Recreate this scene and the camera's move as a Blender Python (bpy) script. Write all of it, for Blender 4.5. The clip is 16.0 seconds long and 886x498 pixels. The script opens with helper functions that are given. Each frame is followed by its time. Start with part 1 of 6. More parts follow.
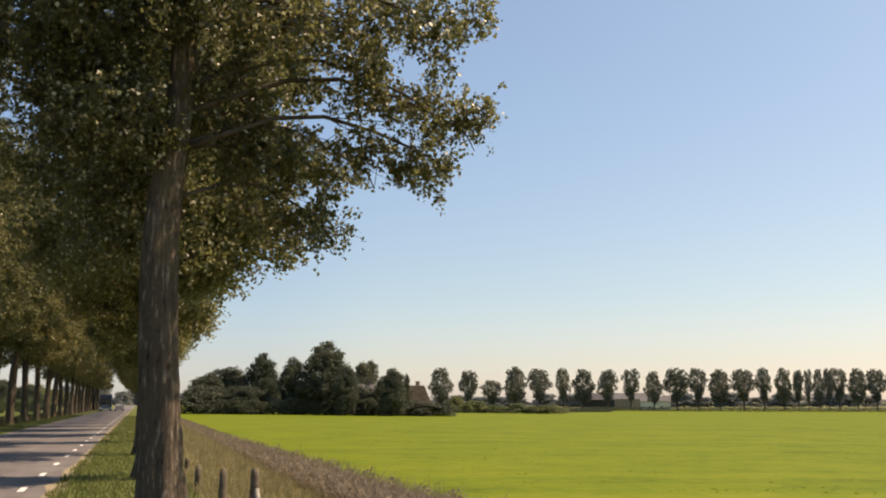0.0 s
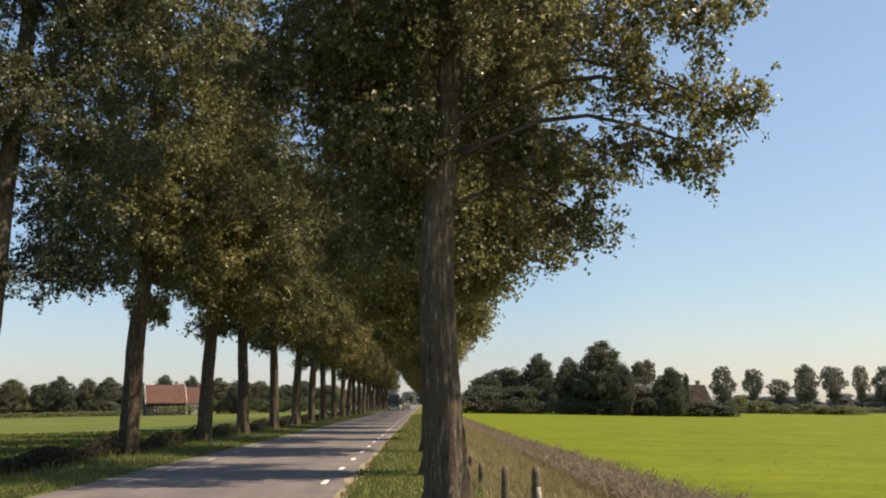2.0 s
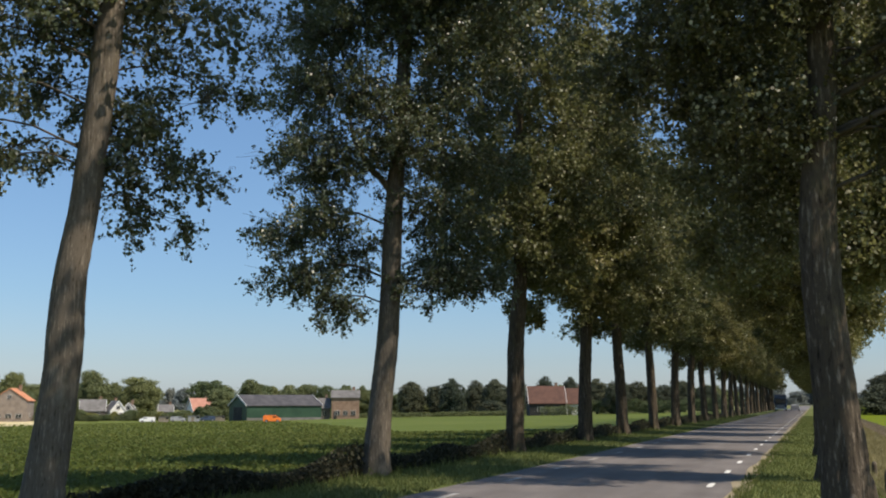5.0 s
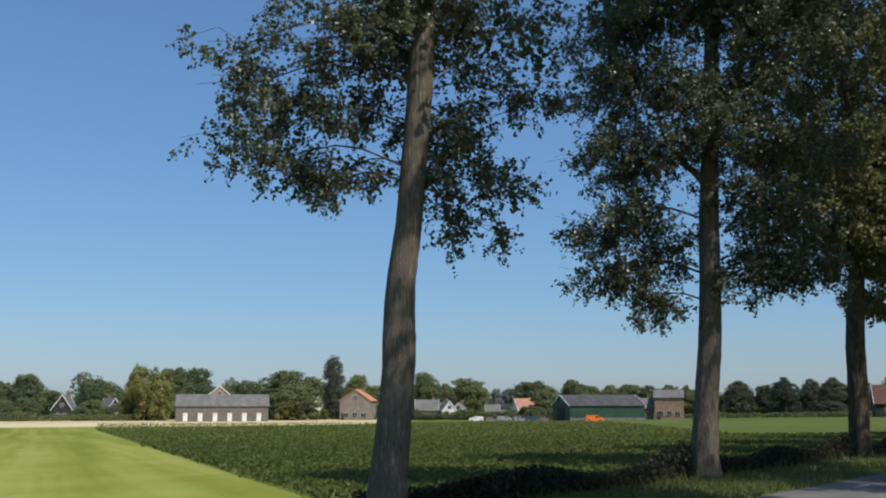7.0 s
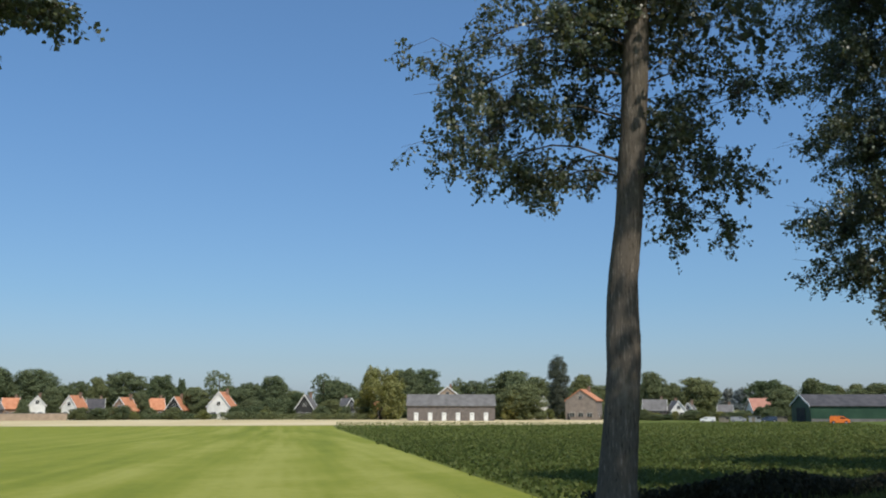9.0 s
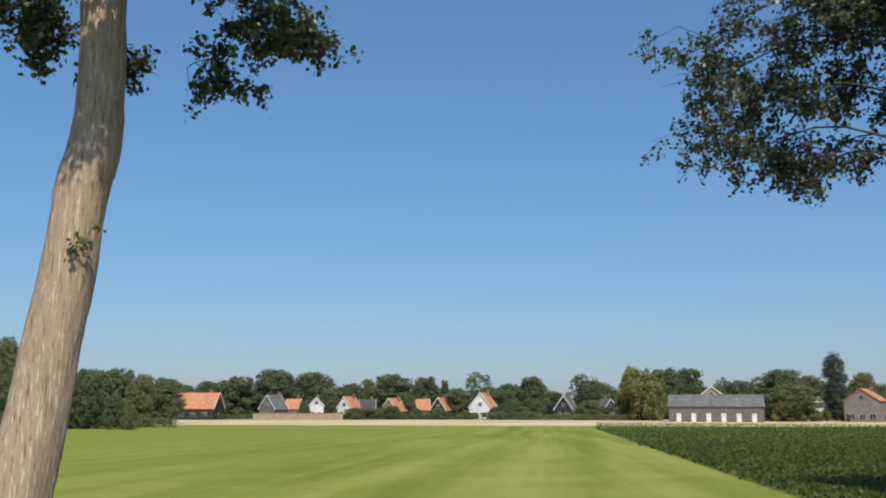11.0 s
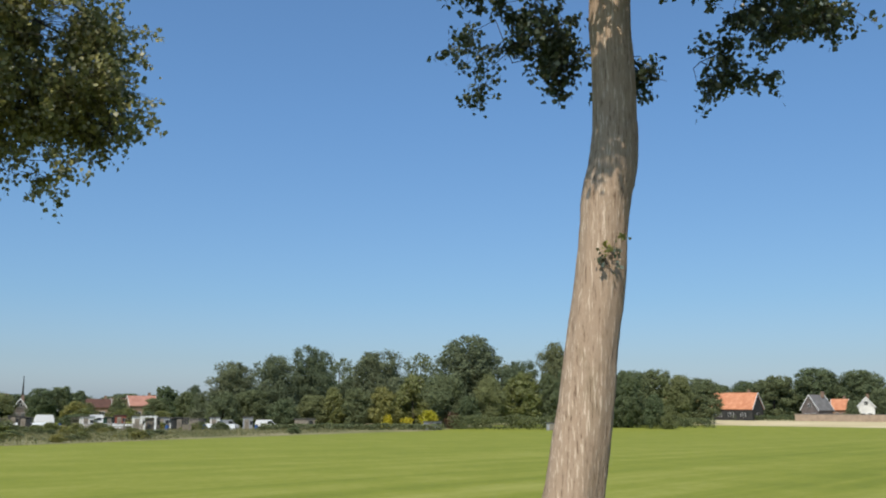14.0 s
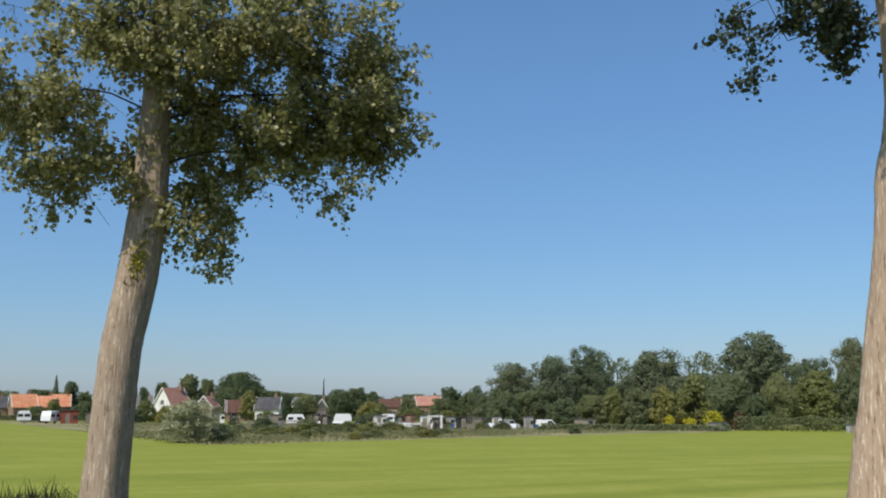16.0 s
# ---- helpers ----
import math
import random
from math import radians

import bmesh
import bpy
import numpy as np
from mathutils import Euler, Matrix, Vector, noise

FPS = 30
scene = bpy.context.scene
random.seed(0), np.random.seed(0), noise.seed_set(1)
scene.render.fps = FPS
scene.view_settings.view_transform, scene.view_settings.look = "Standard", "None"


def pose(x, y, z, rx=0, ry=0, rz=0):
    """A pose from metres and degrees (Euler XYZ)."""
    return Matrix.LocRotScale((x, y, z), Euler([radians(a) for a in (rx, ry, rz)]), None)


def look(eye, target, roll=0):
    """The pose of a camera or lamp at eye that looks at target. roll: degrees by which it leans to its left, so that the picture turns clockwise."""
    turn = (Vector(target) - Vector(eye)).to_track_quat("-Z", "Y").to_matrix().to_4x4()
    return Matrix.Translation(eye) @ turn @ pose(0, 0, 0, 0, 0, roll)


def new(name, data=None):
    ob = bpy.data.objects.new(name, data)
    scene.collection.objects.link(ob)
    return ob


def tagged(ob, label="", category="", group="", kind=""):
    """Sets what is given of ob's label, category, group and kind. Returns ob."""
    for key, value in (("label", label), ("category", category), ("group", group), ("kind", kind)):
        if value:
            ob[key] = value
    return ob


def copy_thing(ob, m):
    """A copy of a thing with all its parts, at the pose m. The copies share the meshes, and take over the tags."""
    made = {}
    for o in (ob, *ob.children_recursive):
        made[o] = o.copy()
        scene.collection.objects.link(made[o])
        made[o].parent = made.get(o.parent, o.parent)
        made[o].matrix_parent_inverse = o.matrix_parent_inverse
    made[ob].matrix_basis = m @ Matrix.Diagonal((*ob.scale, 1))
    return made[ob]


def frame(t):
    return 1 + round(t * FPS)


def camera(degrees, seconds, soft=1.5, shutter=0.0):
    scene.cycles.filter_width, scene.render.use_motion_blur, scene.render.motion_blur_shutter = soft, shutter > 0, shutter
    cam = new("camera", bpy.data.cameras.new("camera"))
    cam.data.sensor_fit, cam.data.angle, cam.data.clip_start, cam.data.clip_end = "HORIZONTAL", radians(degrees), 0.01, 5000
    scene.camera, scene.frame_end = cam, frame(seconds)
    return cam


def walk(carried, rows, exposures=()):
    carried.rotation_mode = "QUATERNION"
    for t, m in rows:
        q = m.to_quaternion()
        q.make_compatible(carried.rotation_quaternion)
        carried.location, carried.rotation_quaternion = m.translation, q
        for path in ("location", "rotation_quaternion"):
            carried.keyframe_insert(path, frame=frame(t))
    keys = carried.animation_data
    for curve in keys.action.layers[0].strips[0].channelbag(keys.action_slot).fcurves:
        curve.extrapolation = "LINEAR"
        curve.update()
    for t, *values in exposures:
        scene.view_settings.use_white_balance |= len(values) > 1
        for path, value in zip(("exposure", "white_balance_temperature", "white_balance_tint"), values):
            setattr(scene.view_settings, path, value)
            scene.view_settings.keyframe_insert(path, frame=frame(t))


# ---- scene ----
cam = camera(50.97, 16.0, soft=2.0)
EYE = 1.68
PATH = [
    (0.0, pose(0, 0, EYE, 99.35, 0, -18.92) @ pose(0, 0, 0, 0, 0, -0.17)),
    (0.5, pose(0, 0, EYE, 99.35, 0, -16.47) @ pose(0, 0, 0, 0, 0, -0.14)),
    (1.0, pose(0, 0, EYE, 99.36, 0, -10.70) @ pose(0, 0, 0, 0, 0, -0.13)),
    (1.5, pose(0, 0, EYE, 99.37, 0, -6.22) @ pose(0, 0, 0, 0, 0, -0.08)),
    (2.0, pose(0, 0, EYE, 99.37, 0, -2.19) @ pose(0, 0, 0, 0, 0, -0.07)),
    (2.5, pose(0, 0, EYE, 99.39, 0, 0.99) @ pose(0, 0, 0, 0, 0, -0.08)),
    (3.0, pose(0, 0, EYE, 99.39, 0, 5.02) @ pose(0, 0, 0, 0, 0, -0.08)),
    (3.2, pose(0, 0, EYE, 99.39, 0, 6.73) @ pose(0, 0, 0, 0, 0, -0.07)),
    (5.3, pose(0, 0, EYE, 99.42, 0, 23.19) @ pose(0, 0, 0, 0, 0, 0.01)),
    (5.5, pose(0, 0, EYE, 99.42, 0, 25.22) @ pose(0, 0, 0, 0, 0, 0.02)),
    (6.0, pose(0, 0, EYE, 99.42, 0, 31.71) @ pose(0, 0, 0, 0, 0, -0.01)),
    (6.5, pose(0, 0, EYE, 99.43, 0, 36.46) @ pose(0, 0, 0, 0, 0, 0.01)),
    (7.0, pose(0, 0, EYE, 99.42, 0, 39.92) @ pose(0, 0, 0, 0, 0, 0.02)),
    (7.5, pose(0, 0, EYE, 99.42, 0, 41.95) @ pose(0, 0, 0, 0, 0, 0.05)),
    (8.0, pose(0, 0, EYE, 99.42, 0, 44.70) @ pose(0, 0, 0, 0, 0, 0.04)),
    (8.5, pose(0, 0, EYE, 99.40, 0, 49.30) @ pose(0, 0, 0, 0, 0, 0.07)),
    (8.7, pose(0, 0, EYE, 99.40, 0, 51.03) @ pose(0, 0, 0, 0, 0, 0.07)),
    (10.8, pose(0, 0, EYE, 99.42, 0, 67.77) @ pose(0, 0, 0, 0, 0, 0.05)),
    (11.0, pose(0, 0, EYE, 99.42, 0, 69.22) @ pose(0, 0, 0, 0, 0, 0.05)),
    (11.5, pose(0, 0, EYE, 99.41, 0, 73.97) @ pose(0, 0, 0, 0, 0, 0.07)),
    (12.0, pose(0, 0, EYE, 99.42, 0, 76.13) @ pose(0, 0, 0, 0, 0, 0.06)),
    (12.5, pose(0, 0, EYE, 99.41, 0, 82.03) @ pose(0, 0, 0, 0, 0, 0.08)),
    (13.0, pose(0, 0, EYE, 99.40, 0, 87.49) @ pose(0, 0, 0, 0, 0, 0.05)),
    (13.5, pose(0, 0, EYE, 99.39, 0, 94.85) @ pose(0, 0, 0, 0, 0, 0.08)),
    (14.0, pose(0, 0, EYE, 99.38, 0, 101.06) @ pose(0, 0, 0, 0, 0, 0.14)),
    (14.5, pose(0, 0, EYE, 99.38, 0, 105.37) @ pose(0, 0, 0, 0, 0, 0.15)),
    (15.0, pose(0, 0, EYE, 99.37, 0, 108.40) @ pose(0, 0, 0, 0, 0, 0.17)),
    (15.5, pose(0, 0, EYE, 99.35, 0, 113.16) @ pose(0, 0, 0, 0, 0, 0.21)),
    (16.0, pose(0, 0, EYE, 99.34, 0, 117.90) @ pose(0, 0, 0, 0, 0, 0.16)),
]
walk(cam, PATH, [(0.0, 0.64, 9250, 23), (1.5, 0.68, 8900, 21), (3.0, 0.56, 8300, 16), (5.5, 0.22, 6950, 12), (6.5, 0.06, 6600, 10), (8.5, 0.0, 6500, 10), (11.0, 0.0, 6500, 10), (13.0, 0.03, 6500, 10), (15.0, 0.1, 6500, 10), (16.0, 0.1, 6500, 10)])

# ---- daylight ----
SUN_AZ, SUN_EL = -98.0, 51.5      # degrees; azimuth counted from +y towards -x
world = bpy.data.worlds.new("sky")
scene.world = world
world.use_nodes = True
wn = world.node_tree
sky = wn.nodes.new("ShaderNodeTexSky")
sky.sky_type = 'NISHITA'
sky.sun_disc = False
sky.sun_elevation = radians(SUN_EL)
sky.sun_rotation = radians(-SUN_AZ)
sky.altitude = 0
sky.air_density, sky.dust_density, sky.ozone_density = 1.0, 0.85, 3.0
soften = wn.nodes.new("ShaderNodeGamma")          # thin summer haze evens the sky out
soften.inputs["Gamma"].default_value = 0.72
tint = wn.nodes.new("ShaderNodeMix")
tint.data_type, tint.blend_type = 'RGBA', 'MULTIPLY'
tint.inputs[0].default_value = 1.0
heaven = wn.nodes.new("ShaderNodeTexCoord")
height = wn.nodes.new("ShaderNodeSeparateXYZ")
haze = wn.nodes.new("ShaderNodeValToRGB")         # whiter air towards the horizon
haze.color_ramp.elements[0].position, haze.color_ramp.elements[0].color = 0.0, (0.85, 1.0, 1.28, 1)
haze.color_ramp.elements[1].position, haze.color_ramp.elements[1].color = 0.3, (0.63, 0.94, 1.255, 1)
haze.color_ramp.elements.new(0.045).color = (0.725, 0.905, 1.135, 1)
haze.color_ramp.elements.new(0.11).color = (0.655, 0.915, 1.16, 1)
wn.links.new(heaven.outputs["Generated"], height.inputs[0])
wn.links.new(height.outputs["Z"], haze.inputs[0])
wn.links.new(haze.outputs[0], tint.inputs[7])
wn.nodes["Background"].inputs["Strength"].default_value = 0.158
wn.links.new(sky.outputs[0], soften.inputs[0])
towards = wn.nodes.new("ShaderNodeVectorMath")     # the haze is whiter on the sun's side
towards.operation = 'DOT_PRODUCT'
towards.inputs[1].default_value = (-math.sin(radians(SUN_AZ)), math.cos(radians(SUN_AZ)), 0.0)
aureole = wn.nodes.new("ShaderNodeValToRGB")
aureole.color_ramp.elements[0].position, aureole.color_ramp.elements[0].color = 0.0, (1, 1, 1, 1)
aureole.color_ramp.elements[1].position, aureole.color_ramp.elements[1].color = 0.6, (1.24, 1.12, 1.0, 1)
aureole.color_ramp.elements.new(0.12).color = (1.13, 1.08, 1.01, 1)
warm = wn.nodes.new("ShaderNodeMix")
warm.data_type, warm.blend_type = 'RGBA', 'MULTIPLY'
warm.inputs[0].default_value = 1.0
wn.links.new(heaven.outputs["Generated"], towards.inputs[0])
wn.links.new(towards.outputs["Value"], aureole.inputs[0])
wn.links.new(soften.outputs[0], warm.inputs[6])
wn.links.new(aureole.outputs[0], warm.inputs[7])
wn.links.new(warm.outputs[2], tint.inputs[6])
wn.links.new(tint.outputs[2], wn.nodes["Background"].inputs["Color"])
sun = new("sun", bpy.data.lights.new("sun", 'SUN'))
sun.data.energy, sun.data.angle, sun.data.color = 4.15, radians(0.53), (1.0, 0.93, 0.82)
sun_dir = Vector((-math.sin(radians(SUN_AZ)) * math.cos(radians(SUN_EL)),
                  math.cos(radians(SUN_AZ)) * math.cos(radians(SUN_EL)), math.sin(radians(SUN_EL))))
sun.matrix_world = look(sun_dir * 50, (0, 0, 0))

# ---- materials ----
def material(name, rough=0.8, spec=0.3, metal=0.0):
    m = bpy.data.materials.new(name)
    m.use_nodes = True
    b = m.node_tree.nodes["Principled BSDF"]
    b.inputs["Roughness"].default_value = rough
    b.inputs["Specular IOR Level"].default_value = spec
    b.inputs["Metallic"].default_value = metal
    return m, m.node_tree, b


def node(nt, kind, **values):
    n = nt.nodes.new(kind)
    for k, v in values.items():
        n.inputs[k].default_value = v
    return n


def coords(nt, scale=(1, 1, 1), turn=(0, 0, 0), kind="Object"):
    c = nt.nodes.new("ShaderNodeTexCoord")
    m = node(nt, "ShaderNodeMapping", Scale=scale, Rotation=turn)
    nt.links.new(c.outputs[kind], m.inputs["Vector"])
    return m.outputs[0]


def ramp(nt, fac, stops):
    r = nt.nodes.new("ShaderNodeValToRGB")
    e = r.color_ramp.elements
    e[0].position, e[0].color = stops[0][0], (*stops[0][1], 1)
    e[1].position, e[1].color = stops[-1][0], (*stops[-1][1], 1)
    for p, c in stops[1:-1]:
        e.new(p).color = (*c, 1)
    nt.links.new(fac, r.inputs[0])
    return r.outputs[0]


def mix(nt, fac, a, b, blend='MIX'):
    m = nt.nodes.new("ShaderNodeMix")
    m.data_type, m.blend_type = 'RGBA', blend
    for s, v in ((m.inputs[0], fac), (m.inputs[6], a), (m.inputs[7], b)):
        if isinstance(v, bpy.types.NodeSocket):
            nt.links.new(v, s)
        elif isinstance(v, (int, float)):
            s.default_value = v
        else:
            s.default_value = (*v, 1)
    return m.outputs[2]


def tex(nt, vec, scale, detail=6, rough=0.6, lac=2.0):
    n = node(nt, "ShaderNodeTexNoise", Scale=scale, Detail=detail, Roughness=rough, Lacunarity=lac)
    nt.links.new(vec, n.inputs["Vector"])
    return n.outputs[0]


def bump(nt, b, height, strength=0.4, dist=0.02):
    n = node(nt, "ShaderNodeBump", Strength=strength, Distance=dist)
    nt.links.new(height, n.inputs["Height"])
    nt.links.new(n.outputs[0], b.inputs["Normal"])


def rough_paint(name, c1, c2, scale=1.5, fine=30, rough=0.8, bump_d=0.004, spec=0.3):
    """A surface with stains at a large scale and grain at a small one."""
    m, nt, b = material(name, rough, spec)
    v = coords(nt)
    big = ramp(nt, tex(nt, v, scale, 5), [(0.35, c1), (0.68, c2)])
    small = ramp(nt, tex(nt, v, fine, 4), [(0.3, (0.82, 0.82, 0.82)), (0.7, (1.1, 1.1, 1.1))])
    nt.links.new(mix(nt, 1.0, big, small, 'MULTIPLY'), b.inputs["Base Color"])
    bump(nt, b, tex(nt, v, fine * 1.7, 4), 0.5, bump_d)
    return m


def leaf_material(name, stops, glow=(0.28, 0.32, 0.03), through_share=0.35, rough=0.45, spec=0.4):
    m, nt, b = material(name, rough, spec)
    g = nt.nodes.new("ShaderNodeNewGeometry")
    col = ramp(nt, g.outputs["Random Per Island"], stops)
    info = nt.nodes.new("ShaderNodeObjectInfo")
    tint = ramp(nt, info.outputs["Random"], [(0.0, (0.74, 0.82, 0.8)), (0.5, (1.0, 1.0, 1.0)), (1.0, (1.3, 1.18, 1.0))])
    col = mix(nt, 1.0, col, tint, 'MULTIPLY')
    nt.links.new(col, b.inputs["Base Color"])
    t = nt.nodes.new("ShaderNodeBsdfTranslucent")
    nt.links.new(mix(nt, 0.6, col, glow), t.inputs["Color"])
    s = nt.nodes.new("ShaderNodeMixShader")
    s.inputs[0].default_value = through_share
    nt.links.new(b.outputs[0], s.inputs[1])
    nt.links.new(t.outputs[0], s.inputs[2])
    nt.links.new(s.outputs[0], nt.nodes["Material Output"].inputs["Surface"])
    return m


def bark_material(name, dark, mid, light, ridge=16.0, stretch=0.2, sun_fleck=0.0):
    m, nt, b = material(name, 0.9, 0.15)
    v = coords(nt, (ridge, ridge, ridge * stretch))
    r1 = tex(nt, v, 1.6, 6, 0.6)
    r2 = tex(nt, coords(nt, (ridge * 2.2, ridge * 2.2, ridge * 4 * stretch)), 1.3, 5, 0.7)
    both = nt.nodes.new("ShaderNodeMath")
    both.operation = 'MULTIPLY_ADD'
    both.inputs[1].default_value = 0.4
    nt.links.new(r2, both.inputs[0])
    half = nt.nodes.new("ShaderNodeMath")
    half.operation = 'MULTIPLY'
    half.inputs[1].default_value = 0.6
    nt.links.new(r1, half.inputs[0])
    nt.links.new(half.outputs[0], both.inputs[2])
    r = both.outputs[0]
    col = ramp(nt, r, [(0.38, dark), (0.45, mid), (0.54, mid), (0.61, light)])
    v2 = coords(nt, (1, 1, 0.6))
    st = tex(nt, v2, 2.2, 4)
    col = mix(nt, ramp(nt, st, [(0.55, (0, 0, 0)), (0.75, (0.5, 0.5, 0.5))]), col, (0.16, 0.14, 0.07))
    if sun_fleck:
        # pale patches, set by noise, stand in for sun flecks on the bark
        worn = ramp(nt, tex(nt, coords(nt, (1.6, 1.6, 0.9)), 1.5, 3), [(0.57, (0, 0, 0)), (0.68, (sun_fleck, sun_fleck, sun_fleck))])
        col = mix(nt, worn, col, light)
    nt.links.new(col, b.inputs["Base Color"])
    bump(nt, b, r, 1.0, 0.03)
    return m


GREENS = [(0.0, (0.046, 0.064, 0.038)), (0.45, (0.073, 0.096, 0.054)), (0.78, (0.112, 0.134, 0.075)), (0.85, (0.16, 0.135, 0.08)), (0.91, (0.28, 0.305, 0.26)), (1.0, (0.37, 0.4, 0.35))]   # the palest leaves stand in for sun glints and pale undersides
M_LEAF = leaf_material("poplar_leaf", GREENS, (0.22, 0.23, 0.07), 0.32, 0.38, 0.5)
# pale leaves paint sun glints over a base darkened for the shaded inner crown
M_LEAF_GLINT = leaf_material("glint_poplar_leaf", [(0.0, (0.0304, 0.0361, 0.0174)), (0.5, (0.0508, 0.0571, 0.0253)), (0.8, (0.0931, 0.0941, 0.0395)), (0.86, (0.152, 0.13, 0.0632)), (0.9, (0.355, 0.361, 0.269)), (1.0, (0.508, 0.521, 0.411))], (0.34, 0.35, 0.12), 0.36, 0.4, 0.55)
# lit copy: the front sun on the leaning tree is put into its colour
M_LEAF_SUNLIT = leaf_material("sunlit_poplar_leaf", [(0.0, (0.179, 0.189, 0.0741)), (0.5, (0.301, 0.296, 0.112)), (0.84, (0.424, 0.39, 0.159)), (0.9, (0.468, 0.45, 0.318)), (1.0, (0.557, 0.538, 0.402))], (0.27, 0.275, 0.09), 0.42, 0.46, 0.38)
# lightened copy with the avenue's haze and veiling glare painted in
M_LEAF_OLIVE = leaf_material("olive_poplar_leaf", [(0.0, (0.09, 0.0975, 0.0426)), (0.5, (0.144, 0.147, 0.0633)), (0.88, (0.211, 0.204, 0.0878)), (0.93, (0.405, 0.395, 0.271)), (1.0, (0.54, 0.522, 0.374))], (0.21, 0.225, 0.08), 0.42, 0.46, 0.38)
# paler than foliage is: village haze is put into the base colour
M_LEAF_FAR = leaf_material("far_leaf", [(0.0, (0.117, 0.141, 0.0771)), (0.5, (0.155, 0.185, 0.0963)), (1.0, (0.197, 0.229, 0.12))],
                           glow=(0.17, 0.2, 0.08), through_share=0.3, rough=0.8, spec=0.08)
# shaded copy of the far leaf: backlit darkness is put into its colour
M_LEAF_SHADED = leaf_material("shaded_far_leaf", [(0.0, (0.075, 0.09, 0.068)), (0.5, (0.1, 0.118, 0.086)), (1.0, (0.135, 0.15, 0.108))],
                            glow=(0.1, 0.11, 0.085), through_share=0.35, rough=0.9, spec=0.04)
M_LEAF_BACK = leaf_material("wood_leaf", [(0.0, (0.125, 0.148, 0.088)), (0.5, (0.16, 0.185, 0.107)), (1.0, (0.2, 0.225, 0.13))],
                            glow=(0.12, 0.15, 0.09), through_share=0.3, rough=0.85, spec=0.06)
# greyed and lightened: the row's haze is put into the colour
M_LEAF_ROW = leaf_material("hazed_row_leaf", [(0.0, (0.105, 0.115, 0.095)), (0.5, (0.135, 0.145, 0.118)), (1.0, (0.17, 0.178, 0.145))],
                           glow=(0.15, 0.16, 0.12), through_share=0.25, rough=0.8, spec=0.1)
# the haze of distance is painted into this blue-grey leaf colour
M_LEAF_WOODS = leaf_material("hazed_woods_leaf", [(0.0, (0.17, 0.2, 0.2)), (1.0, (0.22, 0.25, 0.25))], glow=(0.2, 0.22, 0.22), through_share=0.25, rough=0.9, spec=0.05)
M_LEAF_PALE = leaf_material("pale_leaf", [(0.0, (0.17, 0.18, 0.062)), (1.0, (0.265, 0.262, 0.09))], through_share=0.25)
M_LEAF_SILVER = leaf_material("silver_leaf", [(0.0, (0.23, 0.245, 0.15)), (1.0, (0.36, 0.37, 0.24))], through_share=0.2)
M_LEAF_YELLOW = leaf_material("yellow_leaf", [(0.0, (0.30, 0.30, 0.02)), (1.0, (0.55, 0.48, 0.03))], through_share=0.25)
M_LEAF_RED = leaf_material("dark_red_leaf", [(0.0, (0.05, 0.025, 0.02)), (1.0, (0.10, 0.05, 0.03))], through_share=0.2)
# lit copies of the bark first, then darker ones with crown shade painted in
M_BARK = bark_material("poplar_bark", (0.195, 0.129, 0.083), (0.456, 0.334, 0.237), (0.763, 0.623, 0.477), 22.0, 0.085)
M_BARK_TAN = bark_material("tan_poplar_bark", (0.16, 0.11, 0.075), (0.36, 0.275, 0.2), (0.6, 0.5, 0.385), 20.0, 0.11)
M_BARK_OLD_SHADED = bark_material("old_shaded_bark", (0.022, 0.018, 0.014), (0.075, 0.06, 0.045), (0.2, 0.168, 0.132), 12.0, 0.14)
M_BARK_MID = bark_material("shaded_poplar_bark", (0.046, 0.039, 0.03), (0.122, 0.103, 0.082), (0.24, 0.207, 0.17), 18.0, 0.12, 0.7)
M_TWIG = rough_paint("twig_bark", (0.05, 0.042, 0.03), (0.11, 0.09, 0.07), 3, 40)


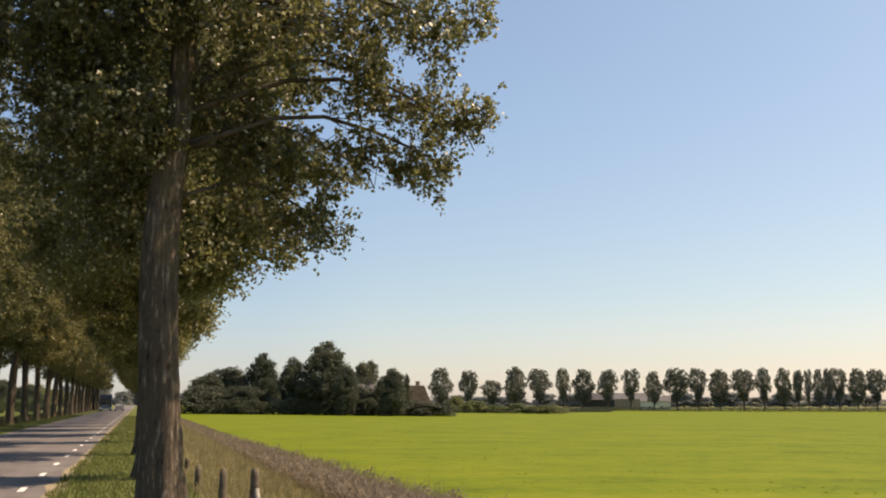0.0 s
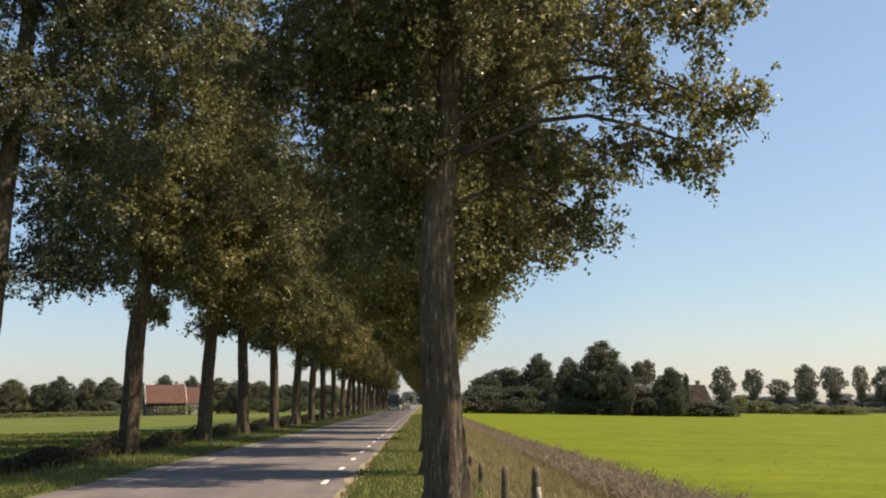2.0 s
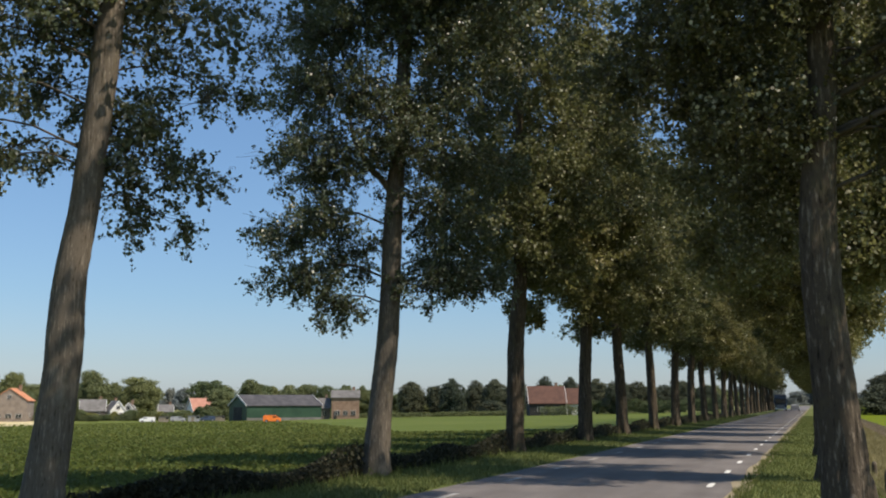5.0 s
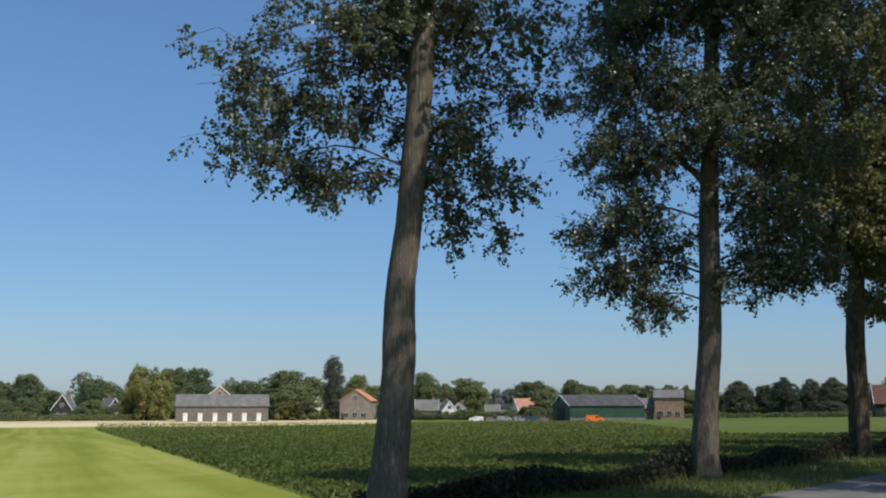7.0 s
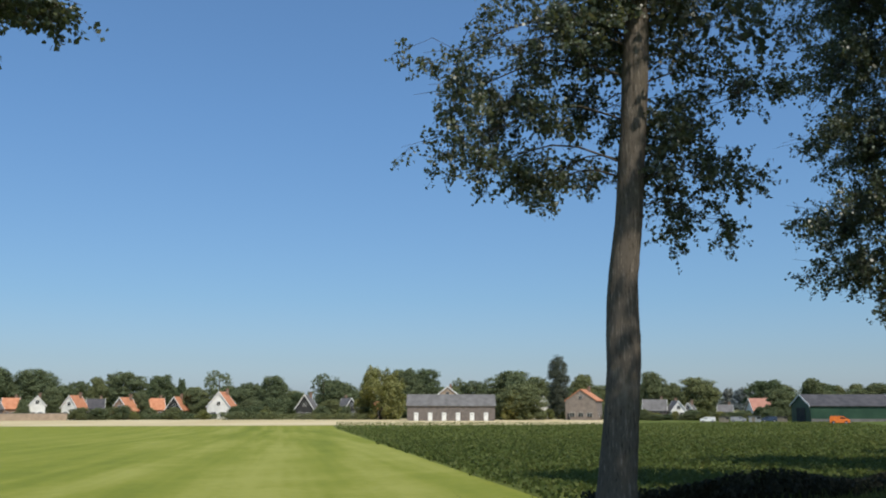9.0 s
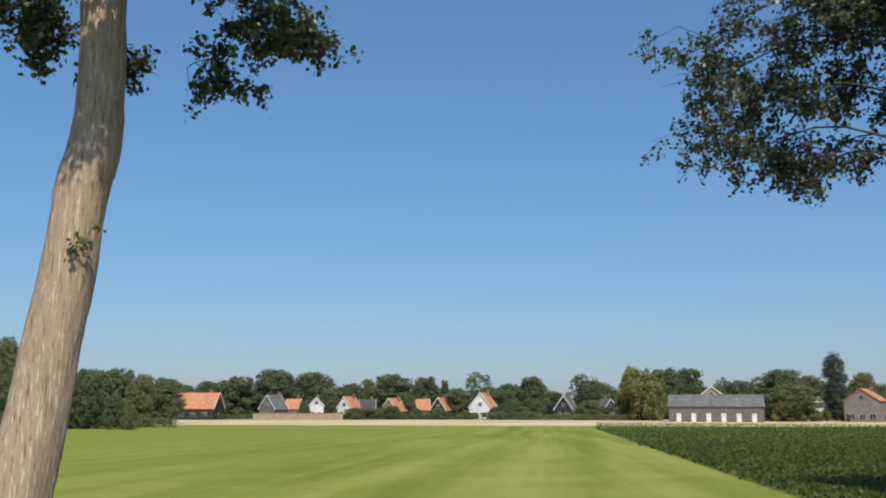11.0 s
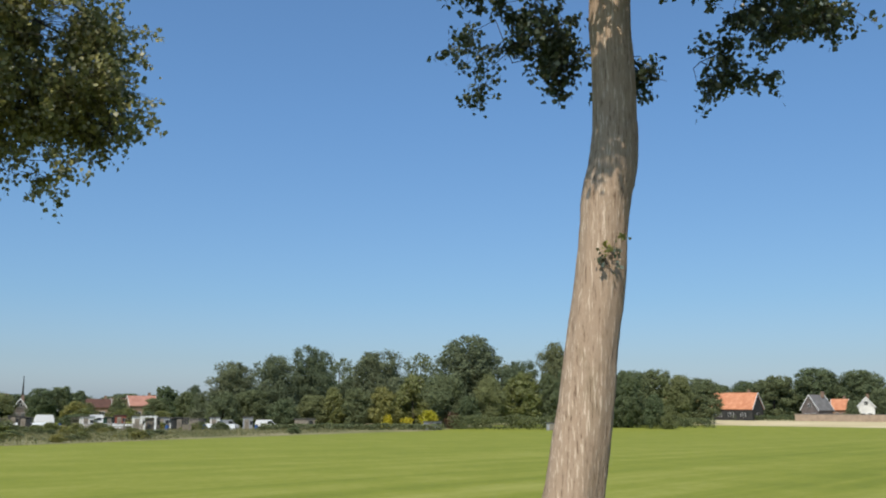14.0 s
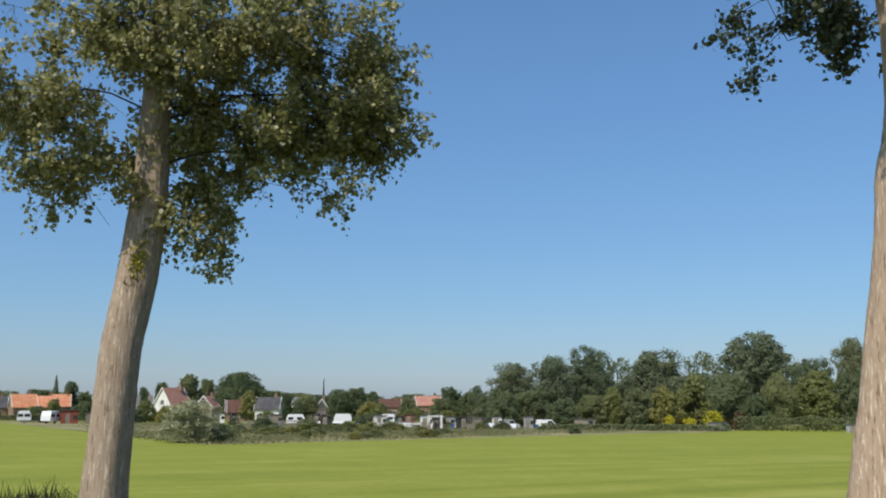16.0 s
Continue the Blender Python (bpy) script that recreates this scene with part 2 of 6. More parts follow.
def turf(name, stops, fine=14, big=0.12, stripe=0.0, turn=0.0, bump_d=0.04, shares=(0.25, 0.35, 0.8, -1, 0)):
    """Short growth seen from afar: patches, streaks and grain."""
    m, nt, b = material(name, 0.9, 0.1)
    v = coords(nt)
    n1 = tex(nt, v, big, 8, 0.62)
    n2 = tex(nt, v, fine, 5, 0.7)
    a = nt.nodes.new("ShaderNodeMath")
    a.operation = 'MULTIPLY_ADD'
    nt.links.new(n2, a.inputs[0])
    a.inputs[1].default_value = 0.55
    nt.links.new(n1, a.inputs[2])
    fac = a.outputs[0]
    if stripe:
        few = nt.nodes.new("ShaderNodeMath")
        few.operation = 'MULTIPLY'
        few.inputs[1].default_value = shares[0]
        nt.links.new(n1, few.inputs[0])
        nt.links.new(few.outputs[0], a.inputs[2])
        a.inputs[1].default_value = shares[1]
        turned = coords(nt, (1, 1, 1), (0, 0, turn))
        longways = node(nt, "ShaderNodeMapping", Scale=(stripe, stripe * 0.02, 1))
        nt.links.new(turned, longways.inputs["Vector"])
        w = tex(nt, longways.outputs[0], 1.0, 3, 0.55)
        a2 = nt.nodes.new("ShaderNodeMath")
        a2.operation = 'MULTIPLY_ADD'
        across = nt.nodes.new("ShaderNodeSeparateXYZ")
        nt.links.new(turned, across.inputs[0])
        near = nt.nodes.new("ShaderNodeMapRange")       # swaths are faded away from the field's edge to fit the camera's view
        near.inputs["From Min"].default_value, near.inputs["From Max"].default_value = shares[3], shares[4]
        near.inputs["To Min"].default_value, near.inputs["To Max"].default_value = shares[2] * 0.12, shares[2]
        nt.links.new(across.outputs[0], near.inputs["Value"])
        off = nt.nodes.new("ShaderNodeMath")
        off.operation = 'SUBTRACT'
        off.inputs[1].default_value = 0.5
        nt.links.new(w, off.inputs[0])
        nt.links.new(off.outputs[0], a2.inputs[0])
        nt.links.new(near.outputs[0], a2.inputs[1])
        nt.links.new(fac, a2.inputs[2])
        fac = a2.outputs[0]
    nt.links.new(ramp(nt, fac, stops), b.inputs["Base Color"])
    bump(nt, b, n2, 0.6, bump_d)
    return m


M_GROUND = turf("rough_ground", [(0.5, (0.08, 0.10, 0.035)), (0.8, (0.15, 0.155, 0.06)), (1.0, (0.24, 0.21, 0.11))], 6, 0.05)
M_VERGE = turf("verge_grass", [(0.5, (0.0789, 0.104, 0.0297)), (0.75, (0.113, 0.139, 0.0446)), (1.0, (0.167, 0.176, 0.0697))], 18, 0.5)
M_BANK = turf("dry_bank", [(0.5, (0.13, 0.115, 0.05)), (0.75, (0.2, 0.173, 0.082)), (1.0, (0.27, 0.235, 0.125))], 16, 0.4)
M_FIELD_R = turf("young_crop", [(0.27, (0.035, 0.062, 0.005)), (0.34, (0.08, 0.118, 0.006)), (0.44, (0.115, 0.155, 0.007)), (0.62, (0.18, 0.2, 0.02))], 1.6, 0.22, 0.5, radians(-78), shares=(0.42, 0.45, 0.25, -1, 0))
M_MOWN = turf("mown_grass", [(0.18, (0.158, 0.191, 0.0256)), (0.33, (0.214, 0.237, 0.0361)), (0.5, (0.293, 0.301, 0.0703))], 3, 0.3, 0.5, radians(-63.5), shares=(0.36, 0.3, 0.75, -46, -10))
M_BEET_SOIL = turf("beet_field", [(0.5, (0.0862, 0.111, 0.0238)), (0.75, (0.111, 0.136, 0.0299)), (1.0, (0.145, 0.163, 0.0405))], 2.2, 0.06)
M_MEADOW = turf("meadow_grass", [(0.5, (0.0673, 0.0963, 0.0158)), (0.75, (0.0909, 0.122, 0.0238)), (1.0, (0.131, 0.15, 0.0396))], 1.5, 0.05)
M_STUBBLE = turf("stubble_strip", [(0.5, (0.45, 0.37, 0.20)), (0.8, (0.57, 0.48, 0.28)), (1.0, (0.63, 0.54, 0.34))], 2, 0.04)
# tree shade over the ditch is put into this near-black colour
M_DITCH_SHADED = turf("ditch_growth", [(0.5, (0.024, 0.0272, 0.0128)), (0.8, (0.044, 0.0456, 0.02)), (1.0, (0.08, 0.0704, 0.0336))], 12, 0.5)
M_ALLOT = turf("allotment_ground", [(0.5, (0.12, 0.13, 0.05)), (0.75, (0.21, 0.20, 0.09)), (1.0, (0.36, 0.30, 0.18))], 1.2, 0.12)


def asphalt():
    m, nt, b = material("asphalt", 0.85, 0.25)
    v = coords(nt)
    big = tex(nt, v, 0.7, 6)
    wear = tex(nt, coords(nt, (1.4, 0.06, 1)), 1.0, 5)
    fine = tex(nt, v, 90, 3)
    c = ramp(nt, big, [(0.3, (0.125, 0.115, 0.113)), (0.7, (0.175, 0.162, 0.158))])
    c = mix(nt, 1.0, c, ramp(nt, wear, [(0.3, (0.82, 0.82, 0.82)), (0.7, (1.15, 1.15, 1.15))]), 'MULTIPLY')
    c = mix(nt, 1.0, c, ramp(nt, fine, [(0.3, (0.75, 0.75, 0.75)), (0.7, (1.25, 1.25, 1.25))]), 'MULTIPLY')
    nt.links.new(c, b.inputs["Base Color"])
    bump(nt, b, fine, 0.5, 0.004)
    return m


M_ASPHALT = asphalt()
M_MARK = rough_paint("road_paint", (0.62, 0.62, 0.60), (0.80, 0.80, 0.78), 3, 60)
M_MARK_WORN = rough_paint("worn_road_paint", (0.24, 0.235, 0.23), (0.42, 0.41, 0.40), 5, 40)
M_KERBSAND = turf("sandy_edge", [(0.5, (0.20, 0.17, 0.11)), (0.8, (0.30, 0.26, 0.18)), (1.0, (0.36, 0.33, 0.24))], 20, 0.8)

# ---- helpers for meshes ----
def obj(name, verts, faces, mat, parent=None, label="", smooth=False):
    me = bpy.data.meshes.new(name)
    me.from_pydata([tuple(map(float, v)) for v in verts], [], [tuple(f) for f in faces])
    me.materials.append(mat)
    if smooth:
        me.shade_smooth()
    ob = new(name, me)
    if parent:
        ob.parent = parent
    return tagged(ob, label)


def quads(name, V, mat, parent=None):
    """One mesh of loose four-cornered blades; V has the shape (n, 4, 3)."""
    n = len(V)
    me = bpy.data.meshes.new(name)
    me.vertices.add(4 * n)
    me.vertices.foreach_set("co", np.ascontiguousarray(V, dtype=np.float32).ravel())
    me.loops.add(4 * n)
    me.loops.foreach_set("vertex_index", np.arange(4 * n, dtype=np.int32))
    me.polygons.add(n)
    me.polygons.foreach_set("loop_start", np.arange(0, 4 * n, 4, dtype=np.int32))
    me.update(calc_edges=True)
    me.validate()
    me.materials.append(mat)
    ob = new(name, me)
    if parent:
        ob.parent = parent
    return ob


def part(name, bm, mat, parent=None, label=""):
    me = bpy.data.meshes.new(name)
    bm.to_mesh(me)
    bm.free()
    me.materials.append(mat)
    ob = new(name, me)
    if parent:
        ob.parent = parent
    return tagged(ob, label)


def box_into(bm, x0, x1, y0, y1, z0, z1, bevel=0.0):
    r = bmesh.ops.create_cube(bm, size=1, matrix=Matrix.LocRotScale(((x0 + x1) / 2, (y0 + y1) / 2, (z0 + z1) / 2), None, (x1 - x0, y1 - y0, z1 - z0)))
    if bevel:
        es = {e for v in r["verts"] for e in v.link_edges}
        bmesh.ops.bevel(bm, geom=list(es), offset=bevel, segments=1, affect='EDGES')


def box(name, dims, mat, parent=None, label="", bevel=0.0):
    bm = bmesh.new()
    box_into(bm, *dims, bevel)
    return part(name, bm, mat, parent, label)


# ---- the lie of the land ----
SLANT = 0.0165                     # the road runs along (SLANT, 1)
PROFILE_S = [-5000, -164, -14.2, -13.3, -12.4, -11.6, -10.5, -9.4, -7.0, -1.35, 1.0, 2.2, 5.0, 5.4, 5.7, 120, 240, 600, 5000]
PROFILE_Z = [-3.4, -3.4, -0.5, -0.75, -1.25, -1.2, -0.25, 0.02, 0.0, 0.0, 0.02, -0.12, -0.55, -0.66, -0.5, -2.1, -3.3, -4.8, -4.8]


def land(x, y):
    return float(np.interp(x - SLANT * y, PROFILE_S, PROFILE_Z))


def strip(name, s0, s1, y0, y1, ns, ny, lift, mat, label, category, wobble=0.0, seed=0):
    """A sheet along the road between two distances from its line."""
    rng = np.random.default_rng(seed)
    ys = np.linspace(y0, y1, ny + 1)
    wa, wb = rng.normal(0, wobble, ny + 1), rng.normal(0, wobble, ny + 1)
    verts, faces = [], []
    for j, y in enumerate(ys):
        for i in range(ns + 1):
            s = (s0 + wa[j]) * (1 - i / ns) + (s1 + wb[j]) * i / ns
            x = s + SLANT * y
            verts.append((x, y, land(x, y) + lift))
    w = ns + 1
    for j in range(ny):
        for i in range(ns):
            faces.append((j * w + i, j * w + i + 1, (j + 1) * w + i + 1, (j + 1) * w + i))
    return tagged(obj(name, verts, faces, mat), label, category, kind="structure")


def patch(name, corners, n, m, lift, mat, label, category):
    """A sheet over four corners of the plan, laid on the land."""
    a, b, c, d = [np.array(p, float) for p in corners]
    verts, faces = [], []
    for j in range(m + 1):
        v = j / m
        for i in range(n + 1):
            u = i / n
            p = (a * (1 - u) + b * u) * (1 - v) + (d * (1 - u) + c * u) * v
            verts.append((p[0], p[1], land(p[0], p[1]) + lift))
    w = n + 1
    for j in range(m):
        for i in range(n):
            faces.append((j * w + i, j * w + i + 1, (j + 1) * w + i + 1, (j + 1) * w + i))
    return tagged(obj(name, verts, faces, mat), label, category, kind="structure")


# ground: one sheet to the horizon
gs = [-4000, -1200, -500, -250, -164, -120, -80, -50, -30, -20, -14.2, -13.3, -12.4, -11.6, -10.5, -9.4, -7.0, -1.35, 1.0, 2.2, 3.5, 5.0, 5.4, 5.7, 20, 60, 120, 240, 600, 1500, 4000]
gy = [-4000, -1200, -400, -150, -60, -20, 0, 20, 60, 150, 400, 1200, 4000]
gv, gf = [], []
for y in gy:
    for s in gs:
        gv.append((s + SLANT * y, y, float(np.interp(s, PROFILE_S, PROFILE_Z)) - 0.03))
for j in range(len(gy) - 1):
    for i in range(len(gs) - 1):
        k = j * len(gs) + i
        gf.append((k, k + 1, k + 1 + len(gs), k + len(gs)))
tagged(obj("ground", gv, gf, M_GROUND), "flat green polder land reaching the horizon", "ground", kind="structure")

# the road with its markings and sandy edges
strip("road", -7.0, -1.35, -60, 620, 8, 80, 0.012, M_ASPHALT, "grey worn asphalt country road between the trees", "road")
strip("verge_1", -1.42, 1.2, -40, 400, 6, 160, 0.006, M_VERGE, "short green grass verge beside the asphalt", "verge", 0.05, 1)
strip("verge_2", -10.6, -6.95, -40, 400, 6, 160, 0.006, M_VERGE, "green grass verge under the avenue trees", "verge", 0.09, 2)
strip("road_edge", -1.6, -1.28, -40, 300, 1, 200, 0.016, M_KERBSAND, "worn sandy edge of the asphalt road", "road edge", 0.05, 3)
strip("bank", 1.1, 5.1, -40, 400, 8, 100, 0.004, M_BANK, "yellowed dry grass on a sloping bank", "bank", 0.08, 4)
strip("ditch_1", 4.95, 5.8, -40, 400, 4, 100, 0.01, M_DITCH_SHADED, "narrow ditch filled with dry brown growth", "ditch", 0.08, 5)
# flat grass cover hides the ditch profile here, fitted to the camera's view
tagged(obj("verge_3", [(-10.3 + SLANT * y, y, -0.16) if k == 0 else (-14.9 + SLANT * y, y, -0.494) for y in (-90, -60, -30, -11.6) for k in (0, 1)],
           [(2 * i, 2 * i + 2, 2 * i + 3, 2 * i + 1) for i in range(3)], M_MOWN), "flat grass cover over the ditch beside the mown field", "verge", kind="structure")
strip("ditch_2", -14.3, -10.5, -12, 400, 8, 100, 0.005, M_DITCH_SHADED, "overgrown ditch between trees and field", "ditch", 0.05, 6)
MARK_Y = 20.4
for k in range(-4, 45):
    for s, pale in ((-2.07, 0), (-6.3, 1)):
        y = MARK_Y + 4.06 * k
        x = s + SLANT * y
        ob = box("road_dash", (x - 0.06, x + 0.06, y - 0.5, y + 0.5, 0.0, 0.018), M_MARK_WORN if pale else M_MARK)
        tagged(ob, "short white painted dash on the asphalt", "road marking", "dashes along the road", "structure")

# ---- trees ----
def tube(name, pts, radii, sides, mat, parent, rough=0.0, seed=0, flute=0.0):
    """A tapered round stem through the points, with uneven bark."""
    rng = np.random.default_rng(seed)
    P = np.array(pts, float)
    n = len(P)
    T = np.gradient(P, axis=0)
    T /= np.linalg.norm(T, axis=1)[:, None]
    up = np.array([0.31, 0.95, 0.05])
    verts = []
    ph = rng.uniform(0, 6.28, 4)
    grain = rng.normal(0, 1, sides)
    for k in range(n):
        a = np.cross(T[k], up)
        a /= np.linalg.norm(a)
        b = np.cross(T[k], a)
        for i in range(sides):
            t = 2 * math.pi * i / sides
            r = radii[k] * (1 + flute * math.sin(5 * t + ph[0]) * max(0, 1 - 2.2 * k / n) ** 2
                            + rough * (0.55 * grain[i] + 0.8 * math.sin(3 * t + 0.35 * k + ph[1]) + rng.normal(0, 0.6)))
            verts.append(P[k] + r * (a * math.cos(t) + b * math.sin(t)))
    faces = []
    for k in range(n - 1):
        for i in range(sides):
            j = (i + 1) % sides
            faces.append((k * sides + i, k * sides + j, (k + 1) * sides + j, (k + 1) * sides + i))
    faces.append(tuple(range(sides))[::-1])
    faces.append(tuple((n - 1) * sides + i for i in range(sides)))
    return obj(name, verts, faces, mat, parent, smooth=True)


def smooth_line(ctrl, n):
    """A smooth line through control points, n points along it (Catmull-Rom)."""
    C = np.array(ctrl, float)
    C = np.vstack([2 * C[0] - C[1], C, 2 * C[-1] - C[-2]])
    out = []
    m = len(C) - 3
    for q in np.linspace(0, m - 1e-6, n):
        i = int(q)
        t = q - i
        p0, p1, p2, p3 = C[i:i + 4]
        out.append(0.5 * (2 * p1 + (p2 - p0) * t + (2 * p0 - 5 * p1 + 4 * p2 - p3) * t * t + (3 * p1 - p0 - 3 * p2 + p3) * t ** 3))
    return np.array(out)


def blades(centres, size, rng, droop=0.3, aspect=0.85):
    """Leaf-shaped quads, folded along the midrib, at the given centres."""
    n = len(centres)
    d = rng.normal(0, 1, (n, 3))
    d[:, 2] -= droop
    d /= np.linalg.norm(d, axis=1)[:, None]
    s = np.cross(d, rng.normal(0, 1, (n, 3)))
    s /= np.linalg.norm(s, axis=1)[:, None]
    up = np.cross(d, s)
    L = (size * rng.uniform(0.7, 1.25, n))[:, None]
    W = L * aspect * 0.5
    V = np.empty((n, 4, 3))
    V[:, 0] = centres - d * L * 0.5
    V[:, 2] = centres + d * L * 0.5
    mid = centres - d * L * 0.12 + up * L * 0.12
    V[:, 1] = mid + s * W
    V[:, 3] = mid - s * W
    return V


def sticks(A, B, r0, r1):
    """Thin three-sided twigs from A to B, as quads."""
    d = B - A
    d /= np.linalg.norm(d, axis=1)[:, None] + 1e-9
    s = np.cross(d, [0.37, 0.21, 0.9])
    s /= np.linalg.norm(s, axis=1)[:, None] + 1e-9
    u = np.cross(d, s)
    out = []
    off = [s * math.cos(a) + u * math.sin(a) for a in (0, 2.094, 4.189)]
    for i in range(3):
        p, q = off[i], off[(i + 1) % 3]
        out.append(np.stack([A + p * r0, A + q * r0, B + q * r1, B + p * r1], 1))
    return np.concatenate(out)


def crown_parts(thing, stem, lobes, leaf, shoots, rng, leaf_mat, limbs=True, name="crown", thick=1.0):
    """Limbs from the stem to each lobe, branchlets fanning out of each limb, twigs along them and leaf tufts at the twigs' tips.
    A lobe: centre x, y, z, radii x, y, z, number of sprays."""
    leaves, tw = [], []
    for n_l, (cx, cy, cz, rx, ry, rz, count) in enumerate(lobes):
        c = np.array([cx, cy, cz])
        reach = math.hypot(cx - np.interp(cz, stem[:, 2], stem[:, 0]), cy - np.interp(cz, stem[:, 2], stem[:, 1]))
        h = min(max(cz - 0.12 * reach + 0.15, stem[2, 2]), stem[-1, 2])
        root = np.array([np.interp(h, stem[:, 2], stem[:, k]) for k in range(3)])
        bend = (root + c) / 2 + np.array([0, 0, 0.16 * reach])
        line = smooth_line([root, bend, c, c + (c - bend) * 0.2 + np.array([0, 0, -0.08 * reach])], 9)
        if limbs and reach > 0.5:
            r0 = 0.008 + 0.0052 * reach
            tube("limb", line, np.linspace(r0 * thick, 0.006, 9), 6, M_TWIG, thing, 0.05, n_l)
        R = np.array([rx, ry, rz])
        nb = max(6, round(count / 2.2))
        u = rng.normal(0, 1, (nb, 3))
        u /= np.linalg.norm(u, axis=1)[:, None]
        S = line[rng.integers(3, 9, nb)]
        E = c + u * R * (0.3 + 0.78 * rng.uniform(0, 1, (nb, 1)) ** 0.6)
        M = (S + E) / 2 + rng.normal(0, 0.08, (nb, 3)) + [0, 0, 0.10]
        tw.append(sticks(S, M, 0.006, 0.005))
        tw.append(sticks(M, E, 0.005, 0.003))
        b = np.repeat(np.arange(nb), -(-count // nb))[:count] if count >= nb else rng.integers(0, nb, count)
        t = rng.uniform(0.2, 1.0, (len(b), 1)) ** 0.55
        C = (1 - t) ** 2 * S[b] + 2 * t * (1 - t) * M[b] + t * t * E[b] + rng.normal(0, 0.09, (len(b), 3)) * (1.2 - 0.6 * t)
        idx = np.repeat(np.arange(len(b)), rng.integers(max(1, shoots[0] - 2), shoots[0] + 3, len(b)))
        along_b = (E - S)[b][idx]
        along_b /= np.linalg.norm(along_b, axis=1)[:, None] + 1e-9
        d = along_b * 0.5 + rng.normal(0, 0.75, (len(idx), 3)) + [0, 0, -0.35]
        d /= np.linalg.norm(d, axis=1)[:, None]
        length = shoots[2] * rng.uniform(0.35, 1.15, (len(idx), 1))
        start = C[idx]
        tip = start + d * length + np.array([0, 0, -0.15]) * length
        tw.append(sticks(start, tip, 0.003, 0.0015))
        k = np.repeat(np.arange(len(idx)), shoots[1])
        f = 1.04 - np.abs(rng.normal(0, 0.38, (len(k), 1)))
        leaves.append(start[k] + (tip[k] - start[k]) * f + rng.normal(0, leaf * 0.5, (len(k), 3)))
    tagged(quads(name, blades(np.concatenate(leaves), leaf, rng, 0.6), leaf_mat, thing), kind="stuff")
    tagged(quads("twig_spray", np.concatenate(tw), M_TWIG, thing), kind="stuff")


def roadside_poplar(x, y, stem, lobes, leaf, shoots, seed, label, top, bark=M_BARK_OLD_SHADED, group="avenue poplars", leaf_mat=M_LEAF, thick=1.0, shift=0.0):
    """A poplar whose stem (across, up, radius) and lobes (across, away, up, three radii, sprays) are given
    as seen from the middle of the place: across to the right, away, and up from the road's level."""
    z = land(x, y)
    d = math.hypot(x, y)
    right, away = np.array([y / d, -x / d]), np.array([x / d, y / d])
    rng = np.random.default_rng(seed)
    thing = new("poplar_tree")
    thing.location = (x, y, z)
    ctrl = [(*(right * a), h - z) for a, h, r in stem]
    line = smooth_line(ctrl, 60)
    rad = np.interp(line[:, 2], [h - z for a, h, r in stem], [r for a, h, r in stem])
    tube("trunk", line, rad, 48, bark, thing, 0.045 if bark is M_BARK_OLD_SHADED else 0.02, seed, 0.3 if bark is M_BARK_OLD_SHADED else 0.08)
    def turned(group_of_lobes):
        out = []
        for a, b, h, ra, rb, rh, n in group_of_lobes:
            p = right * a + away * b
            q = np.abs(right) * ra + np.abs(away) * rb
            out.append((p[0], p[1], h - z, max(q[0], 0.4), max(q[1], 0.4), rh, n))
        return out
    crown_parts(thing, line, turned(lobes), leaf, shoots, rng, leaf_mat, limbs=thick > 0.4, thick=thick)
    z0, z1, radius, count = top
    upper = top_lobes(rng, z0, z1, radius, count, 9, stem[-1][0] + shift)
    crown_parts(thing, line, turned(upper), 0.14, (5, 8, 0.7), rng, leaf_mat, True, "upper_crown")
    return tagged(thing, label, "tree", group)


def top_lobes(rng, z0, z1, radius, count, n, lean=0.0):
    """Further lobes that fill the upper crown."""
    out = []
    for i in range(n):
        f = (i + 0.5) / n
        a = i * 2.4 + rng.uniform(0, 0.6)
        r = radius * (1 - 0.65 * f ** 1.5) * rng.uniform(0.35, 0.7)
        out.append((r * math.cos(a) + lean, r * math.sin(a), z0 + (z1 - z0) * f, radius * 0.55, radius * 0.55, radius * 0.5, count))
    return out


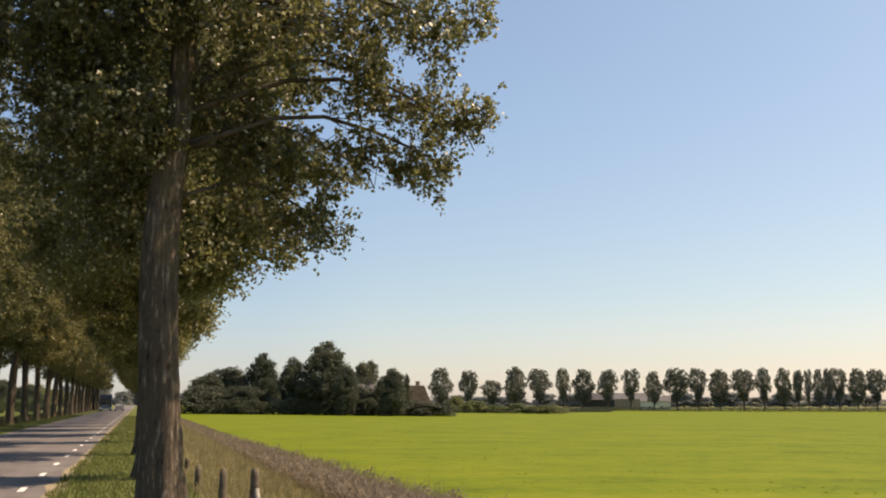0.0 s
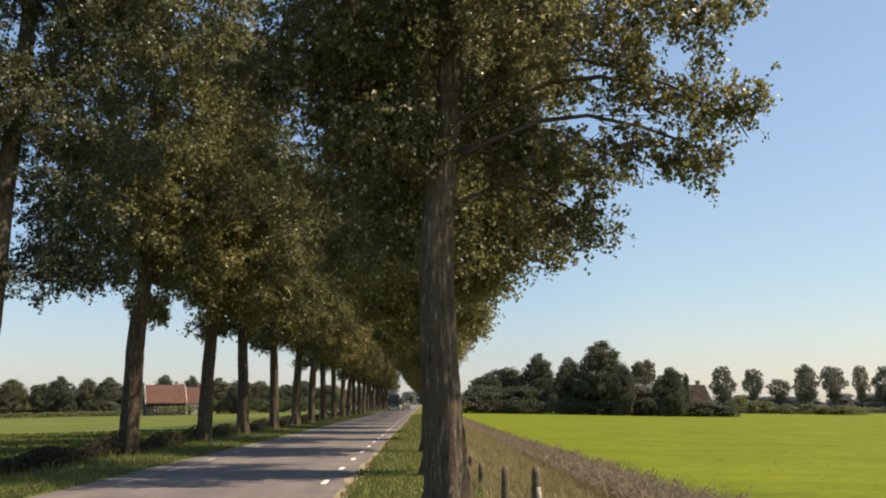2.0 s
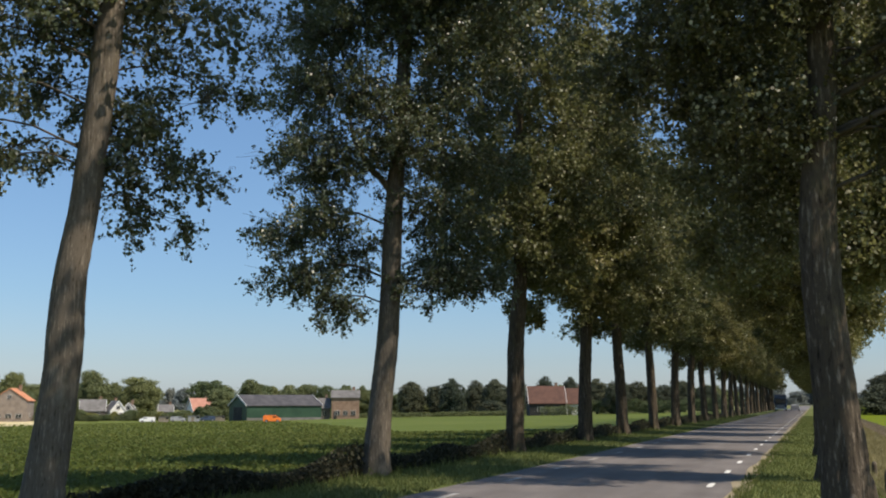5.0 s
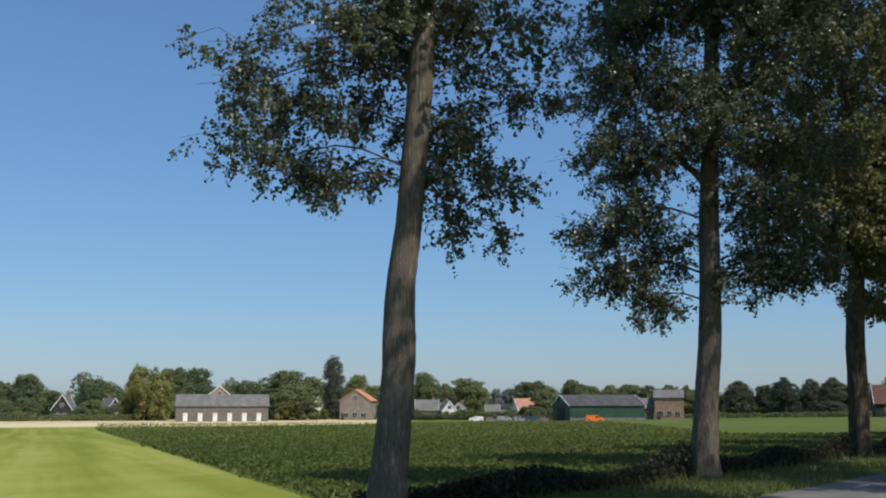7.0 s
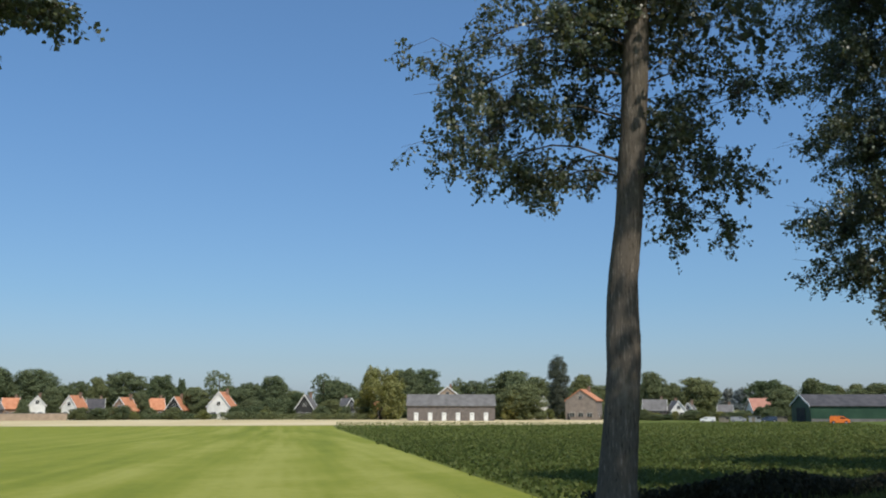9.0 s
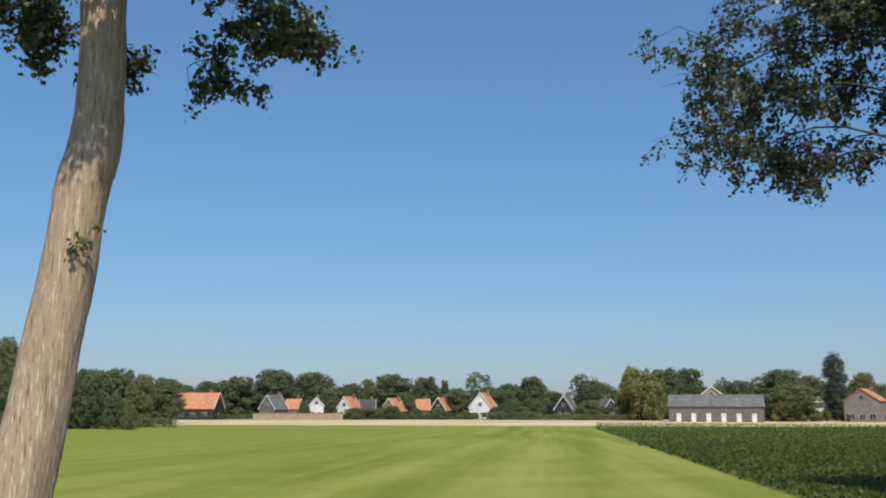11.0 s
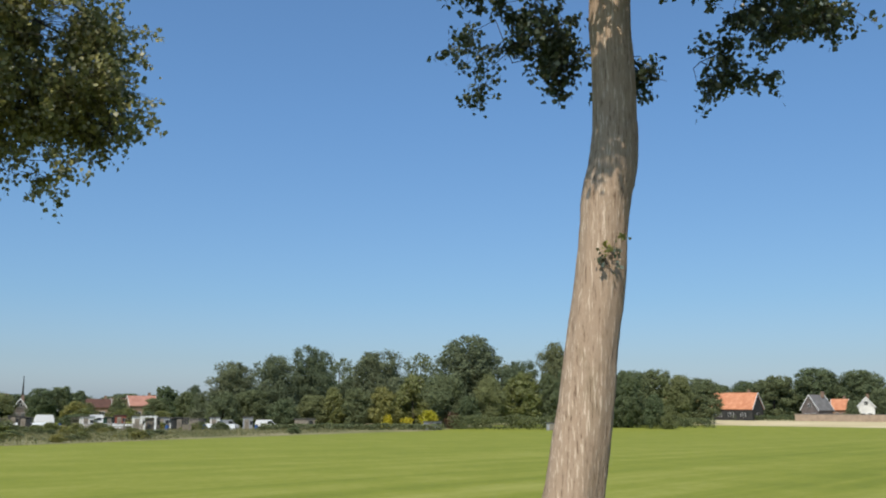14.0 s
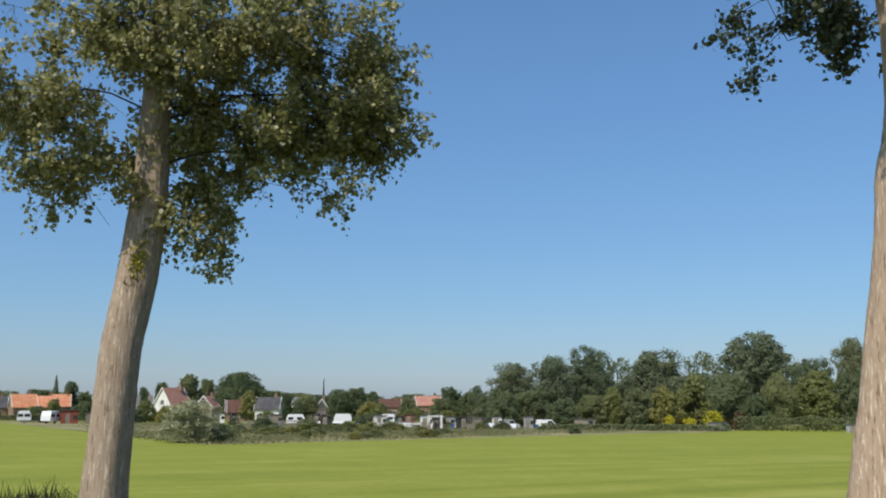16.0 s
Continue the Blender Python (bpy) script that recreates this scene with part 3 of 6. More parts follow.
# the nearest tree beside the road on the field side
# lobes above 8 m are unseen, added to shade inner crown and left verge
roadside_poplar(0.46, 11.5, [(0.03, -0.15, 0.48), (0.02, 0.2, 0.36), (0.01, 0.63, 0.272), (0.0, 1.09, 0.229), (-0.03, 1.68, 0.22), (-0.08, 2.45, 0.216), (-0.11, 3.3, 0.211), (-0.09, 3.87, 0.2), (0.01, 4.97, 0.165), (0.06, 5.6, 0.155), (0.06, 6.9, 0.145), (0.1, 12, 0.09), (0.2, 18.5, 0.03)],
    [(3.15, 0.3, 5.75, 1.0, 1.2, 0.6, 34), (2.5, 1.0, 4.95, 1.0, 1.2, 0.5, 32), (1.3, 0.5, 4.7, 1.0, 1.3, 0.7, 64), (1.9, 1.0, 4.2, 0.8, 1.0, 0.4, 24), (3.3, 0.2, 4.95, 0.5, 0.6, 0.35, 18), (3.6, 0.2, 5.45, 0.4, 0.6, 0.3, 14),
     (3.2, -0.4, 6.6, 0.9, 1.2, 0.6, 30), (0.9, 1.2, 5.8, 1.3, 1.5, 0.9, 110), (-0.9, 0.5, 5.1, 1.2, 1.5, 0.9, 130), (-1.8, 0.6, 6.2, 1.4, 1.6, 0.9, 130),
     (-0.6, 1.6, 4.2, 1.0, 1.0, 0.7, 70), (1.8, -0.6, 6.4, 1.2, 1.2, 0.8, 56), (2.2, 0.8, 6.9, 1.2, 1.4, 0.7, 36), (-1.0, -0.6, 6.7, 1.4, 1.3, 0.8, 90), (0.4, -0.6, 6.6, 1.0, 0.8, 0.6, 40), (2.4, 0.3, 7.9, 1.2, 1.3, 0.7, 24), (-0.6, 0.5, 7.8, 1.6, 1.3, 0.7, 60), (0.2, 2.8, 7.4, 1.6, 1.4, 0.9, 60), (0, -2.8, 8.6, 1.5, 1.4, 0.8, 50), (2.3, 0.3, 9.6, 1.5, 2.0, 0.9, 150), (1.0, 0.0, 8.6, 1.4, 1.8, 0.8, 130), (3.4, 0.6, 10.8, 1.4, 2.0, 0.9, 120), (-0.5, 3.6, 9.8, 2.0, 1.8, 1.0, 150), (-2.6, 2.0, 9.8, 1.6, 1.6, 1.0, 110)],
    0.062, (7, 11, 0.38), 1, "tall poplar with rough grey bark and overhanging crown beside the fence", (9.6, 15.5, 4.2, 160), thick=1.6, leaf_mat=M_LEAF_GLINT, shift=-1.5)
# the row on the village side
# four unseen lobes towards the viewer are placed to shade the upper trunk
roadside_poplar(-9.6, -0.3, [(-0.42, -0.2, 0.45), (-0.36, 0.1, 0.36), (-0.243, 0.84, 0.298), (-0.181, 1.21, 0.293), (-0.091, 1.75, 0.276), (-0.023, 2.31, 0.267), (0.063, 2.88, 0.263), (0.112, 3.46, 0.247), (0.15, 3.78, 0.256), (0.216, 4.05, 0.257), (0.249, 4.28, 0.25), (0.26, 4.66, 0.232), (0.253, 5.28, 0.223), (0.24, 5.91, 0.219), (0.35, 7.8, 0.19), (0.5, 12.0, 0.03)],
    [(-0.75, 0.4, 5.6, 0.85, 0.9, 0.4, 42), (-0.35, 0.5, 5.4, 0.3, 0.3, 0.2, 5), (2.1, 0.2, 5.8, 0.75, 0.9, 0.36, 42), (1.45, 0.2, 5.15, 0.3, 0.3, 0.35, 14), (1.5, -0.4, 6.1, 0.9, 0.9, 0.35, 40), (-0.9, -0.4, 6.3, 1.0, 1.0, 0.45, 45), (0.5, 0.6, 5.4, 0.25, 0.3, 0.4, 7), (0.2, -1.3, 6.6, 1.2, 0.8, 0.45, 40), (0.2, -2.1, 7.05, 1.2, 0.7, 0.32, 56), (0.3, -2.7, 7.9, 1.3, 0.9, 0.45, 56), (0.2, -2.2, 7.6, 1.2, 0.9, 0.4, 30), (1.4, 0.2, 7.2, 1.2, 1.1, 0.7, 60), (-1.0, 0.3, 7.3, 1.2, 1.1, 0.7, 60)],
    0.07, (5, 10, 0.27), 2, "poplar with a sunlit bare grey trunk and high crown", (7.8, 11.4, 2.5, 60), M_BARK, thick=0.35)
# top is cut low above the view to keep its shadow out of sight
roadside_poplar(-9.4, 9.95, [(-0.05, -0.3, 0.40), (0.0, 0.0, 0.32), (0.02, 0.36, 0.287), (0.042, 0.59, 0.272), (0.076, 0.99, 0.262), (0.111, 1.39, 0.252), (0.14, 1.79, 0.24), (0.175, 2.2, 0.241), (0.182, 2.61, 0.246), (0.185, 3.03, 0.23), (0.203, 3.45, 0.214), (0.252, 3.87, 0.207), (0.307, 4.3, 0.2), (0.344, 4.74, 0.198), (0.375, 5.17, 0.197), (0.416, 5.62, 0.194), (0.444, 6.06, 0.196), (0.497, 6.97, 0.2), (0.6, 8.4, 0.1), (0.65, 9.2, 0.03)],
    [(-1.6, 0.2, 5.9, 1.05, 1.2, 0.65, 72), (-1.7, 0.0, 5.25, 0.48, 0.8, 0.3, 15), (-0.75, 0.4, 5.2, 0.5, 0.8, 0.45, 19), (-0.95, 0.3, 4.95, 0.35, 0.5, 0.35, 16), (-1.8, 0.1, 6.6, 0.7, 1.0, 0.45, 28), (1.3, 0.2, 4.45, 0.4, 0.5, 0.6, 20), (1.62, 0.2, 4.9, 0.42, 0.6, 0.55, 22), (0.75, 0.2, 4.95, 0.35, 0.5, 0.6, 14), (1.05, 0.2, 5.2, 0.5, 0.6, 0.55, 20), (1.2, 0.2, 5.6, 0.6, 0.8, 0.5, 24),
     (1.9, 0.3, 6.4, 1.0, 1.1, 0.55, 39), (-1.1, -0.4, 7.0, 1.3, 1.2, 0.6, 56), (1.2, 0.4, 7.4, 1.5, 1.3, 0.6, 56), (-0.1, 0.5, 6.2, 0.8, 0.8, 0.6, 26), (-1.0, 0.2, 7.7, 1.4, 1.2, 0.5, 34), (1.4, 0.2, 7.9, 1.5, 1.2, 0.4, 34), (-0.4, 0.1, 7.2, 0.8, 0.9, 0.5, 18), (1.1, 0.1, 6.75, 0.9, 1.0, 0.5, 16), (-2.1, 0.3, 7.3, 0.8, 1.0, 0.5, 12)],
    0.068, (6, 9, 0.36), 3, "low-topped poplar with a slightly bent shaded trunk beside the ditch", (8.0, 8.4, 1.8, 5), M_BARK_MID)
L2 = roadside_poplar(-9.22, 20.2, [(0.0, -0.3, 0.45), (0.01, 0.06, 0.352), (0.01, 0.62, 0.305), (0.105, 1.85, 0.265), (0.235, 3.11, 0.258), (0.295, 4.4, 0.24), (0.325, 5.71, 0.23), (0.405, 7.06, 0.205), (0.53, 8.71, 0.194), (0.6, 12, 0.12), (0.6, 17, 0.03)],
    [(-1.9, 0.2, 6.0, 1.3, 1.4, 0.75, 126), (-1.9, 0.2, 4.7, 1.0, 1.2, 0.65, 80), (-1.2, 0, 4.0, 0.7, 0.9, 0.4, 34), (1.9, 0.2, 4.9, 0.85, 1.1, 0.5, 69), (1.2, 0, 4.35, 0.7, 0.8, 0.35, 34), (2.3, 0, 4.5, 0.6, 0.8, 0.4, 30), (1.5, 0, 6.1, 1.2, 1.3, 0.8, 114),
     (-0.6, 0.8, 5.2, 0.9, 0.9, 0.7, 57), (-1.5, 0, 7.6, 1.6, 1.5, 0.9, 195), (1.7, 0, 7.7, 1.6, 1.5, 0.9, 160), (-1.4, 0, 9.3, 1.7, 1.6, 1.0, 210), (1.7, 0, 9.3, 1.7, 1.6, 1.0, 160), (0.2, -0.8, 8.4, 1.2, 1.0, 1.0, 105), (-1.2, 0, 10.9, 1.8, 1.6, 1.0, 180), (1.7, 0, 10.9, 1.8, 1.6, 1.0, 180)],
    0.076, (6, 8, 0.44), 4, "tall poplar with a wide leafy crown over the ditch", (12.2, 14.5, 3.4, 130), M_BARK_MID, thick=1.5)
# crown also ends low, shaped to the view so no shadow shows
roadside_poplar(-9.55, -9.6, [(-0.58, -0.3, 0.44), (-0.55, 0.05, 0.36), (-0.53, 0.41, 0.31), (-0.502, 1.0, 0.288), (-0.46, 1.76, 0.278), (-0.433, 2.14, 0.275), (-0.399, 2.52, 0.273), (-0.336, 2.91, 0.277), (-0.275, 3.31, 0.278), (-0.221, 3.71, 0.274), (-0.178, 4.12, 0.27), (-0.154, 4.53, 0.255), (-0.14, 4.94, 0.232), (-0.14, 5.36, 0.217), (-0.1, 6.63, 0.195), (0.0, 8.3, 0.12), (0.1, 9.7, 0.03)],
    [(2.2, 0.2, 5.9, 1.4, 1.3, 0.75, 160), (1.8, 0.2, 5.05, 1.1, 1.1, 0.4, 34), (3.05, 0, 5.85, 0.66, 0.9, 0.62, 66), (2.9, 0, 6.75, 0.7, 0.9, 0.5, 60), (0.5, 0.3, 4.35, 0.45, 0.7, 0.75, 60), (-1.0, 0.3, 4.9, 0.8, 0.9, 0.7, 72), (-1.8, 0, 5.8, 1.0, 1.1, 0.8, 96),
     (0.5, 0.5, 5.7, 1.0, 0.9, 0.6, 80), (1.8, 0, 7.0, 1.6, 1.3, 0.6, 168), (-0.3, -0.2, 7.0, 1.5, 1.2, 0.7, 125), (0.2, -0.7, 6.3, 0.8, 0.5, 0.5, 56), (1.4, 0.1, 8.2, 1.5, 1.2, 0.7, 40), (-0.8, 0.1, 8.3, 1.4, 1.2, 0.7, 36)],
    0.076, (6, 9, 0.36), 5, "poplar with a leaning sunlit trunk and dense low crown", (8.6, 9.1, 2.4, 12), M_BARK_TAN, leaf_mat=M_LEAF_SUNLIT)
# its heavy forked limb
fork = np.array([(0.41, 6.55), (0.12, 7.0), (-0.32, 7.5), (-0.68, 8.3), (-0.85, 9.3)])
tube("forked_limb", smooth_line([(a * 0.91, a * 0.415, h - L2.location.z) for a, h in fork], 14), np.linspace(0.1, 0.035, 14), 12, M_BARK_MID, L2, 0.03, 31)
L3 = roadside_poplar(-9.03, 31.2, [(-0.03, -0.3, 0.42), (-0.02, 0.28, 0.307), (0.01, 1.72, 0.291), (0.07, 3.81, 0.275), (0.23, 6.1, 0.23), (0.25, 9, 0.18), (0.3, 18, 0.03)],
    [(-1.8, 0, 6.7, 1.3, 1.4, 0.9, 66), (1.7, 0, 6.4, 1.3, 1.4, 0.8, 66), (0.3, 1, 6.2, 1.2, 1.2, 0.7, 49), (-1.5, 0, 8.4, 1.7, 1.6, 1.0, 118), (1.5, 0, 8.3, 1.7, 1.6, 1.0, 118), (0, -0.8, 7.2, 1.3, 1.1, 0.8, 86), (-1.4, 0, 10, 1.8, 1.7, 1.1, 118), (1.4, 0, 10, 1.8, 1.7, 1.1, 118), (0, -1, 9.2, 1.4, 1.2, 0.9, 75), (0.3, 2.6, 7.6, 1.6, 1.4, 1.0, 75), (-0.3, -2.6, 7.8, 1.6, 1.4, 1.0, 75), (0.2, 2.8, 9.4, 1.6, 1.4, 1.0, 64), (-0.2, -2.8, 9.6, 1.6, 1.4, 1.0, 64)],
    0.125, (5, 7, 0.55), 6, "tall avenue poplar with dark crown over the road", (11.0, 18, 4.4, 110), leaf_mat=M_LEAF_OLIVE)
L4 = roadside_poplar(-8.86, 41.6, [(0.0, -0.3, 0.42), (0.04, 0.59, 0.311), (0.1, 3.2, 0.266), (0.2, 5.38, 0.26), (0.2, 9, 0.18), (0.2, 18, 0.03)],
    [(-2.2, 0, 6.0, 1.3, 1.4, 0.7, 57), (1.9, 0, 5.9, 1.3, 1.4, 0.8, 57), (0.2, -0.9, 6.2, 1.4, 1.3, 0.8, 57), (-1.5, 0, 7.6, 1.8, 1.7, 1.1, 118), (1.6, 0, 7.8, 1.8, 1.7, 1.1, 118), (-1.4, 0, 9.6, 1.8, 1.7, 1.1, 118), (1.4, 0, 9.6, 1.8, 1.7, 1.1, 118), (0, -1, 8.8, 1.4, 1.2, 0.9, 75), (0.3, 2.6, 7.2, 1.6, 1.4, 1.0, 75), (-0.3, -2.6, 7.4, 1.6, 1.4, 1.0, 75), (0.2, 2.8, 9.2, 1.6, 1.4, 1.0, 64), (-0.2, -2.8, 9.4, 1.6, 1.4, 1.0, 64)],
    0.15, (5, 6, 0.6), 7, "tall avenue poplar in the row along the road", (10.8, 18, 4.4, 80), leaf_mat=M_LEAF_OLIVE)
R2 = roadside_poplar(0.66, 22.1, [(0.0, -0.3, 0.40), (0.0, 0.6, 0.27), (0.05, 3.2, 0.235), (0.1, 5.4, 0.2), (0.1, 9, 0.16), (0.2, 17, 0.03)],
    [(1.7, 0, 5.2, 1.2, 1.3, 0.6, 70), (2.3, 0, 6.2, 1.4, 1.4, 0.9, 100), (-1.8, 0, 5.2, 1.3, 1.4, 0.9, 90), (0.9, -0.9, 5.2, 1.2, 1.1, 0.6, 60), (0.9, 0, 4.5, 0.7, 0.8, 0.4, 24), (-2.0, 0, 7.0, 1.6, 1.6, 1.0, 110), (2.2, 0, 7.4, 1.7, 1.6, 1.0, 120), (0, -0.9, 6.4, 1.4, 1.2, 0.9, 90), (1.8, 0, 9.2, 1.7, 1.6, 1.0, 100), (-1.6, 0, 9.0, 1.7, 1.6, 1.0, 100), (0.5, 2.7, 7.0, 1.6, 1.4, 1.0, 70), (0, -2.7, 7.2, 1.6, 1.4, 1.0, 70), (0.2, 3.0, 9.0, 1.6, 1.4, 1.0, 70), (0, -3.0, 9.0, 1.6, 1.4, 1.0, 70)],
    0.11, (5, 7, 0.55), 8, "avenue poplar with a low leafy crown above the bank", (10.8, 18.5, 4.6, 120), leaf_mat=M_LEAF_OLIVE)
# yellow moss on the leaning trunk
moss_rng = np.random.default_rng(78)
moss = new("moss_patch")
n = 220
mz = moss_rng.normal(0, 0.16, n)
mx = moss_rng.normal(0, 0.07, n) + 0.12 * mz
C = np.stack([-0.709 * mx, 0.705 * mx, mz], 1)
tagged(quads("moss", blades(C, 0.035, moss_rng, 0.0, 1.0), M_LEAF_YELLOW, moss), kind="stuff")
moss.location = (-9.55 + 0.709 * 0.27 + 0.705 * 0.285, -9.6 - 0.705 * 0.27 + 0.709 * 0.285, 3.55)
tagged(moss, "yellow moss patch on the leaning poplar trunk", "moss")
# a tuft of young leaves on the bare sunlit trunk
tuft_rng = np.random.default_rng(77)
tuft = new("leaf_tuft")
for cx, cz, n, mat in ((0.0, -0.02, 20, M_LEAF), (0.08, 0.05, 10, M_LEAF_PALE), (0.16, 0.04, 16, M_LEAF), (0.17, -0.1, 8, M_LEAF), (0.22, 0.19, 12, M_LEAF_PALE), (0.04, 0.1, 8, M_LEAF_PALE)):
    C = np.array([0, 0, cz]) + np.array([0, 1, 0]) * cx + tuft_rng.normal(0, 0.032, (n, 3))
    tagged(quads("foliage", blades(C, 0.05, tuft_rng, 0.4), mat, tuft), kind="stuff")
tagged(quads("twig", sticks(np.array([[-0.1, 0.1, -0.1], [-0.1, 0.12, 0.0]]), np.array([[0.0, 0.0, 0.0], [0.0, 0.17, 0.2]]), 0.006, 0.003), M_TWIG, tuft))
tuft.location = (-9.25, -0.22, 3.12)
tagged(tuft, "small tuft of young leaves growing from the trunk", "leaves")
sources = [L3, L4]
for k in range(5, 26):
    y = 20.2 + 10.18 * (k - 2)
    x = -9.55 + SLANT * y
    turn = (0, 160, 205, 20)[k % 4] + (7 * k) % 12
    f = 0.94 + 0.12 * ((k * 37) % 10) / 10
    copy_thing(sources[k % 2], pose(x, y, land(x, y), 0, 0, turn) @ Matrix.Diagonal((f, f, f, 1)))
sources = [R2, R2, L4]
for k in range(2, 25):
    y = 11.9 + 10.18 * k
    x = 0.3 + SLANT * y
    turn = (0, 170, 15, 190, 30)[k % 5] + (5 * k) % 14
    f = 0.94 + 0.12 * ((k * 53) % 10) / 10
    copy_thing(sources[k % 3], pose(x, y, land(x, y), 0, 0, turn) @ Matrix.Diagonal((f, f, f, 1)))

# ---- fields ----
strip("field_1", 5.7, 420, -200, 560, 10, 40, 0.02, M_FIELD_R, "bright green field of young crop", "field")
patch("field_2", [(-18.3, -230), (-14.25, 13.9), (-262, 147.5), (-262, -230)], 28, 40, 0.015, M_MOWN, "freshly mown light green grass field", "field")
patch("field_3", [(-14.2, 13.9), (-9.5, 290), (-170, 290), (-216, 122.7)], 14, 40, 0.012, M_BEET_SOIL, "dark green field of leafy beet", "field")
patch("field_4", [(-250, -24), (-157, 170), (-215, 232), (-318, 26)], 10, 10, 0.03, M_STUBBLE, "pale straw-coloured stubble strip before the village", "field")
patch("field_5", [(-47, -42), (-140, -39), (-255, -22), (-140, -190)], 16, 10, 0.035, M_ALLOT, "rough allotment ground with weeds and paths", "ground")

patch("field_6", [(-13.4, 60), (-9.6, 289), (-150, 289), (-62, 84)], 10, 16, 0.02, M_MEADOW, "pale green meadow beyond the ditch", "field")

# ---- trees far off ----
def polar(az, dist):
    """The plan's point at an azimuth (from +y towards -x) and a distance."""
    a = radians(az)
    return -math.sin(a) * dist, math.cos(a) * dist


def far_tree(seed, leaf_mat, n, leaf, shape, name="broad_tree", label="", trunk=0.12, category="tree", ragged=1.0):
    """A far tree, one wide and one high: each lobe (x, y, z, r, rz) carries smaller clumps of leaves, with gaps between them."""
    rng = np.random.default_rng(seed)
    thing = new(name)
    pts, out = [], []
    w = np.array([l[3] ** 2 + l[3] * l[4] for l in shape])
    for l, k in zip(shape, (w / w.sum() * n).astype(int)):
        R = np.array([l[3], l[3], l[4]])
        m = 24
        v = rng.normal(0, 1, (m, 3))
        v /= np.linalg.norm(v, axis=1)[:, None]
        centre = v * R * rng.uniform(0.55, 0.92, (m, 1)) + [l[0], l[1], l[2]]
        size = rng.uniform(0.3, 0.5, (m, 1)) * ragged
        i = rng.integers(0, m, k)
        u = rng.normal(0, 1, (k, 3)) + v[i] * 0.5
        u /= np.linalg.norm(u, axis=1)[:, None]
        rad = np.clip(np.abs(rng.normal(0.8, 0.25, (k, 1))), 0, 1.4)
        pts.append(centre[i] + u * rad * size[i] * R)
        out.append(u)
    P, N = np.concatenate(pts), np.concatenate(out)
    P[:, 2] = np.clip(P[:, 2], 0.01, None)
    N = N + rng.normal(0, 0.45, N.shape)
    N /= np.linalg.norm(N, axis=1)[:, None]
    A = np.cross(N, rng.normal(0, 1, N.shape))
    A /= np.linalg.norm(A, axis=1)[:, None]
    B = np.cross(N, A)
    L = leaf * rng.uniform(0.6, 1.3, (len(P), 1))
    V = np.stack([P - A * L * 0.6, P + B * L * 0.45 - N * L * 0.1, P + A * L * 0.6, P - B * L * 0.45 - N * L * 0.1], 1)
    tagged(quads("crown", V, leaf_mat, thing), kind="stuff")
    if trunk:
        line = smooth_line([(0, 0, -0.03), (0.01, 0, 0.2), (0, 0.01, 0.5), (0, 0, 0.8)], 8)
        tube("trunk", line, np.linspace(0.035, 0.008, 8), 8, M_TWIG, thing)
    return tagged(thing, label, category)


def lobes_of(seed, n, w, z0, z1, r, rz, peak=0.42):
    """Lobes that fill a rounded crown, widest at the given share of its height."""
    rng = np.random.default_rng(seed)
    out = []
    for i in range(n):
        f = (i + 0.5) / n
        a = i * 2.4 + rng.uniform(-0.5, 0.5)
        k = w * math.sqrt(max(0.02, 1 - ((f - peak) / (1.02 - min(peak, 0.5))) ** 2)) * rng.uniform(0.45, 1.05)
        g = rng.uniform(0.7, 1.25)
        out.append((k * math.cos(a), k * math.sin(a), z0 + (z1 - z0) * f, r * g, rz * g))
    return out


BROAD_A = [far_tree(21, M_LEAF_FAR, 26000, 0.024, lobes_of(1, 26, 0.36, 0.06, 0.88, 0.18, 0.12), label="dark green broadleaf tree with a rounded crown")]
BROAD_B = [far_tree(22, M_LEAF_FAR, 26000, 0.024, lobes_of(2, 30, 0.38, 0.06, 0.9, 0.16, 0.10, 0.45), label="dense green broadleaf tree among the village houses")]
BROAD_C = [far_tree(23, M_LEAF_FAR, 26000, 0.024, lobes_of(3, 24, 0.36, 0.06, 0.86, 0.2, 0.13, 0.35), label="tall dark leafy tree with an uneven crown")]
SPARSE = [far_tree(24, M_LEAF_FAR, 2600, 0.03, lobes_of(4, 16, 0.36, 0.35, 0.92, 0.14, 0.08, 0.6), label="thin airy tree with see-through crown")]
WILLOW = [far_tree(25, M_LEAF_PALE, 26000, 0.024, lobes_of(5, 26, 0.38, 0.08, 0.84, 0.13, 0.2, 0.4), "willow_tree", "pale green willow with hanging foliage")]
COLUMN = [far_tree(26, M_LEAF_SHADED, 17000, 0.023, [(0, 0, 0.1 + 0.082 * i, 0.36 * math.sqrt(1 - abs((i - 4.7) / 6) ** 4), 0.09) for i in range(11)], "column_poplar", "slender dark upright poplar above the houses")]
BUSH = [far_tree(27, M_LEAF_FAR, 8000, 0.034, lobes_of(7, 16, 0.35, 0.12, 0.8, 0.18, 0.17, 0.3), "bush", "low round green bush", 0.0, "bush")]
EGG = [far_tree(28, M_LEAF_FAR, 18000, 0.028, [(0, 0, 0.5, 0.46, 0.42), (0, 0, 0.72, 0.34, 0.27)], label="neat egg-shaped green tree", trunk=0.1)]
PALE = [far_tree(29, M_LEAF_PALE, 18000, 0.028, lobes_of(9, 24, 0.34, 0.12, 0.88, 0.16, 0.12, 0.4), label="lighter yellow-green broadleaf tree")]
CONE = [far_tree(30, M_LEAF_FAR, 17000, 0.023, [(0, 0, 0.08 + 0.1 * i, 0.42 * (1 - i / 10.5), 0.09) for i in range(10)], "conifer_tree", "small dark pointed conifer")]
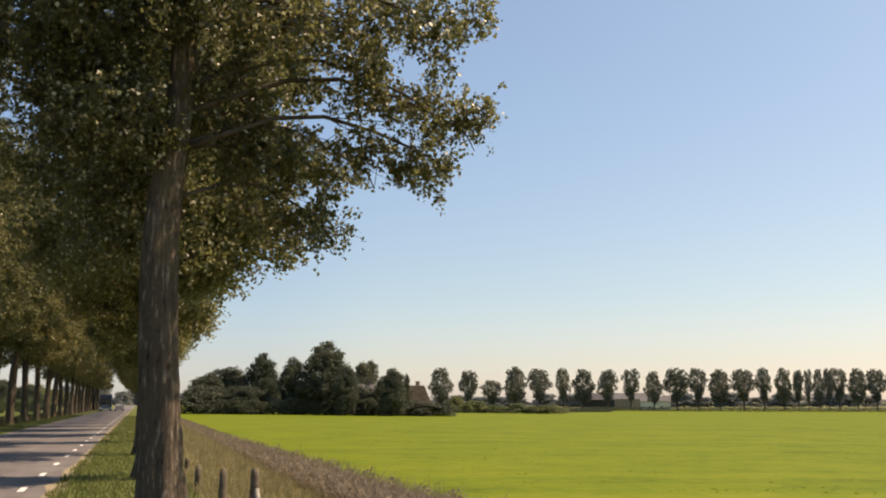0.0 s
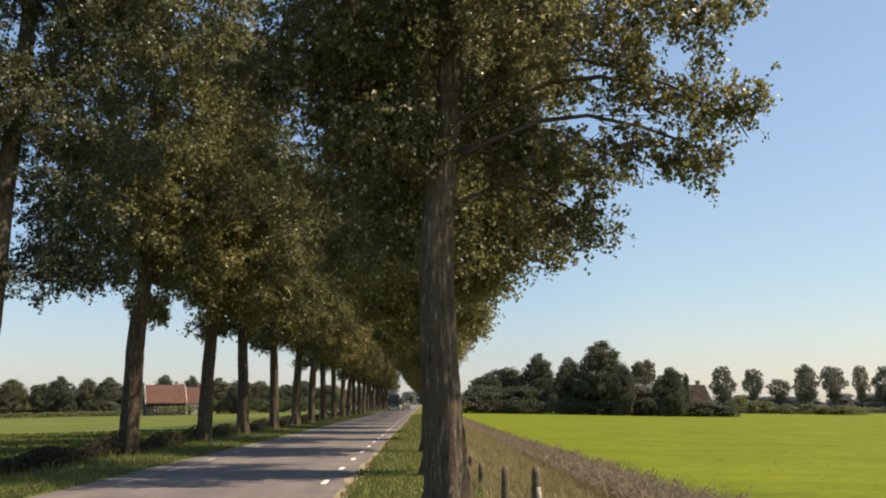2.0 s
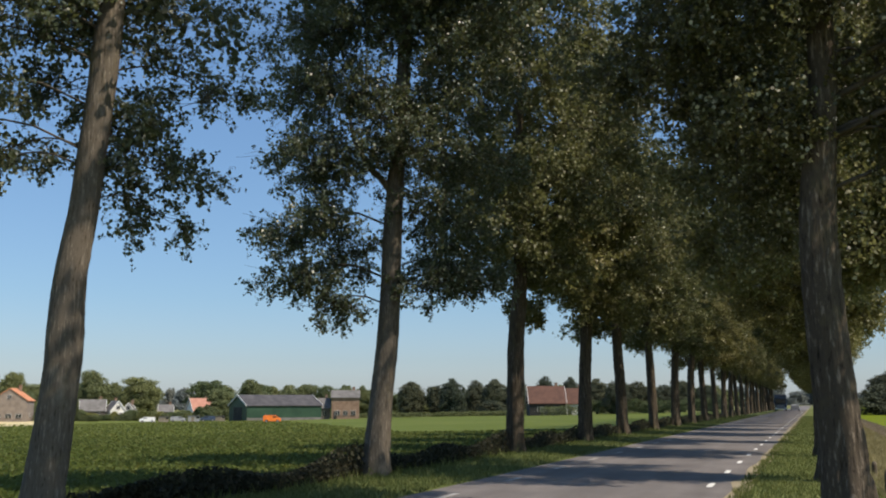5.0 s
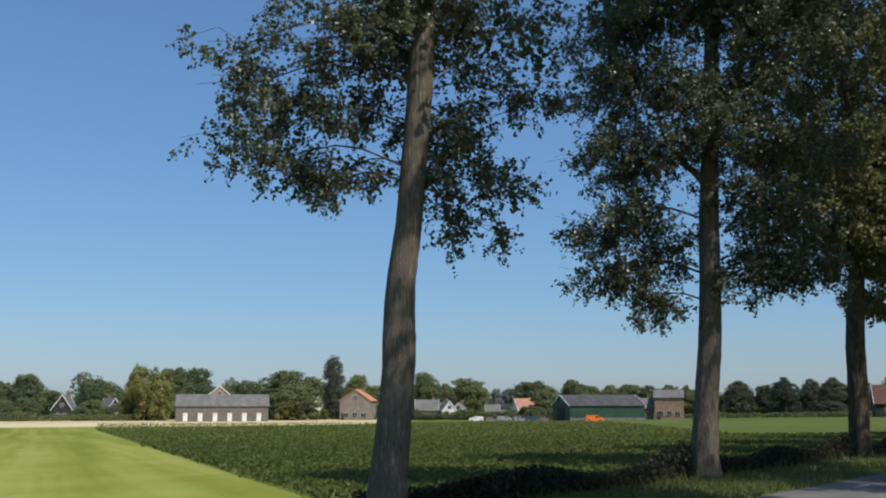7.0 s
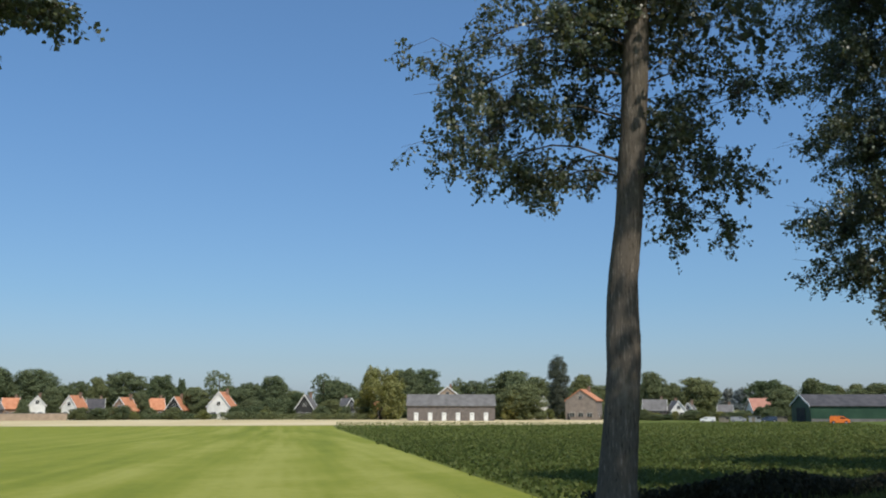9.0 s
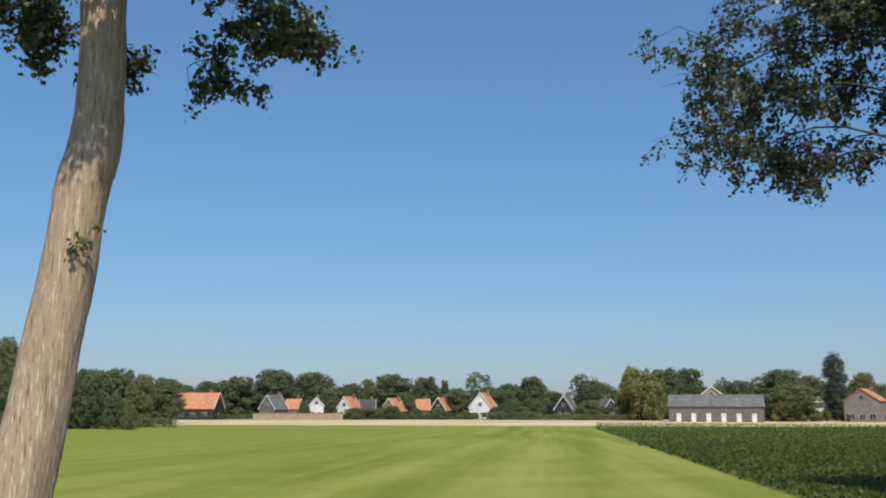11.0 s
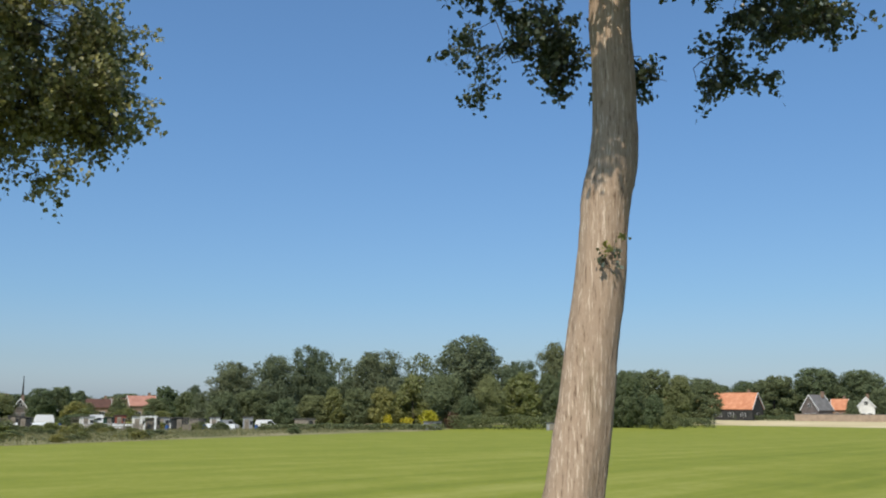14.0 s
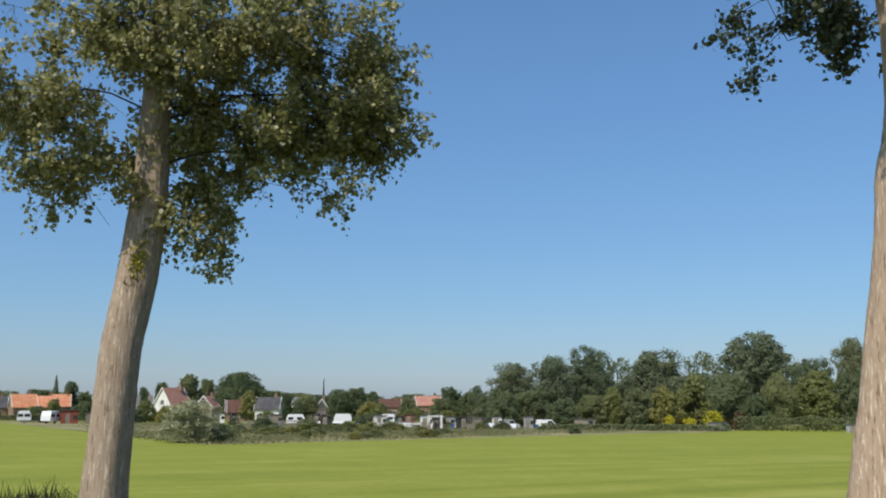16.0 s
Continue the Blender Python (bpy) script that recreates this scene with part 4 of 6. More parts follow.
SHADED_A = [far_tree(33, M_LEAF_SHADED, 26000, 0.024, lobes_of(1, 26, 0.36, 0.06, 0.88, 0.18, 0.12), "elm_tree", "far tree with shade-darkened leaves and a dense uneven crown")]
SHADED_B = [far_tree(34, M_LEAF_SHADED, 26000, 0.024, lobes_of(12, 26, 0.34, 0.06, 0.9, 0.17, 0.13, 0.5), "elm_tree", "tall far tree with shade-darkened leaves and a rounded crown")]
DARK_BUSH = [far_tree(35, M_LEAF_SHADED, 8000, 0.034, lobes_of(7, 16, 0.35, 0.12, 0.8, 0.18, 0.17, 0.3), "bush", "low undergrowth bush with shade painted into its leaves", 0.0, "bush")]
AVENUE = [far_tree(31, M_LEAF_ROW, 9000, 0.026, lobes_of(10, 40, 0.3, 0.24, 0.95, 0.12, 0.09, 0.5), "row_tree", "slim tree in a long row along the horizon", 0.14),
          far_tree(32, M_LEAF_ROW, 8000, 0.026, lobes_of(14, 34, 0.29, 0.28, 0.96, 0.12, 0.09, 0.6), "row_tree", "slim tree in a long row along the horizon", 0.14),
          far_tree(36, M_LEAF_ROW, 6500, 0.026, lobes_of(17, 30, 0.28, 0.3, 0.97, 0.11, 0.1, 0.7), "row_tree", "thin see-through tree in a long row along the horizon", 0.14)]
WOODS = [far_tree(37, M_LEAF_WOODS, 9000, 0.04, lobes_of(18, 22, 0.38, 0.06, 0.88, 0.18, 0.12), label="horizon woods tree with haze painted into its blue-green leaves")]
for o in AVENUE:
    tagged(o, group="tree row on the horizon")
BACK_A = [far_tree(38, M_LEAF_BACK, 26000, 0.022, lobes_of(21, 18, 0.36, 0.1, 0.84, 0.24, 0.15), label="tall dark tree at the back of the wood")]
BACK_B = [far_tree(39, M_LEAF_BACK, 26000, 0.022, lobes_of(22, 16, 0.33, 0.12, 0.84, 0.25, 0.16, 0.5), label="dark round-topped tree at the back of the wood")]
planted = {}


def plant(kind, az, dist, wide, top):
    """Set a far tree: the first of its kind is moved, the rest are copies."""
    if kind is AVENUE:
        wide *= 1.22
    # trees at these azimuths get the leaves with shade painted in
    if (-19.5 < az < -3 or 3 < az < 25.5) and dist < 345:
        kind = DARK_BUSH if kind is BUSH else SHADED_B if kind is BROAD_B else SHADED_A
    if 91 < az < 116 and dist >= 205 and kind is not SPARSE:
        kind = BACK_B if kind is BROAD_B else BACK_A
    x, y = polar(az, dist)
    z = land(x, y)
    n = planted.get(id(kind), 0)
    planted[id(kind)] = n + 1
    src = kind[n % len(kind)]
    m = pose(x, y, z, 0, 0, (n * 77) % 360) @ Matrix.Diagonal((wide * 1.3, wide * 1.3, max(top - z, 0.4) * 1.03, 1))
    if n < len(kind):
        src.matrix_basis = m
    else:
        c = copy_thing(src, pose(0, 0, 0))
        c.matrix_basis = m


for az, dist, wide, top in ((69.12, 330, 3.3, 9.6), (59.92, 350, 15.9, 9.5), (55.9, 322, 11.7, 13.0), (49.6, 300, 14.7, 11.6), (83.39, 345, 8.7, 9.2), (78.54, 350, 8.0, 10.2), (76.86, 340, 15.6, 12.3), (70.21, 335, 10.1, 10.8), (89.95, 200, 6.7, 8.1), (85.79, 240, 8.8, 7.6), (40.93, 340, 9.6, 12.4), (34.43, 330, 14.1, 9.1), (29.92, 400, 7.0, 9.1), (26.45, 400, 6.2, 9.1), (19.94, 310, 8.0, 9.1), (14.26, 330, 6.4, 10.3), (11.25, 260, 7.4, 7.8), (7.36, 260, 7.1, 6.2), (4.97, 290, 7.7, 6.7), (111.19, 225, 10.4, 13.0), (104.96, 230, 12.3, 14.7), (94.2, 235, 7.6, 17.2), (108.92, 195, 6.5, 3.1), (93.19, 200, 7.0, 8.5),):
    plant(BROAD_A, az, dist, wide, top)
for az, dist, wide, top in ((129.95, 270, 5.2, 9.4), (123.1, 255, 6.6, 5.3), (116.38, 280, 5.0, 4.5), (139.51, 290, 4.0, 7.1), (131.9, 300, 5.8, 8.3), (129.88, 280, 12.5, 9.8), (138.74, 300, 4.4, 4.3), (-5.01, 205, 6.4, 7.5), (-11.87, 198, 10.2, 13.5), (-15.74, 190, 5.7, 8.0),):
    plant(BROAD_A, az, dist, wide, top)
for az, dist, wide, top in ((66.97, 360, 11.4, 13.3), (60.81, 340, 10.6, 11.8), (52.71, 380, 5.2, 11.5), (107.34, 270, 8.6, 14.0), (102.4, 270, 9.2, 15.6),):
    plant(SPARSE, az, dist, wide, top)
for az, dist, wide, top in ((65.35, 330, 8.2, 8.8), (62.31, 330, 6.0, 5.5), (51.57, 350, 10.1, 10.1), (47.92, 330, 11.0, 11.0), (81.67, 340, 13.0, 11.3), (74.83, 345, 9.7, 9.1), (72.21, 345, 14.9, 12.6), (71.31, 305, 4.6, 5.2), (68.54, 310, 7.2, 6.3), (88.48, 225, 8.0, 9.7), (39.79, 360, 6.6, 9.4), (33.86, 300, 8.8, 6.1), (32.09, 360, 9.3, 10.8), (28.88, 400, 10.1, 9.8), (25.44, 380, 4.1, 9.0), (20.9, 320, 6.0, 7.2), (20.87, 320, 6.9, 7.5), (15.97, 310, 7.6, 8.3), (10.09, 250, 6.2, 7.3), (6.37, 280, 6.3, 8.3), (109.01, 230, 9.2, 14.9), (99.29, 240, 17.8, 18.1), (114.16, 190, 5.3, 3.7), (106.24, 190, 5.1, 4.7),):
    plant(BROAD_B, az, dist, wide, top)
for az, dist, wide, top in ((94.62, 195, 4.1, 8.0), (89.1, 225, 4.5, 9.2), (129.17, 280, 5.3, 6.7), (122.06, 270, 2.9, 4.7), (117.39, 290, 6.0, 6.5), (115.32, 270, 4.4, 4.5), (135.51, 280, 2.5, 5.9), (133.02, 290, 6.5, 9.9), (127.39, 250, 4.1, 4.1), (122.16, 270, 3.1, 4.8), (-6.14, 210, 8.5, 9.2), (-14.23, 215, 5.9, 10.9), (-16.66, 195, 1.4, 7.3),):
    plant(BROAD_B, az, dist, wide, top)
for az, dist, wide, top in ((63.68, 320, 9.5, 10.4), (54.75, 340, 12.2, 13.5), (45.19, 370, 9.3, 12.5), (79.47, 345, 14.5, 13.5), (73.69, 340, 6.2, 10.1), (76.06, 310, 5.6, 5.8), (65.54, 315, 8.9, 5.9), (87.06, 215, 6.2, 7.7), (38.36, 330, 12.6, 10.1), (30.84, 400, 8.4, 8.5), (27.66, 380, 6.6, 8.5), (18.6, 320, 6.8, 8.8), (12.79, 330, 6.3, 10.1), (8.76, 260, 7.2, 7.1), (113.69, 215, 9.5, 11.0), (97.08, 260, 5.9, 12.7), (112.47, 195, 6.7, 4.0), (90.21, 200, 5.0, 8.2), (124.22, 250, 5.6, 4.8), (115.83, 300, 4.4, 7.2), (117.99, 240, 5.3, 2.5), (134.46, 300, 4.6, 7.2), (130.7, 300, 6.7, 6.9), (126.18, 250, 6.5, 3.3),):
    plant(BROAD_C, az, dist, wide, top)
for az, dist, wide, top in ((-8.01, 205, 7.0, 11.5), (-12.97, 190, 4.4, 8.4),):
    plant(BROAD_C, az, dist, wide, top)
for az, dist, wide, top in ((57.35, 290, 14.0, 11.9), (49.23, 285, 6.6, 4.9),):
    plant(WILLOW, az, dist, wide, top)
for az, dist, wide, top in ((46.58, 300, 7.0, 16.1),):
    plant(COLUMN, az, dist, wide, top)
for az, dist, wide, top in ((77.61, 305, 4.0, 2.7), (88.39, 195, 4.1, 3.5), (87.53, 190, 2.9, 1.4), (17.6, 270, 6.7, 2.6), (17.47, 270, 7.5, 2.2), (110.67, 190, 6.6, 2.4), (99.48, 188, 4.7, 3.1), (120.02, 260, 5.3, 2.8), (-19.69, 320, 6.4, 3.9), (-20.74, 300, 9.0, 2.1), (-22.12, 300, 8.4, 0.8), (-23.39, 300, 6.9, 1.3), (-25.04, 300, 13.2, 0.7),):
    plant(BUSH, az, dist, wide, top)
for az, dist, wide, top in ((22.48, 330, 8.5, 8.4), (17.32, 310, 8.1, 8.8), (22.42, 320, 8.2, 8.3), (17.38, 310, 7.6, 8.9), (100.89, 190, 6.7, 7.1), (98.18, 190, 5.4, 6.9),):
    plant(EGG, az, dist, wide, top)
for az, dist, wide, top in ((96.19, 215, 8.0, 11.6), (107.58, 195, 5.2, 4.4), (104.67, 190, 5.7, 4.4), (102.86, 200, 8.0, 6.9), (96.29, 195, 8.6, 7.4), (129.51, 240, 4.6, 4.0),):
    plant(PALE, az, dist, wide, top)
for az, dist, wide, top in ((140.26, 300, 3.2, 8.3),):
    plant(CONE, az, dist, wide, top)
for az, dist, wide, top in ((-9.74, 200, 5.3, 10.5),):
    plant(BROAD_C, az, dist, wide, top)
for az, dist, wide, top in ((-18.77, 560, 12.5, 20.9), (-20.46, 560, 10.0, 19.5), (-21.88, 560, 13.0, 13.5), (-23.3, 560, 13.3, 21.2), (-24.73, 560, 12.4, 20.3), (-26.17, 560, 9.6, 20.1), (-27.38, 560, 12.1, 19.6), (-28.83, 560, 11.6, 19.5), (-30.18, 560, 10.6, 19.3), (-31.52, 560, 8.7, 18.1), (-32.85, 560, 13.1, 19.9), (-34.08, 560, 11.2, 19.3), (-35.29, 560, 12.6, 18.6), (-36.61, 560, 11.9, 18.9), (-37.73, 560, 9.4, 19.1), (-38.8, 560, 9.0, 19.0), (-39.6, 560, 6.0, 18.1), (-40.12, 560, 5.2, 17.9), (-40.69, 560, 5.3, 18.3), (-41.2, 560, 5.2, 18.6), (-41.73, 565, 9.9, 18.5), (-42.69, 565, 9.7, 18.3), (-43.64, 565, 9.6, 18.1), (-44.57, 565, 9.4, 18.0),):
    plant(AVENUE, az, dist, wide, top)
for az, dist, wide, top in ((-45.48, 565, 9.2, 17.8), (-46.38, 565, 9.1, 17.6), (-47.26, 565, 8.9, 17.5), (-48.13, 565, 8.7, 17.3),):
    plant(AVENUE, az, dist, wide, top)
# ---- village ----
M_ORANGE_TILE = rough_paint("orange_roof_tile", (0.46, 0.18, 0.09), (0.6, 0.28, 0.155), 0.8, 6)
M_SALMON_TILE = rough_paint("pale_salmon_tile", (0.36, 0.17, 0.125), (0.47, 0.24, 0.18), 0.8, 6)
M_RED_TILE = rough_paint("red_roof_tile", (0.085, 0.044, 0.033), (0.125, 0.062, 0.045), 0.8, 6)
M_GREY_TILE = rough_paint("grey_roof", (0.12, 0.115, 0.11), (0.19, 0.185, 0.18), 0.6, 6)
M_DARK_TILE = rough_paint("dark_roof", (0.05, 0.05, 0.055), (0.10, 0.095, 0.1), 0.6, 6)
M_WHITE_WALL = rough_paint("white_render", (0.66, 0.65, 0.61), (0.8, 0.79, 0.75), 0.7, 12)
M_BRICK = rough_paint("brown_brick", (0.22, 0.14, 0.10), (0.32, 0.22, 0.16), 0.9, 10)
M_GABLE_BRICK = rough_paint("greyish_brick", (0.21, 0.175, 0.15), (0.29, 0.245, 0.21), 0.9, 10)
M_TAN_BRICK = rough_paint("tan_brick", (0.30, 0.23, 0.17), (0.40, 0.31, 0.23), 0.9, 10)
M_GREY_BRICK = rough_paint("grey_brick", (0.13, 0.11, 0.10), (0.20, 0.17, 0.155), 0.9, 10)
M_THATCH = rough_paint("old_thatch", (0.03, 0.026, 0.02), (0.06, 0.05, 0.04), 0.8, 8, 0.95, 0.01, 0.05)
M_DARK_WOOD = rough_paint("dark_boards", (0.02, 0.022, 0.022), (0.05, 0.05, 0.048), 1.2, 12)
M_GREEN_STEEL = rough_paint("green_cladding", (0.02, 0.055, 0.035), (0.035, 0.08, 0.05), 0.5, 10, 0.5)
M_TRIM = rough_paint("white_trim", (0.7, 0.7, 0.68), (0.82, 0.82, 0.8), 1.5, 20)
M_PLAIN_WOOD = rough_paint("grey_wood", (0.16, 0.14, 0.11), (0.30, 0.26, 0.21), 2.5, 30)
M_CAR_WHITE = rough_paint("white_car_paint", (0.72, 0.73, 0.74), (0.8, 0.8, 0.8), 2, 20, 0.3, 0.0005, 0.5)
M_CAR_ORANGE = rough_paint("orange_car_paint", (0.75, 0.17, 0.02), (0.85, 0.22, 0.03), 2, 20, 0.3, 0.0005, 0.5)
M_CAR_BLUE = rough_paint("dark_blue_paint", (0.03, 0.05, 0.09), (0.05, 0.075, 0.12), 2, 20, 0.35, 0.0005, 0.5)
M_CAR_GREY = rough_paint("grey_paint", (0.25, 0.26, 0.28), (0.34, 0.35, 0.36), 2, 20, 0.35, 0.0005, 0.5)
M_RED_PAINT = rough_paint("red_brown_paint", (0.20, 0.05, 0.035), (0.28, 0.08, 0.05), 2, 20)
M_RUBBER = rough_paint("tyre_rubber", (0.015, 0.015, 0.015), (0.03, 0.03, 0.03), 4, 40)


def glass():
    m, nt, b = material("window_glass", 0.08, 0.6)
    v = coords(nt)
    nt.links.new(ramp(nt, tex(nt, v, 0.8, 3), [(0.3, (0.015, 0.018, 0.02)), (0.7, (0.05, 0.055, 0.06))]), b.inputs["Base Color"])
    return m


M_GLASS = glass()


def seat(thing, az, dist, turn=0.0, sink=0.0):
    """Place a thing so that its x runs to the right and its y away, as seen from the middle."""
    x, y = polar(az, dist)
    thing.matrix_basis = pose(x, y, land(x, y) - sink, 0, 0, az + turn)


def window(parent, x, y, z, w, h, axis="x"):
    """A window with frame, sill and pane, standing proud of a wall; axis names the wall's run."""
    win = None
    d = 0.05
    bm = bmesh.new()
    if axis == "x":
        for a in ((x - w / 2 - d, x - w / 2, z, z + h), (x + w / 2, x + w / 2 + d, z, z + h), (x - w / 2 - d, x + w / 2 + d, z + h, z + h + d), (x - 0.03, x + 0.03, z, z + h)):
            box_into(bm, a[0], a[1], y - 0.07, y + 0.02, a[2], a[3])
        win = part("window", bm, M_TRIM, parent)
        box("sill", (x - w / 2 - 0.1, x + w / 2 + 0.1, y - 0.14, y + 0.02, z - 0.09, z), M_GREY_BRICK, win)
        box("pane", (x - w / 2, x + w / 2, y - 0.03, y + 0.02, z, z + h), M_GLASS, win)
    else:
        for a in ((y - w / 2 - d, y - w / 2, z, z + h), (y + w / 2, y + w / 2 + d, z, z + h), (y - w / 2 - d, y + w / 2 + d, z + h, z + h + d)):
            box_into(bm, x - 0.05, x + 0.05, a[0], a[1], a[2], a[3])
        win = part("window", bm, M_TRIM, parent)
        box("pane", (x - 0.03, x + 0.03, y - w / 2, y + w / 2, z, z + h), M_GLASS, win)
    return win


def house(az, dist, w, d, eave, ridge, wall, roof, label, gable=False, turn=0.0, trim=True, windows=2, chimney=True, door=True, name="house", category="house"):
    """A house w wide to the right, d deep, with a ridge across (or away, when the gable looks at the viewer)."""
    t = new(name)
    half = (w if gable else d) / 2
    run = d if gable else w
    P = (lambda a, b, z: (a, b, z)) if gable else (lambda a, b, z: (b, a, z))
    prof = [(-half, -0.4), (half, -0.4), (half, eave), (0, ridge - 0.12), (-half, eave)]
    verts = [P(a, s * run / 2, z) for s in (-1, 1) for a, z in prof]
    faces = [(0, 1, 2, 3, 4), (9, 8, 7, 6, 5)] + [(i, (i + 1) % 5, (i + 1) % 5 + 5, i + 5) for i in range(5)]
    bm = bmesh.new()
    vs = [bm.verts.new(v) for v in verts]
    for f in faces:
        bm.faces.new([vs[i] for i in f])
    bmesh.ops.recalc_face_normals(bm, faces=bm.faces)
    part("wall", bm, wall, t)
    over, th = 0.35, 0.18
    slope = (ridge - eave) / half
    for side in (-1, 1):
        e = half + over
        ze = eave - over * slope
        pr = [(0, ridge), (side * e, ze), (side * e, ze - th), (0, ridge - th)]
        bm = bmesh.new()
        vs = [bm.verts.new(P(a, s * (run / 2 + 0.25), z + 0.06)) for s in (-1, 1) for a, z in pr]
        for f in ((0, 1, 2, 3), (7, 6, 5, 4), (0, 4, 5, 1), (1, 5, 6, 2), (2, 6, 7, 3), (3, 7, 4, 0)):
            bm.faces.new([vs[i] for i in f])
        bmesh.ops.recalc_face_normals(bm, faces=bm.faces)
        part("roof", bm, roof, t)
        if trim:
            for s in (-1, 1):
                bm = bmesh.new()
                q = [(0, ridge + 0.1), (side * e, ze + 0.1), (side * e, ze - 0.28), (0, ridge - 0.28)]
                vs = [bm.verts.new(P(a, s * (run / 2 + 0.26 + k), z + 0.06)) for k in (0, 0.08) for a, z in q]
                for f in ((0, 1, 2, 3), (7, 6, 5, 4), (0, 4, 5, 1), (1, 5, 6, 2), (2, 6, 7, 3), (3, 7, 4, 0)):
                    bm.faces.new([vs[i] for i in f])
                bmesh.ops.recalc_face_normals(bm, faces=bm.faces)
                part("verge_board", bm, M_TRIM, t)
    if chimney:
        bm = bmesh.new()
        cx, cy = (0.25 * half, 0.28 * run) if gable else (0.3 * run, 0.1 * half)
        box_into(bm, cx - 0.35, cx + 0.35, cy - 0.35, cy + 0.35, ridge - 0.8, ridge + 0.8)
        box_into(bm, cx - 0.42, cx + 0.42, cy - 0.42, cy + 0.42, ridge + 0.8, ridge + 0.95)
        part("chimney", bm, M_BRICK, t)
    front = -(d / 2)
    for k in range(windows):
        x = w * (-0.5 + (k + 0.5 + (0.25 if door else 0)) / (windows + (0.5 if door else 0)))
        window(t, x, front, 1.0, min(1.5, w * 0.3 / max(1, windows) * 1.6), 1.2)
    if gable and ridge > 4.5:
        window(t, 0, front, eave + 0.35, 1.0, 1.0)
    if door:
        dr = box("door", (-w / 2 + 0.5, -w / 2 + 1.4, front - 0.06, front + 0.02, 0.0, 2.05), M_DARK_WOOD, t)
        box("door_handle", (-w / 2 + 1.22, -w / 2 + 1.32, front - 0.12, front - 0.06, 1.0, 1.06), M_TRIM, dr)
    window(t, w / 2, 0, 1.0, 1.1, 1.2, "y")
    seat(t, az, dist, turn)
    return tagged(t, label, category)


# the long barn with white doors
barn = house(53.07, 275, 25.2, 9, 4.5, 7.5, M_GREY_BRICK, M_GREY_TILE, "long grey-brown barn with six white doors", trim=False, windows=0, chimney=False, door=False, name="barn", category="barn")
for k in range(6):
    x = -10.0 + 4.0 * k
    dr = box("door", (x - 0.62, x + 0.62, -4.58, -4.48, 0.1, 2.35), M_TRIM, barn)
    box("hinge", (x - 0.55, x + 0.2, -4.61, -4.58, 1.8, 1.88), M_DARK_WOOD, dr)
house(53.28, 300, 7.6, 9, 7.2, 10.2, M_TAN_BRICK, M_RED_TILE, "tall brick gable house behind the long barn", True, windows=1)
house(66.75, 300, 7.2, 7, 4.0, 8.4, M_WHITE_WALL, M_ORANGE_TILE, "white gabled house with an orange tiled roof", True, -18, windows=2)
house(61.77, 300, 5.4, 8, 3.6, 7.5, M_DARK_WOOD, M_GREY_TILE, "dark boarded house with white trimmed gable", True, -12)
house(59.4, 312, 4.5, 7, 3.4, 6.6, M_DARK_WOOD, M_GREY_TILE, "small dark house with white gable boards", True, 25)
house(47.75, 303, 6.2, 8, 3.6, 7.0, M_WHITE_WALL, M_GREY_TILE, "pale gabled house half hidden by trees", True, 20)
house(45.06, 290, 9.4, 8, 6.0, 9.2, M_GABLE_BRICK, M_ORANGE_TILE, "greyish tan brick house with broad gable and orange roof", True, -14, False, 3)
house(83.75, 300, 13.1, 9, 3.7, 8.2, M_DARK_WOOD, M_ORANGE_TILE, "dark boarded farmhouse with a large orange tiled roof", False, -22, windows=3)
house(85.6, 302, 6.2, 6, 3.2, 7.0, M_DARK_WOOD, M_ORANGE_TILE, "low orange-roofed wing beside the farmhouse", False, 0)
house(79.4, 300, 5.6, 7, 3.6, 7.6, M_GREY_BRICK, M_GREY_TILE, "grey brick house with a grey tiled roof", True, -35)
house(78.2, 312, 4.5, 6, 3.5, 6.4, M_BRICK, M_ORANGE_TILE, "small brick house with orange roof", False, 0)
house(76.86, 310, 4.6, 7, 4.4, 7.0, M_WHITE_WALL, M_GREY_TILE, "narrow white house with a grey roof", True, 0)
house(74.9, 310, 5.0, 6.5, 3.8, 7.2, M_WHITE_WALL, M_ORANGE_TILE, "white house with orange tiled roof", True, -30)
house(73.8, 314, 5.0, 6, 3.4, 6.2, M_GREY_BRICK, M_DARK_TILE, "low house with a dark roof", False, 0)
house(72.2, 302, 5.6, 6, 3.0, 6.6, M_BRICK, M_ORANGE_TILE, "brick house with bright orange gable roof", True, -32)
house(70.5, 312, 4.6, 6, 3.2, 6.4, M_BRICK, M_ORANGE_TILE, "brick cottage with orange roof between trees", False, 10)
house(69.3, 308, 5.0, 6.5, 3.2, 6.9, M_DARK_WOOD, M_ORANGE_TILE, "black and white gabled house with orange roof", True, -20)
house(40.9, 310, 7.2, 7, 3.0, 6.2, M_GREY_BRICK, M_GREY_TILE, "grey-roofed house among trees", False, 0)
house(39.7, 308, 4.4, 7, 3.0, 5.8, M_WHITE_WALL, M_GREY_TILE, "white house with a steep gable", True, 15)
house(38.9, 312, 3.6, 6, 2.8, 5.2, M_WHITE_WALL, M_GREY_TILE, "small white annex with grey roof", True, -10)
house(35.0, 310, 6.4, 7, 3.0, 6.6, M_WHITE_WALL, M_SALMON_TILE, "white house with a faded red roof", False, 20)
house(36.9, 318, 4.4, 6, 2.6, 4.6, M_BRICK, M_GREY_TILE, "low brick house with a grey roof", False, 0)
house(26.43, 255, 7.3, 7, 5.8, 7.6, M_BRICK, M_GREY_TILE, "two-storey brick house with a flat-pitched grey roof", False, 0, windows=3, trim=False)
